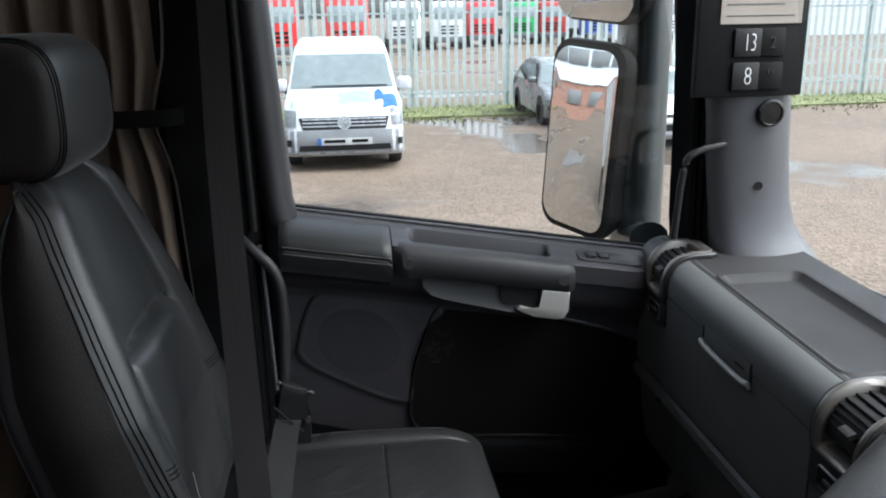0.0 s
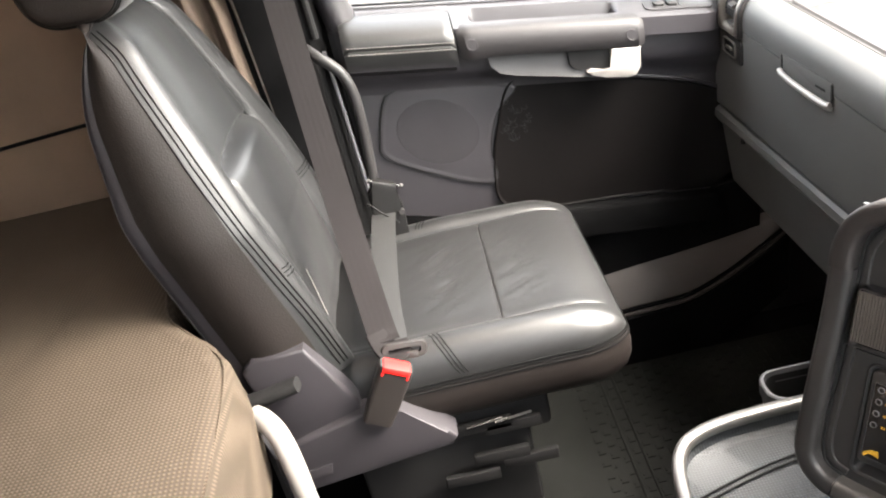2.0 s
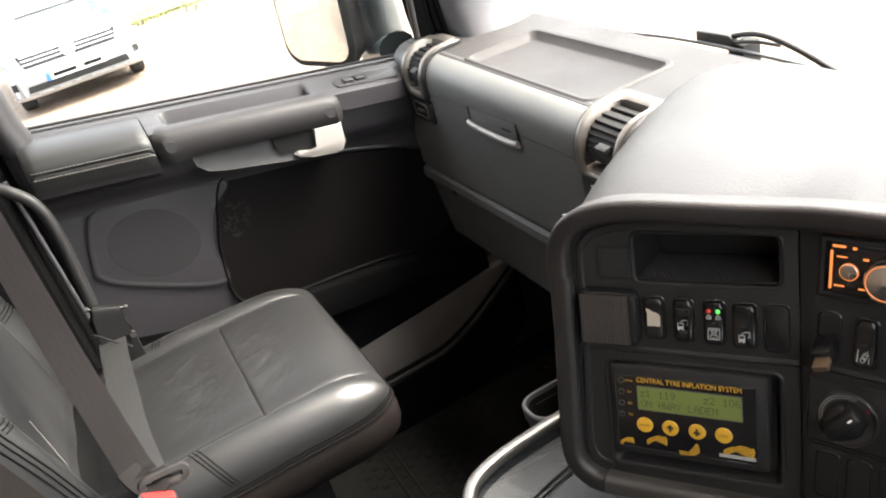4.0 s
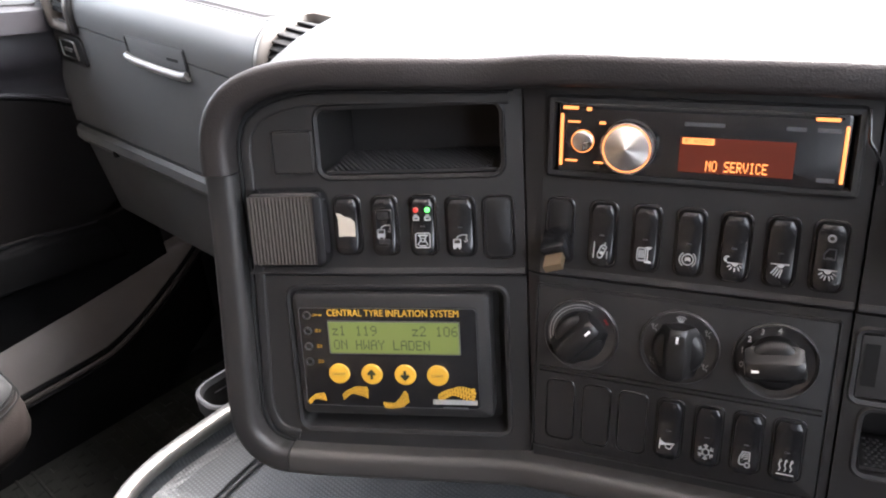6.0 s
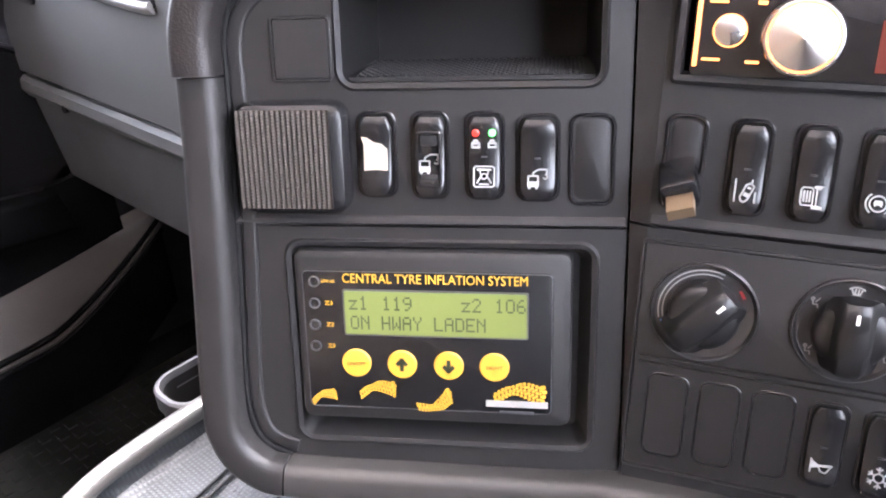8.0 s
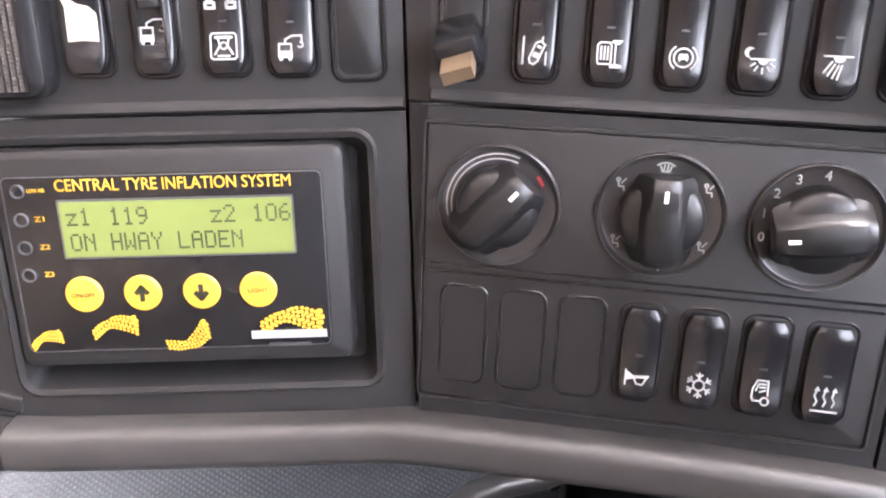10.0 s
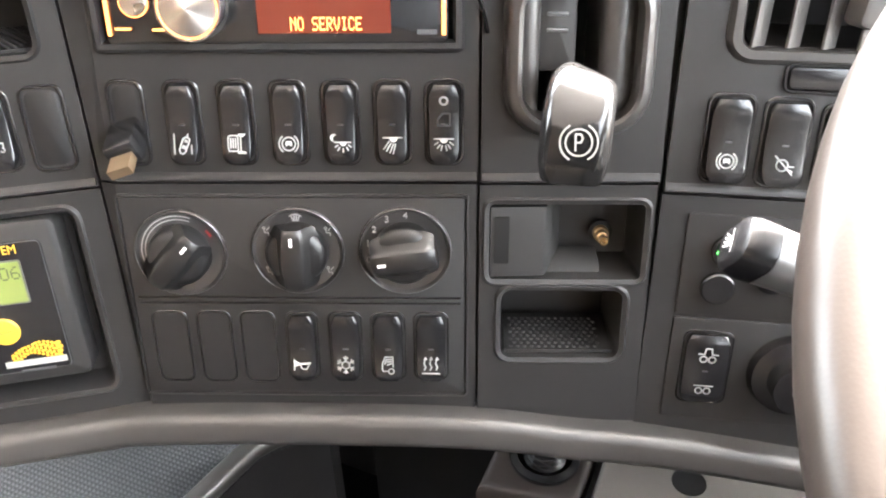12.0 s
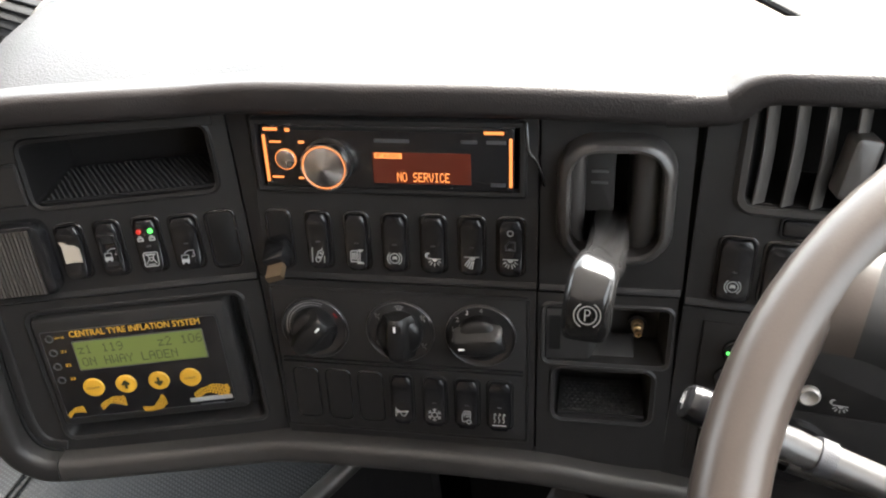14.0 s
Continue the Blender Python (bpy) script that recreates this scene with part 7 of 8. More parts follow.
# ---- steering wheel and stalks ----
WM = Matrix(((1, 0, 0, 0.2046), (0, math.sin(1.0393), -math.cos(1.0393), 0.4109), (0, math.cos(1.0393), math.sin(1.0393), 0.8884), (0, 0, 0, 1)))
wheel = thing("steering_wheel", "grey leather steering wheel with broad spokes", "steering wheel", m=WM)
RIMM = material("wheel_leather", (0.0150, 0.0118, 0.0098), 0.34, spec=0.34, grain=0.025, grain_scale=700, cells=True, blotch=0.15, blotch_scale=9, rough_var=0.06)
part("rim", sweep([(0.2223 * math.cos(a), 0.2223 * math.sin(a), 0) for a in np.linspace(0, 2 * math.pi, 80, endpoint=False)], circle(0.0160, 16), (0, 0, 1), closed=True), RIMM, wheel, "worn grey leather rim")
for s in (-1, 1):
    def spoke(k0, k1, s=s):
        """A stretch of the spoke, flaring where it grows out of the rim."""
        way = smooth_line([(0.050, 0.0, 0.0), (0.11, 0.030, 0.0), (0.165, 0.055, 0.0), (0.195, 0.066, 0.0), (0.216, 0.072, 0.0)], 6)
        out = []
        for k in range(k0, k1 + 1):
            p, q = way[k], k / (len(way) - 1)
            h = 0.024 + 0.020 * max(0, q - 0.55) ** 1.5 / 0.30
            up = 0.006 + 0.006 * q
            ring_ = []
            for dy, z in ((1, 0.0), (0.6, up * 0.8), (0, up), (-0.6, up * 0.8), (-1, 0.0), (-0.6, -0.012), (0.6, -0.012)):
                x, y = p.x, p.y + dy * h
                r = math.hypot(x, y)
                c = min(1.0, 0.221 / r)
                ring_.append((s * x * c, y * c, z))
            out.append(ring_)
        return loft(out)
    sp = part("spoke", spoke(17, 24), RIMM, wheel)
    part("spoke_cover", spoke(0, 17), BLACK, sp, "dark soft spoke cover")
    for k in range(3):
        part("button", rounded_plate(0.018, 0.010, 0.003, 0.006, 0.016, 0.002, cx=s * (0.095 + 0.022 * k), cy=0.022 + 0.010 * k), GLOSS, wheel)
part("hub", lathe([(0.085, -0.04), (0.085, -0.005), (0.075, 0.012), (0.0, 0.020)], 40), DASH, wheel)
part("column", lathe([(0.055, -0.30), (0.055, -0.03), (0.05, -0.02)], 24), DASH, wheel)


STALK = material("stalk_grey", (0.05, 0.048, 0.046), 0.32, blotch=0.1)


def stalk(p, d, length, name, label):
    """A switch stalk: dark end cap with a symbol, thick barrel, pale collar and a slimmer arm."""
    st = thing(name, label, "stalk")
    p, d = Vector(p), Vector(d).normalized()
    up = Vector((0, -0.5, 0.85))
    def run(a, b, w, h, k0=1.0, k1=1.0, n=6):
        return sweep([p + d * (a + (b - a) * i / n) for i in range(n + 1)], rrect(w, h, min(w, h) * 0.42, 4), up, scale=lambda t: k0 + (k1 - k0) * t)
    part("end_cap", sweep([p + d * k for k in (0.0, 0.0015, 0.005, 0.012)], rrect(0.018, 0.025, 0.007, 4), up, scale=lambda t: 0.70 + 0.30 * min(1, t * 2.2)), GLOSS, st)
    part("barrel", run(0.0125, 0.052, 0.018, 0.024, 1.0, 0.88), STALK, st)
    part("arm", run(0.052, 0.068, 0.0165, 0.021, 1.0, 0.9), STALK, st)
    part("collar", run(0.066, 0.074, 0.0185, 0.022), GREY, st, "pale collar")
    part("arm", run(0.074, length, 0.016, 0.0195), STALK, st)
    z = -d
    x = up.cross(z).normalized()
    y = z.cross(x)
    m = Matrix(((x.x, y.x, z.x, p.x), (x.y, y.y, z.y, p.y), (x.z, y.z, z.z, p.z), (0, 0, 0, 1)))
    part("icon", strokes(ICONS["lamp_down"], 0.0007, 0.009, m @ shift(0, 0, 0.0006), 0), ICON, st, "white printed symbol")
    top = d.cross(up).normalized().cross(d)
    if top.z < 0:
        top = -top
    c = p + d * 0.036 + top * 0.0145
    sx = d.cross(top)
    m2 = Matrix(((d.x, sx.x, top.x, c.x), (d.y, sx.y, top.y, c.y), (d.z, sx.z, top.z, c.z), (0, 0, 0, 1)))
    part("icon", strokes([[(0.1, 0.5), (0.5, 0.9), (0.5, 0.7), (0.9, 0.7), (0.9, 0.3), (0.5, 0.3), (0.5, 0.1), (0.1, 0.5)]], 0.0008, 0.009, m2, 0), ICON, st)
    return st


stalk((-0.050, 0.438, 0.849), (0.091, 0.018, -0.029), 0.25, "indicator_stalk", "glossy black indicator stalk behind the steering wheel")
stalk((-0.010, 0.500, 0.760), (0.10, 0.010, -0.012), 0.20, "wiper_stalk", "glossy black wiper stalk below the indicator stalk")

# ---- wipers outside the windscreen ----
for dx in (0.0, 0.74):
    wp = thing("wiper", "black windscreen wiper lying along the glass", "wiper", "windscreen wipers")
    bl = part("blade", tube([(-1.48 + dx, 1.06, 0.766), (-1.17 + dx, 1.06, 0.764), (-0.86 + dx, 1.06, 0.756), (-0.78 + dx, 1.06, 0.752)], 0.0055, 8), BLACK, wp)
    part("spine", tube([(-1.45 + dx, 1.064, 0.771), (-1.25 + dx, 1.066, 0.778), (-1.10 + dx, 1.066, 0.776), (-0.86 + dx, 1.064, 0.764)], 0.0035, 8), GREY, bl, "grey metal spine")
    bm = bmesh.new()
    prism(bm, [(-1.160 + dx, 0.777), (-1.070 + dx, 0.775), (-1.060 + dx, 0.787), (-1.075 + dx, 0.797), (-1.158 + dx, 0.798)], -1.094, -1.070, 0.004, 2)
    part("pivot_cover", moved(bm, Matrix(((1, 0, 0, 0), (0, 0, -1, 0), (0, 1, 0, 0), (0, 0, 0, 1)))), TRIM, wp, "dark grey pivot cover")
    part("arm", tube([(-1.075 + dx, 1.08, 0.792), (-1.03 + dx, 1.075, 0.803), (-0.992 + dx, 1.07, 0.806), (-0.95 + dx, 1.068, 0.800), (-0.90 + dx, 1.066, 0.786), (-0.84 + dx, 1.064, 0.764)], 0.0050, 8), BLACK, wp)
    part("spring_rod", tube([(-1.07 + dx, 1.075, 0.783), (-1.01 + dx, 1.072, 0.792), (-0.955 + dx, 1.070, 0.792)], 0.0035, 8), TRIM, wp)
    bm = bmesh.new()
    box(bm, -1.085 + dx, -1.045 + dx, 1.075, 1.12, 0.690, 0.780, 0.006)
    part("pivot", bm, BLACK, wp)
cowl = bmesh.new()
box(cowl, -1.62, 0.58, 1.015, 1.22, 0.45, 0.70, 0.03)
solid("scuttle", cowl, BLACK, "black scuttle panel below the windscreen", "scuttle panel")

# ---- outside ----
def gravel():
    """Wet gravel: stones of several tones, mud, and shallow puddles that shine."""
    m = bpy.data.materials.new("wet_gravel")
    m.use_nodes = True
    nt, nd = m.node_tree, m.node_tree.nodes
    b = nd["Principled BSDF"]
    b.inputs["Specular IOR Level"].default_value = 0.16
    tc = nd.new("ShaderNodeTexCoord")
    def noise_at(scale, detail):
        n = nd.new("ShaderNodeTexNoise")
        n.inputs["Scale"].default_value, n.inputs["Detail"].default_value = scale, detail
        nt.links.new(tc.outputs["Object"], n.inputs["Vector"])
        return n
    def mixed(a, c, f, kind="MIX", fac=None):
        x = nd.new("ShaderNodeMix")
        x.data_type, x.blend_type = "RGBA", kind
        for k, v in ((6, a), (7, c)):
            if isinstance(v, tuple):
                x.inputs[k].default_value = (*v, 1)
            else:
                nt.links.new(v, x.inputs[k])
        if fac is not None:
            x.inputs[0].default_value = fac
        else:
            nt.links.new(f, x.inputs[0])
        return x.outputs[2]
    def ranged(src, lo, hi, a=0.0, c=1.0):
        r = nd.new("ShaderNodeMapRange")
        for k, v in ((1, lo), (2, hi), (3, a), (4, c)):
            r.inputs[k].default_value = v
        nt.links.new(src, r.inputs[0])
        return r.outputs[0]
    stones = nd.new("ShaderNodeTexVoronoi")
    stones.inputs["Scale"].default_value = 34.0
    nt.links.new(tc.outputs["Object"], stones.inputs["Vector"])
    mud, tone, puddle = noise_at(0.5, 6), noise_at(3.5, 8), noise_at(0.22, 3)
    col = mixed((0.086, 0.059, 0.041), (0.046, 0.032, 0.022), ranged(mud.outputs[0], 0.35, 0.65))
    col = mixed(col, (0.125, 0.096, 0.075), ranged(tone.outputs[0], 0.52, 0.72, 0.0, 0.7))
    bw = nd.new("ShaderNodeRGBToBW")
    nt.links.new(stones.outputs["Color"], bw.inputs[0])
    col = mixed(col, mixed((0.042, 0.033, 0.026), (0.27, 0.215, 0.17), bw.outputs[0]), None, "MIX", 0.40)
    wet = ranged(puddle.outputs[0], 0.585, 0.63)
    nt.links.new(mixed(col, (0.060, 0.046, 0.036), wet), b.inputs["Base Color"])
    rg = nd.new("ShaderNodeMix")
    rg.inputs[2].default_value, rg.inputs[3].default_value = 0.70, 0.16
    nt.links.new(wet, rg.inputs[0])
    nt.links.new(rg.outputs[0], b.inputs["Roughness"])
    bump = nd.new("ShaderNodeBump")
    bump.inputs["Distance"].default_value = 0.012
    nt.links.new(ranged(wet, 0.0, 1.0, 0.8, 0.0), bump.inputs["Strength"])
    nt.links.new(stones.outputs["Distance"], bump.inputs["Height"])
    nt.links.new(bump.outputs[0], b.inputs["Normal"])
    return m


GRAVEL = gravel()
GRASS = material("grass_green", (0.085, 0.095, 0.030), 0.9, grain=0.8, grain_scale=30, blotch=0.4, blotch_scale=2)
GALV = material("galvanised_steel", (0.33, 0.37, 0.36), 0.5, metal=0.15, blotch=0.12)
CARW = material("white_car_paint", (0.38, 0.39, 0.405), 0.25, coat=0.4, blotch=0.03)
CARS = material("silver_car_paint", (0.42, 0.43, 0.45), 0.28, metal=0.4, coat=0.4, blotch=0.03)
CARD = material("dark_car_paint", (0.09, 0.095, 0.10), 0.28, coat=0.4, blotch=0.03)
BLUE = material("blue_graphic", (0.04, 0.16, 0.5), 0.35)
# reflected sky is put into the pale grey base of the car glass
CARGLASS = material("sky_toned_car_glass", (0.22, 0.26, 0.27), 0.06, blotch=0.1)
TYRE = material("tyre_rubber", (0.015, 0.015, 0.015), 0.8)

gr = bmesh.new()
NG = 60
gv = [[gr.verts.new((-120 + 240 * (i / NG), -120 + 240 * (j / NG), GROUND + 0.03 * noise.noise((i * 0.7, j * 0.7, 0)))) for j in range(NG + 1)] for i in range(NG + 1)]
for i in range(NG):
    for j in range(NG):
        gr.faces.new((gv[i][j], gv[i + 1][j], gv[i + 1][j + 1], gv[i][j + 1]))
ring_o = [gr.verts.new((2500 * sx, 2500 * sy, GROUND)) for sx, sy in ((-1, -1), (1, -1), (1, 1), (-1, 1))]
ring_i = [gv[0][0], gv[NG][0], gv[NG][NG], gv[0][NG]]
edges = [[gv[i][0] for i in range(NG + 1)], [gv[NG][j] for j in range(NG + 1)], [gv[i][NG] for i in range(NG, -1, -1)], [gv[0][j] for j in range(NG, -1, -1)]]
for k in range(4):
    gr.faces.new([ring_o[(k + 1) % 4], ring_o[k], *edges[k]])
structure("ground", gr, GRAVEL, "wet brown gravel yard with puddles", True)

# grass strip below the fence
rnd = random.Random(5)
gb = bmesh.new()
for k in range(9000):
    x, y = rnd.gauss(-21.7, 0.8), rnd.uniform(-9, 26)
    h = rnd.uniform(0.03, 0.12) * (1.6 if abs(x + 23.1) < 0.5 else 1)
    a = rnd.uniform(0, math.pi)
    w = 0.03
    p = [gb.verts.new((x - w * math.cos(a), y - w * math.sin(a), GROUND)), gb.verts.new((x + w * math.cos(a), y + w * math.sin(a), GROUND)), gb.verts.new((x + rnd.uniform(-0.1, 0.1), y + rnd.uniform(-0.1, 0.1), GROUND + h))]
    gb.faces.new(p)
tagged(part("grass", gb, GRASS, None, "", False), "ragged green grass strip below the fence", "grass", kind="stuff")
bank = bmesh.new()
box(bank, -23.6, -20.8, -40, 60, GROUND - 0.05, GROUND + 0.05)
structure("verge", bank, GRASS, "grass verge along the fence")

# palisade fence
fence = thing("palisade_fence", "galvanised steel palisade fence with pointed pales", "fence", kind="structure")
pale = bmesh.new()
prism(pale, [(-0.047, 0), (-0.018, 0.0), (0.018, 0.0), (0.047, 0), (0.047, 3.05), (0.0, 3.2), (-0.047, 3.05)], -0.006, 0.006)
moved(pale, Matrix(((0, 0, 1, 0), (1, 0, 0, 0), (0, 1, 0, 0), (0, 0, 0, 1))))
me = bpy.data.meshes.new("pale")
pale.to_mesh(me)
pale.free()
me.materials.append(GALV)
for k in range(130):
    y = -9 + 0.228 * k
    o = new("pale", me)
    o.parent = fence
    o.location = (-23.1 + 0.01 * math.sin(k * 2.1), y, GROUND + 0.02 * math.sin(k))
for z in (0.40, 2.6):
    bm = bmesh.new()
    box(bm, -23.20, -23.14, -9, 20.5, GROUND + z, GROUND + z + 0.05)
    part("fence_rail", bm, GALV, fence)
for k in range(11):
    bm = bmesh.new()
    box(bm, -23.27, -23.20, -9 + 2.75 * k, -8.9 + 2.75 * k, GROUND, GROUND + 3.1)
    part("fence_post", bm, GALV, fence)


def wheel_on(parent, x, y, r=0.32, w=0.2, axis="x"):
    m = shift(x, y, GROUND + r) @ (pose(0, 0, 0, 0, 90, 0) if axis == "y" else pose(0, 0, 0, 90, 0, 0))
    wh = part("wheel", lathe([(r * 0.6, -w / 2), (r * 0.95, -w / 2), (r, -w / 2 + 0.03), (r, w / 2 - 0.03), (r * 0.95, w / 2), (r * 0.6, w / 2)], 24, m=m), TYRE, parent)
    part("rim", lathe([(0.02, w * 0.3), (r * 0.55, w * 0.45), (r * 0.62, w * 0.5)], 20, m=m), CARS, wh)


def skin_car(c, m, prof, half, nose, tail, tuck, paint, belt=0.95):
    """A rounded car body over a side outline; returns a function that lays panels on its skin."""
    line = smooth_line([(b, 0, h) for b, h in prof], 6)
    n = len(prof) - 1
    def at(t, k, off=0.0):
        def base(t, k):
            i = min(int(k * 6), len(line) - 2)
            p = line[i].lerp(line[i + 1], k * 6 - i)
            a = abs(t)
            b = p.x + nose * a ** 3.2 * max(0, 1 - p.x / 1.3) - tail * a ** 4 * max(0, (p.x - 3.2) / 1.0)
            y = half * math.sin(0.5 * math.pi * t) ** 1 if a < 1e-9 else math.copysign(half * (1 - (1 - a) ** 2.2) ** 0.8, t)
            y -= math.copysign(tuck * max(0, p.z - belt) * min(1, a * 1.3), t)
            h = p.z - 0.06 * a ** 5 * (p.z > belt + 0.3)
            return Vector((b, y, h))
        p = base(t, k)
        if off:
            du = base(min(t + 0.01, 1), k) - base(max(t - 0.01, -1), k)
            dv = base(t, min(k + 0.02, n)) - base(t, max(k - 0.02, 0))
            nn = du.cross(dv)
            if nn.length > 1e-9:
                p = p - nn.normalized() * off
        return m @ p
    ts = [-1, -0.97, -0.9, -0.8, -0.66, -0.5, -0.33, -0.16, 0, 0.16, 0.33, 0.5, 0.66, 0.8, 0.9, 0.97, 1]
    part("body", loft([[at(t, k / 3) for k in range(3 * n + 1)] for t in ts]), paint, c)
    def panel(name, t0, t1, k0, k1, mat, label="", off=0.008, top=1.0, bow=0.0, sub=None):
        """A thin panel on the skin between two places across and two along the outline."""
        def f(u, v):
            s = 1 + (top - 1) * v
            tc = (t0 + t1) / 2
            return at(tc + (t0 + (t1 - t0) * u - tc) * s, k0 + (k1 - k0) * v + bow * math.sin(math.pi * u), off)
        return part(name, sheet(10, 6, f, 0.012), mat, sub or c, label)
    return at, panel


def van():
    """A small white delivery van that faces the cab."""
    v = thing("delivery_van", "small white delivery van with blue graphics, parked by the fence", "van")
    vx, vy = -13.8, 0.055
    m = Matrix(((-1.1, 0, 0, vx), (0, -1.13, 0, vy), (0, 0, 1.15, GROUND), (0, 0, 0, 1)))
    prof = [(0.10, 0.22), (0.02, 0.27), (0.0, 0.36), (0.0, 0.48), (0.03, 0.60), (0.08, 0.72), (0.16, 0.84), (0.34, 0.95), (0.70, 1.05), (1.00, 1.12), (1.30, 1.38), (1.58, 1.62), (1.90, 1.76), (2.8, 1.83), (4.2, 1.80), (4.3, 1.0), (4.2, 0.28)]
    at, panel = skin_car(v, m, prof, 0.90, 0.26, 0.1, 0.17, CARW)
    # bumper panel in a darker grey than the body paint
    silver = material("grey_bumper", (0.31, 0.315, 0.325), 0.32, metal=0.2, coat=0.3, blotch=0.06)
    lamp = material("headlight_lens", (0.22, 0.24, 0.25), 0.12, spec=0.6, blotch=0.3, blotch_scale=30)
    panel("bumper", -1.0, 1.0, 0.9, 4.05, silver, "silver-grey front bumper", off=0.004)
    ws = panel("windscreen", -0.70, 0.70, 9.1, 11.1, CARGLASS, "dark tinted windscreen", top=0.94)
    panel("wiper", -0.50, 0.25, 9.14, 9.22, BLACK, off=0.025, sub=ws)
    panel("bonnet_seam", -0.62, 0.62, 6.02, 6.07, CARS, off=0.004)
    gr_ = panel("grille", -0.36, 0.36, 4.15, 5.55, TYRE, "dark slatted grille", top=1.18)
    for k in (4.45, 4.85, 5.25):
        panel("grille_bar", -0.36, 0.36, k, k + 0.16, CARS, off=0.018, top=1.03, sub=gr_)
    p = at(0, 4.85, 0.03)
    part("emblem_disc", lathe([(0.115, 0), (0.115, 0.02), (0.095, 0.02), (0.095, 0.0)], 28, m=Matrix.Translation(p) @ pose(0, 0, 0, 0, 80, 0)), CHROME, v, "round chrome emblem")
    for s in (-1, 1):
        panel("headlight", s * 0.47 if s > 0 else -0.80, 0.80 if s > 0 else -0.47, 4.5, 6.45, lamp, "clear wrap-round headlight", off=0.012, top=1.12)
        panel("fog_lamp", s * 0.58 if s > 0 else -0.74, 0.74 if s > 0 else -0.58, 2.2, 3.0, TYRE, off=0.010)
        mb = bmesh.new()
        box(mb, 1.12, 1.26, s * 1.0 - 0.12, s * 1.0 + 0.12, 1.08, 1.29, 0.05, 3)
        wm = part("wing_mirror", moved(mb, m), CARW, v)
        ab = bmesh.new()
        box(ab, 1.14, 1.22, s * 0.86 - 0.06, s * 0.86 + 0.06, 1.06, 1.12, 0.02)
        part("mirror_arm", moved(ab, m), TYRE, wm)
        wheel_on(v, vx - 0.90, vy + s * 0.89, 0.34, 0.22)
        wheel_on(v, vx - 3.85, vy + s * 0.89, 0.34, 0.22)
    panel("lower_grille", -0.44, 0.44, 1.55, 2.35, TYRE, "black lower grille", off=0.008, top=0.95)
    panel("bumper_lip", -0.86, 0.86, 1.15, 1.4, CARS, off=0.02)
    pp = panel("number_plate", -0.19, 0.19, 2.35, 3.15, WHITE, "white number plate", off=0.024)
    panel("plate_band", 0.155, 0.19, 2.35, 3.15, BLUE, off=0.030, sub=pp)
    for y0, y1 in ((-0.15, -0.03), (0.0, 0.13)):
        panel("plate_bar", y0, y1, 2.6, 2.95, BLACK, off=0.030, sub=pp)
    panel("graphic", -0.66, -0.34, 6.45, 7.9, BLUE, "blue bonnet graphic", off=0.004, top=0.86, bow=0.25)
    panel("graphic", -0.40, -0.24, 7.2, 8.7, BLUE, off=0.005, top=0.7, bow=0.3)
    panel("graphic", -0.22, 0.02, 6.9, 8.6, material("pale_blue_graphic", (0.35, 0.55, 0.75), 0.35), off=0.005, bow=0.3)
    panel("graphic", 0.52, 0.60, 6.7, 7.5, material("green_graphic", (0.25, 0.6, 0.55), 0.35), off=0.004)
    return v


van()


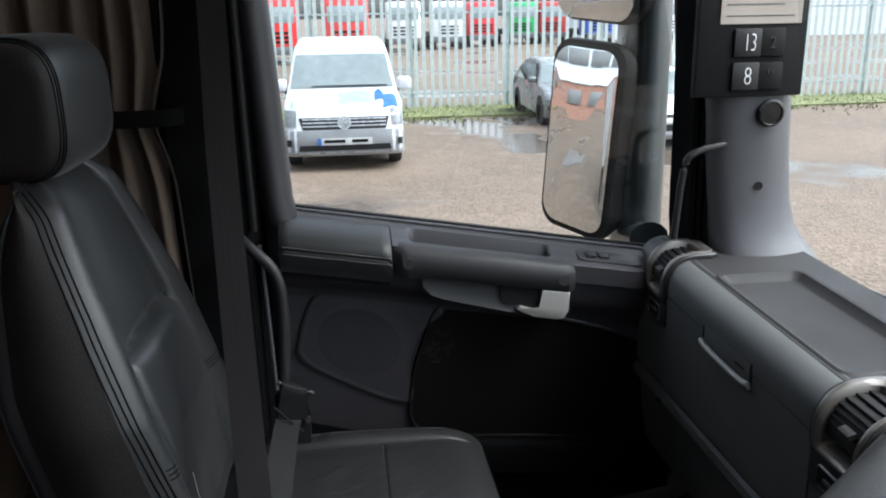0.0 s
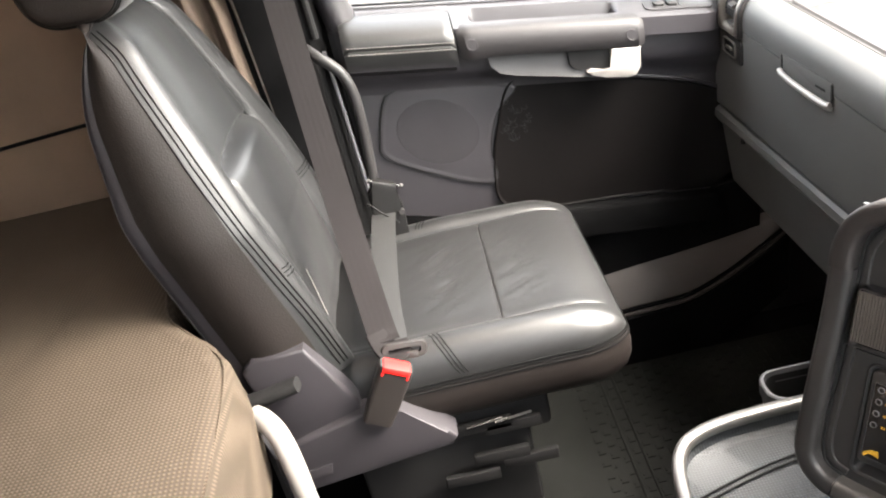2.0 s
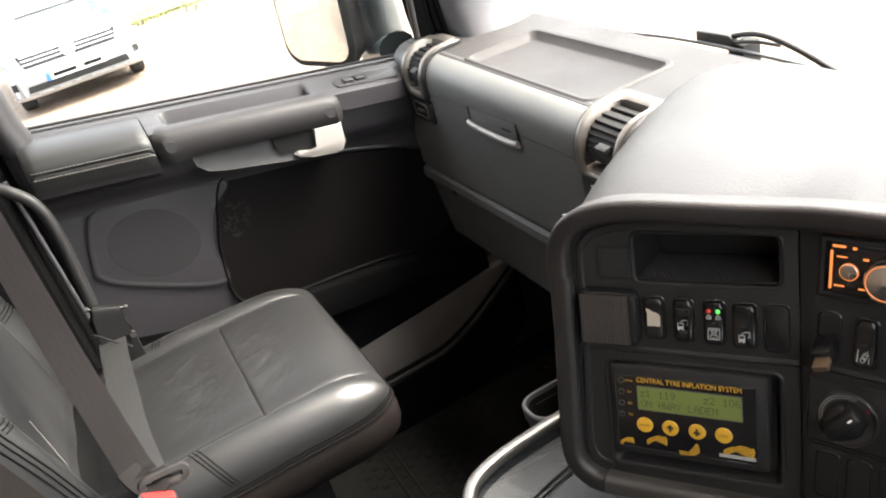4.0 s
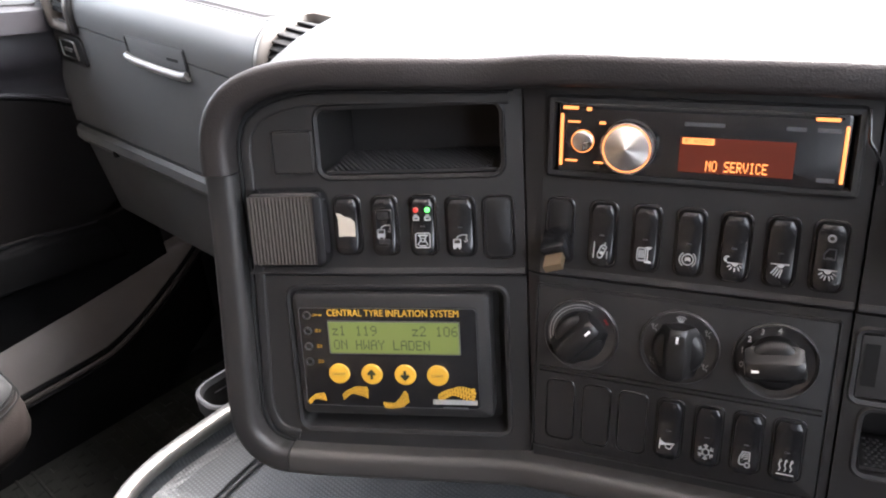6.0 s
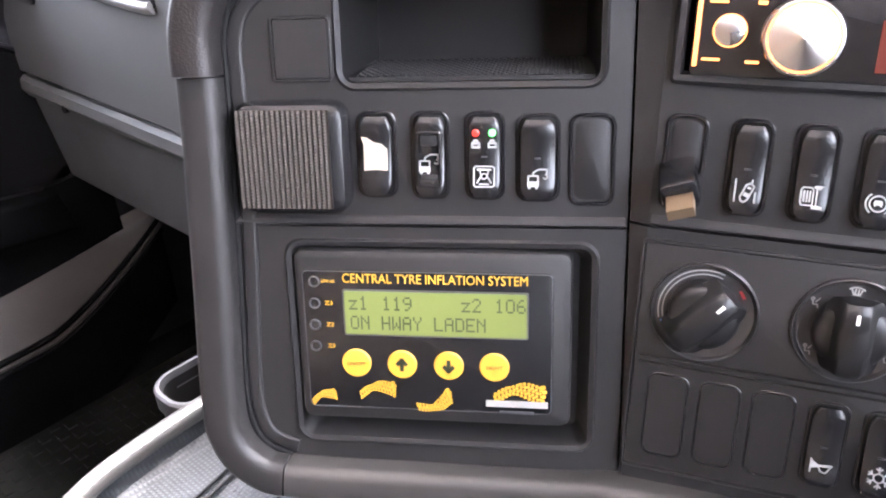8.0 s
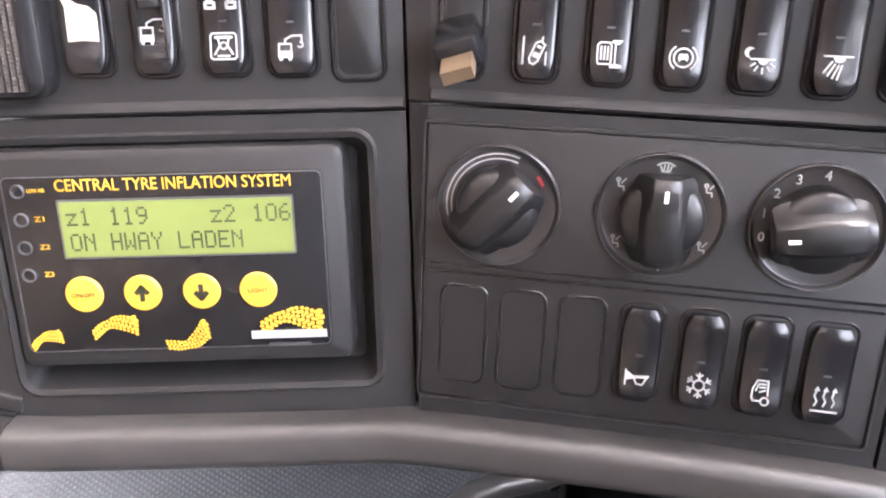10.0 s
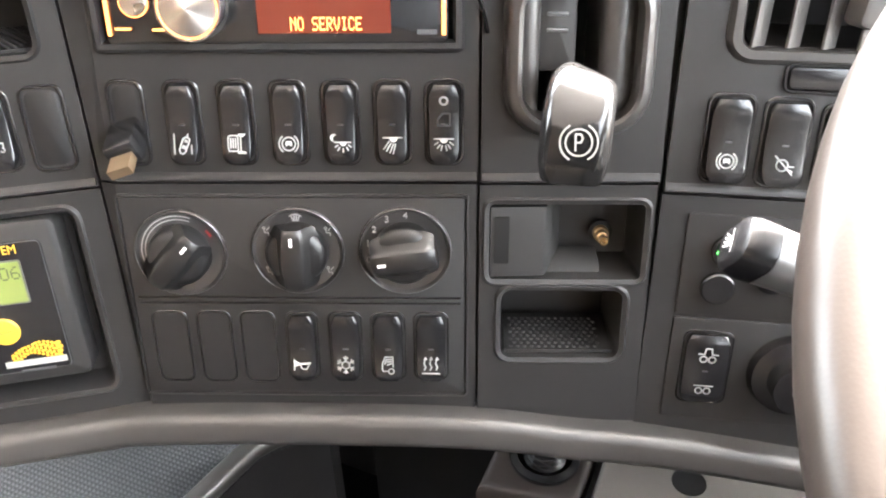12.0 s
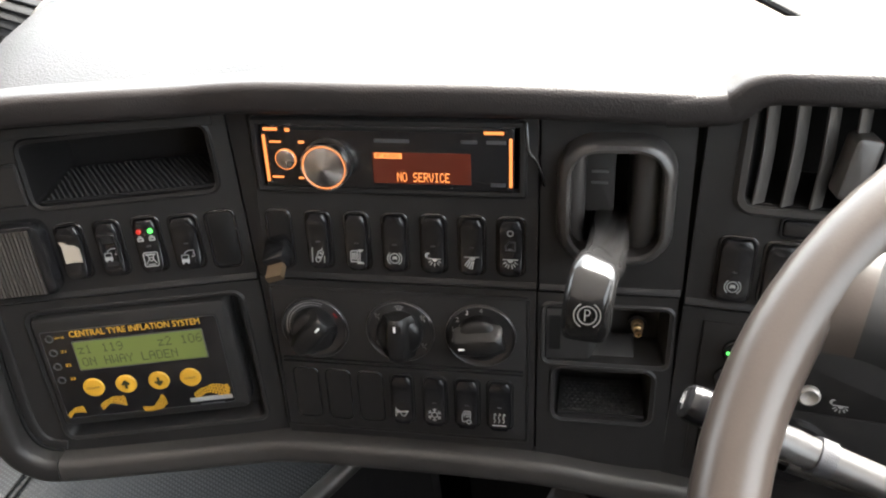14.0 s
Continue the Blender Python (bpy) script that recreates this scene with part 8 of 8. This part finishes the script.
def hatchback(x, y, turn, mat, label, name="car"):
    c = thing(name, label, "car")
    m = shift(x, y, GROUND) @ pose(0, 0, 0, 0, 0, turn)
    prof = [(0.10, 0.20), (0.0, 0.30), (0.0, 0.45), (0.04, 0.60), (0.16, 0.74), (0.55, 0.86), (0.95, 0.93), (1.30, 1.18), (1.65, 1.38), (2.2, 1.47), (3.3, 1.42), (3.75, 1.05), (4.0, 0.7), (4.0, 0.3)]
    at, panel = skin_car(c, m, prof, 0.87, 0.40, 0.3, 0.42, mat, 0.9)
    panel("windscreen", -0.72, 0.72, 6.1, 7.9, CARGLASS, "dark windscreen", top=0.95)
    panel("grille", -0.38, 0.38, 1.5, 2.3, TYRE, "black lower grille", top=0.92)
    panel("upper_grille", -0.30, 0.30, 3.1, 3.5, TYRE)
    panel("number_plate", -0.20, 0.20, 2.45, 2.95, WHITE, off=0.02)
    for s in (-1, 1):
        panel("headlight", 0.50 if s > 0 else -0.84, 0.84 if s > 0 else -0.50, 3.15, 4.2, CARS, "clear headlight", off=0.012)
        panel("fog_lamp", 0.56 if s > 0 else -0.72, 0.72 if s > 0 else -0.56, 1.6, 2.2, TYRE)
        bm = bmesh.new()
        vs = [bm.verts.new(m @ Vector(p)) for p in ((1.20, s * 0.875, 0.93), (3.45, s * 0.875, 0.95), (3.1, s * 0.72, 1.34), (1.80, s * 0.72, 1.35))]
        bm.faces.new(vs)
        bmesh.ops.solidify(bm, geom=list(bm.faces), thickness=0.02)
        part("side_window", bm, CARGLASS, c, smooth=False)
        mb = bmesh.new()
        box(mb, 1.22, 1.34, s * 0.94 - 0.10, s * 0.94 + 0.10, 0.94, 1.08, 0.04, 3)
        part("wing_mirror", moved(mb, m), mat, c)
        for b in (0.75, 3.25):
            arch = m @ shift(b, s * 0.80, 0.31) @ pose(0, 0, 0, 90, 0, 0)
            part("wheel_arch", lathe([(0.37, -0.075), (0.37, 0.075)], 24, m=arch), BLACK, c)
            mm = m @ shift(b, s * 0.785, 0.31) @ pose(0, 0, 0, 90, 0, 0)
            wh = part("wheel", lathe([(0.18, -0.1), (0.29, -0.1), (0.31, -0.07), (0.31, 0.07), (0.29, 0.1), (0.18, 0.1)], 24, m=mm), TYRE, c)
            part("rim", lathe([(0.02, -s * 0.06), (0.17, -s * 0.09), (0.19, -s * 0.10)], 20, m=mm), CARS, wh)
    return c


hatchback(-18.3, 5.6, 180, CARD, "dark grey hatchback parked by the fence")
hatchback(-14.6, 6.3, 180, CARW, "white hatchback parked on the gravel")


def far_truck(x, y, col, label):
    t = thing("lorry", label, "lorry", "lorries in the next yard")
    bm = bmesh.new()
    box(bm, x - 2.2, x, y - 1.25, y + 1.25, GROUND + 0.9, GROUND + 3.6, 0.15)
    part("cab", bm, material("lorry_paint", col, 0.35, blotch=0.05), t)
    bm = bmesh.new()
    box(bm, x - 0.02, x + 0.03, y - 1.1, y + 1.1, GROUND + 2.3, GROUND + 3.2, 0.05)
    part("windscreen", bm, CARGLASS, t)
    bm = bmesh.new()
    box(bm, x - 0.02, x + 0.06, y - 1.2, y + 1.2, GROUND + 0.55, GROUND + 1.0, 0.04)
    part("bumper", bm, CARD, t)
    for k in range(3):
        bm = bmesh.new()
        box(bm, x, x + 0.05, y - 0.8, y + 0.8, GROUND + 1.2 + 0.25 * k, GROUND + 1.32 + 0.25 * k, 0.02)
        part("grille_bar", bm, BLACK, t)
    bm = bmesh.new()
    box(bm, x - 7.5, x - 0.5, y - 1.0, y + 1.0, GROUND + 0.8, GROUND + 1.3, 0.05)
    part("chassis", bm, BLACK, t)
    for s in (-1, 1):
        wheel_on(t, x - 1.0, y + s * 1.05, 0.5, 0.3)
        wheel_on(t, x - 5.5, y + s * 1.05, 0.5, 0.3)
    return t


LORRIES = ((-48, -3.4, (0.55, 0.03, 0.03), "red lorry behind the fence"), (-48, 0.6, (0.5, 0.04, 0.04), "red lorry behind the fence"), (-62, 5.0, (0.6, 0.6, 0.6), "white lorry behind the fence"), (-64, 8.6, (0.55, 0.56, 0.58), "pale grey lorry behind the fence"), (-68, 12.0, (0.5, 0.03, 0.04), "red lorry behind the fence"),
           (-72, 16.2, (0.03, 0.3, 0.1), "green lorry behind the fence"), (-72, 19.0, (0.35, 0.03, 0.03), "dark red lorry behind the fence"), (-66, 21.4, (0.04, 0.1, 0.4), "blue lorry behind the fence"), (-68, 28, (0.6, 0.6, 0.6), "white lorry behind the fence"))
for x, y, c, l in LORRIES:
    far_truck(x, y, c, l)
shed = bmesh.new()
box(shed, -95, -80, 26, 70, GROUND, 5.5)
structure("backdrop", shed, material("far_cladding", (0.5, 0.52, 0.54), 0.6, blotch=0.1), "pale grey clad warehouse beyond the yard")

# building seen in the mirror, behind and beside the truck
bld = thing("brick_building", "brick office building with grey cladding above", "building")
bm = bmesh.new()
box(bm, -26, -3, -42, -34, GROUND, 2.9)
part("brick_wall", bm, material("red_brick", (0.19, 0.095, 0.070), 0.8, grain=0.6, grain_scale=14, blotch=0.3, blotch_scale=3), bld)
bm = bmesh.new()
box(bm, -26.2, -2.8, -42.2, -33.8, 2.9, 7.6)
part("cladding", bm, material("grey_cladding", (0.45, 0.5, 0.56), 0.5, blotch=0.08), bld)
for k in range(6):
    bm = bmesh.new()
    box(bm, -24.5 + 3.6 * k, -22.0 + 3.6 * k, -33.95, -33.85, 0.5, 2.1, 0.02)
    part("window", bm, CARD, bld)
    bm = bmesh.new()
    box(bm, -24.9 + 3.6 * k, -21.6 + 3.6 * k, -33.75, -33.65, 4.9, 6.4, 0.02)
    part("window", bm, CARD, bld)

# ---- flank of this truck behind the door, seen in the mirror ----
fl = thing("truck_flank", "white painted flank of the truck cab and body with rivets", "truck body")
bm = bmesh.new()
box(bm, -1.72, -1.67, -1.34, -0.20, -0.55, 2.35, 0.02)
part("cab_side", bm, CARW, fl)
bm = bmesh.new()
prism(bm, [(-0.19, -0.55), (0.66, -0.55), (0.66, sill_z(0.66) - 0.06), (-0.19, sill_z(-0.19) - 0.06)], -1.70, -1.665, 0.005)
part("door_skin", moved(bm, Matrix(((0, 0, 1, 0), (1, 0, 0, 0), (0, 1, 0, 0), (0, 0, 0, 1)))), CARW, fl)
bm = bmesh.new()
box(bm, -1.78, 0.74, -9.0, -1.95, -0.25, 2.9, 0.02)
part("box_body", bm, CARW, fl)
bm = bmesh.new()
box(bm, -1.74, -1.68, -9.0, -1.40, -0.75, -0.30, 0.02)
part("side_guard", bm, CARS, fl)
bm = bmesh.new()
box(bm, -1.0, -0.04, -9.0, 0.9, -0.75, -0.30, 0.02)
part("chassis", bm, CARD, fl)
bm = bmesh.new()
box(bm, -1.66, 0.62, 1.015, 1.10, -0.75, 0.44, 0.03)
part("front_panel", bm, CARW, fl)
bm = bmesh.new()
box(bm, 0.625, 0.68, -1.34, 0.66, -0.55, 0.70, 0.02)
part("cab_side", bm, CARW, fl)
for x in (-1.45, 0.41):
    for y in (0.25, -5.6, -6.9):
        wheel_on(fl, x, y, 0.50, 0.30)
for k in range(14):
    part("rivet", lathe([(0.012, 0), (0.009, 0.006), (0, 0.008)], 8, m=Matrix(((0, 0, -1, -1.78), (1, 0, 0, -2.1 - 0.45 * k), (0, 1, 0, 0.9), (0, 0, 0, 1)))), CARS, fl)

# ---- door mirror ----
def domed_glass(w, h, r, radius=1.7):
    """A slightly convex pane that bulges towards the driver."""
    loops = [at_z(rrect(w, h, r, 6), 0.004)]
    for k in (1.0, 0.9, 0.75, 0.6, 0.45, 0.3, 0.15, 0.04):
        loops.append([(x, y, 0.026 - (x * x + y * y) / (2 * radius)) for x, y in rrect(w * k, h * k, r * k, 6)])
    return loft(loops, True, True)


mir = thing("door_mirror", "large dark door mirror on a heavy arm outside", "door mirror")
NRM = Vector((0.476, -0.879, 0.012)).normalized()
MX = Vector((0, 0, 1)).cross(NRM).normalized()
MY = NRM.cross(MX)
MC = Vector((-1.792, 0.547, 1.052))
MM = Matrix(((MX.x, MY.x, NRM.x, MC.x), (MX.y, MY.y, NRM.y, MC.y), (MX.z, MY.z, NRM.z, MC.z), (0, 0, 0, 1))) @ pose(0, 0, 0, 0, 0, -5)
part("housing", moved(loft([at_z(rrect(0.222, 0.440, 0.05, 6), 0.006), at_z(rrect(0.227, 0.445, 0.052, 6), -0.01), at_z(rrect(0.20, 0.41, 0.05, 6), -0.07), at_z(rrect(0.10, 0.30, 0.04, 6), -0.11)]), MM), BLACK, mir)
part("mirror_glass", moved(domed_glass(0.194, 0.410, 0.043), MM), MIRROR, mir, "convex mirror glass")
UM = MM @ shift(0, 0.36, 0) @ pose(0, 0, 0, 9, 0, 0)
part("upper_housing", moved(loft([at_z(rrect(0.245, 0.20, 0.05, 6), 0.006), at_z(rrect(0.25, 0.205, 0.052, 6), -0.01), at_z(rrect(0.20, 0.16, 0.05, 6), -0.09)]), UM), BLACK, mir)
part("upper_glass", moved(domed_glass(0.225, 0.182, 0.045), UM), MIRROR, mir, "wide-angle mirror glass")
mir_arm = material("mirror_arm_paint", (0.036, 0.045, 0.048), 0.30, spec=0.5, blotch=0.2, blotch_scale=9)
part("arm", loft([[(p.x, p.y, z) for p in smooth_line([(-1.88, 0.655, 0), (-1.78, 0.625, 0), (-1.715, 0.632, 0), (-1.705, 0.675, 0), (-1.76, 0.732, 0), (-1.88, 0.74, 0)], 4, True)] for z in (0.80, 0.86, 1.20, 1.45, 1.6)]), mir_arm, mir, "weathered grey mirror arm")
part("bracket", loft([[(x, 0.665 + 0.045 * math.cos(a), z + 0.035 * math.sin(a)) for a in np.linspace(0, 2 * math.pi, 14, endpoint=False)] for x, z in ((-1.78, 0.825), (-1.70, 0.840), (-1.66, 0.850))]), mir_arm, mir)

# printed symbols: strokes too fine to pick apart
for ob in list(scene.objects):
    if ob.type == "MESH" and ob.name.split(".")[0] in ("icon", "mark"):
        ob["kind"] = "stuff"
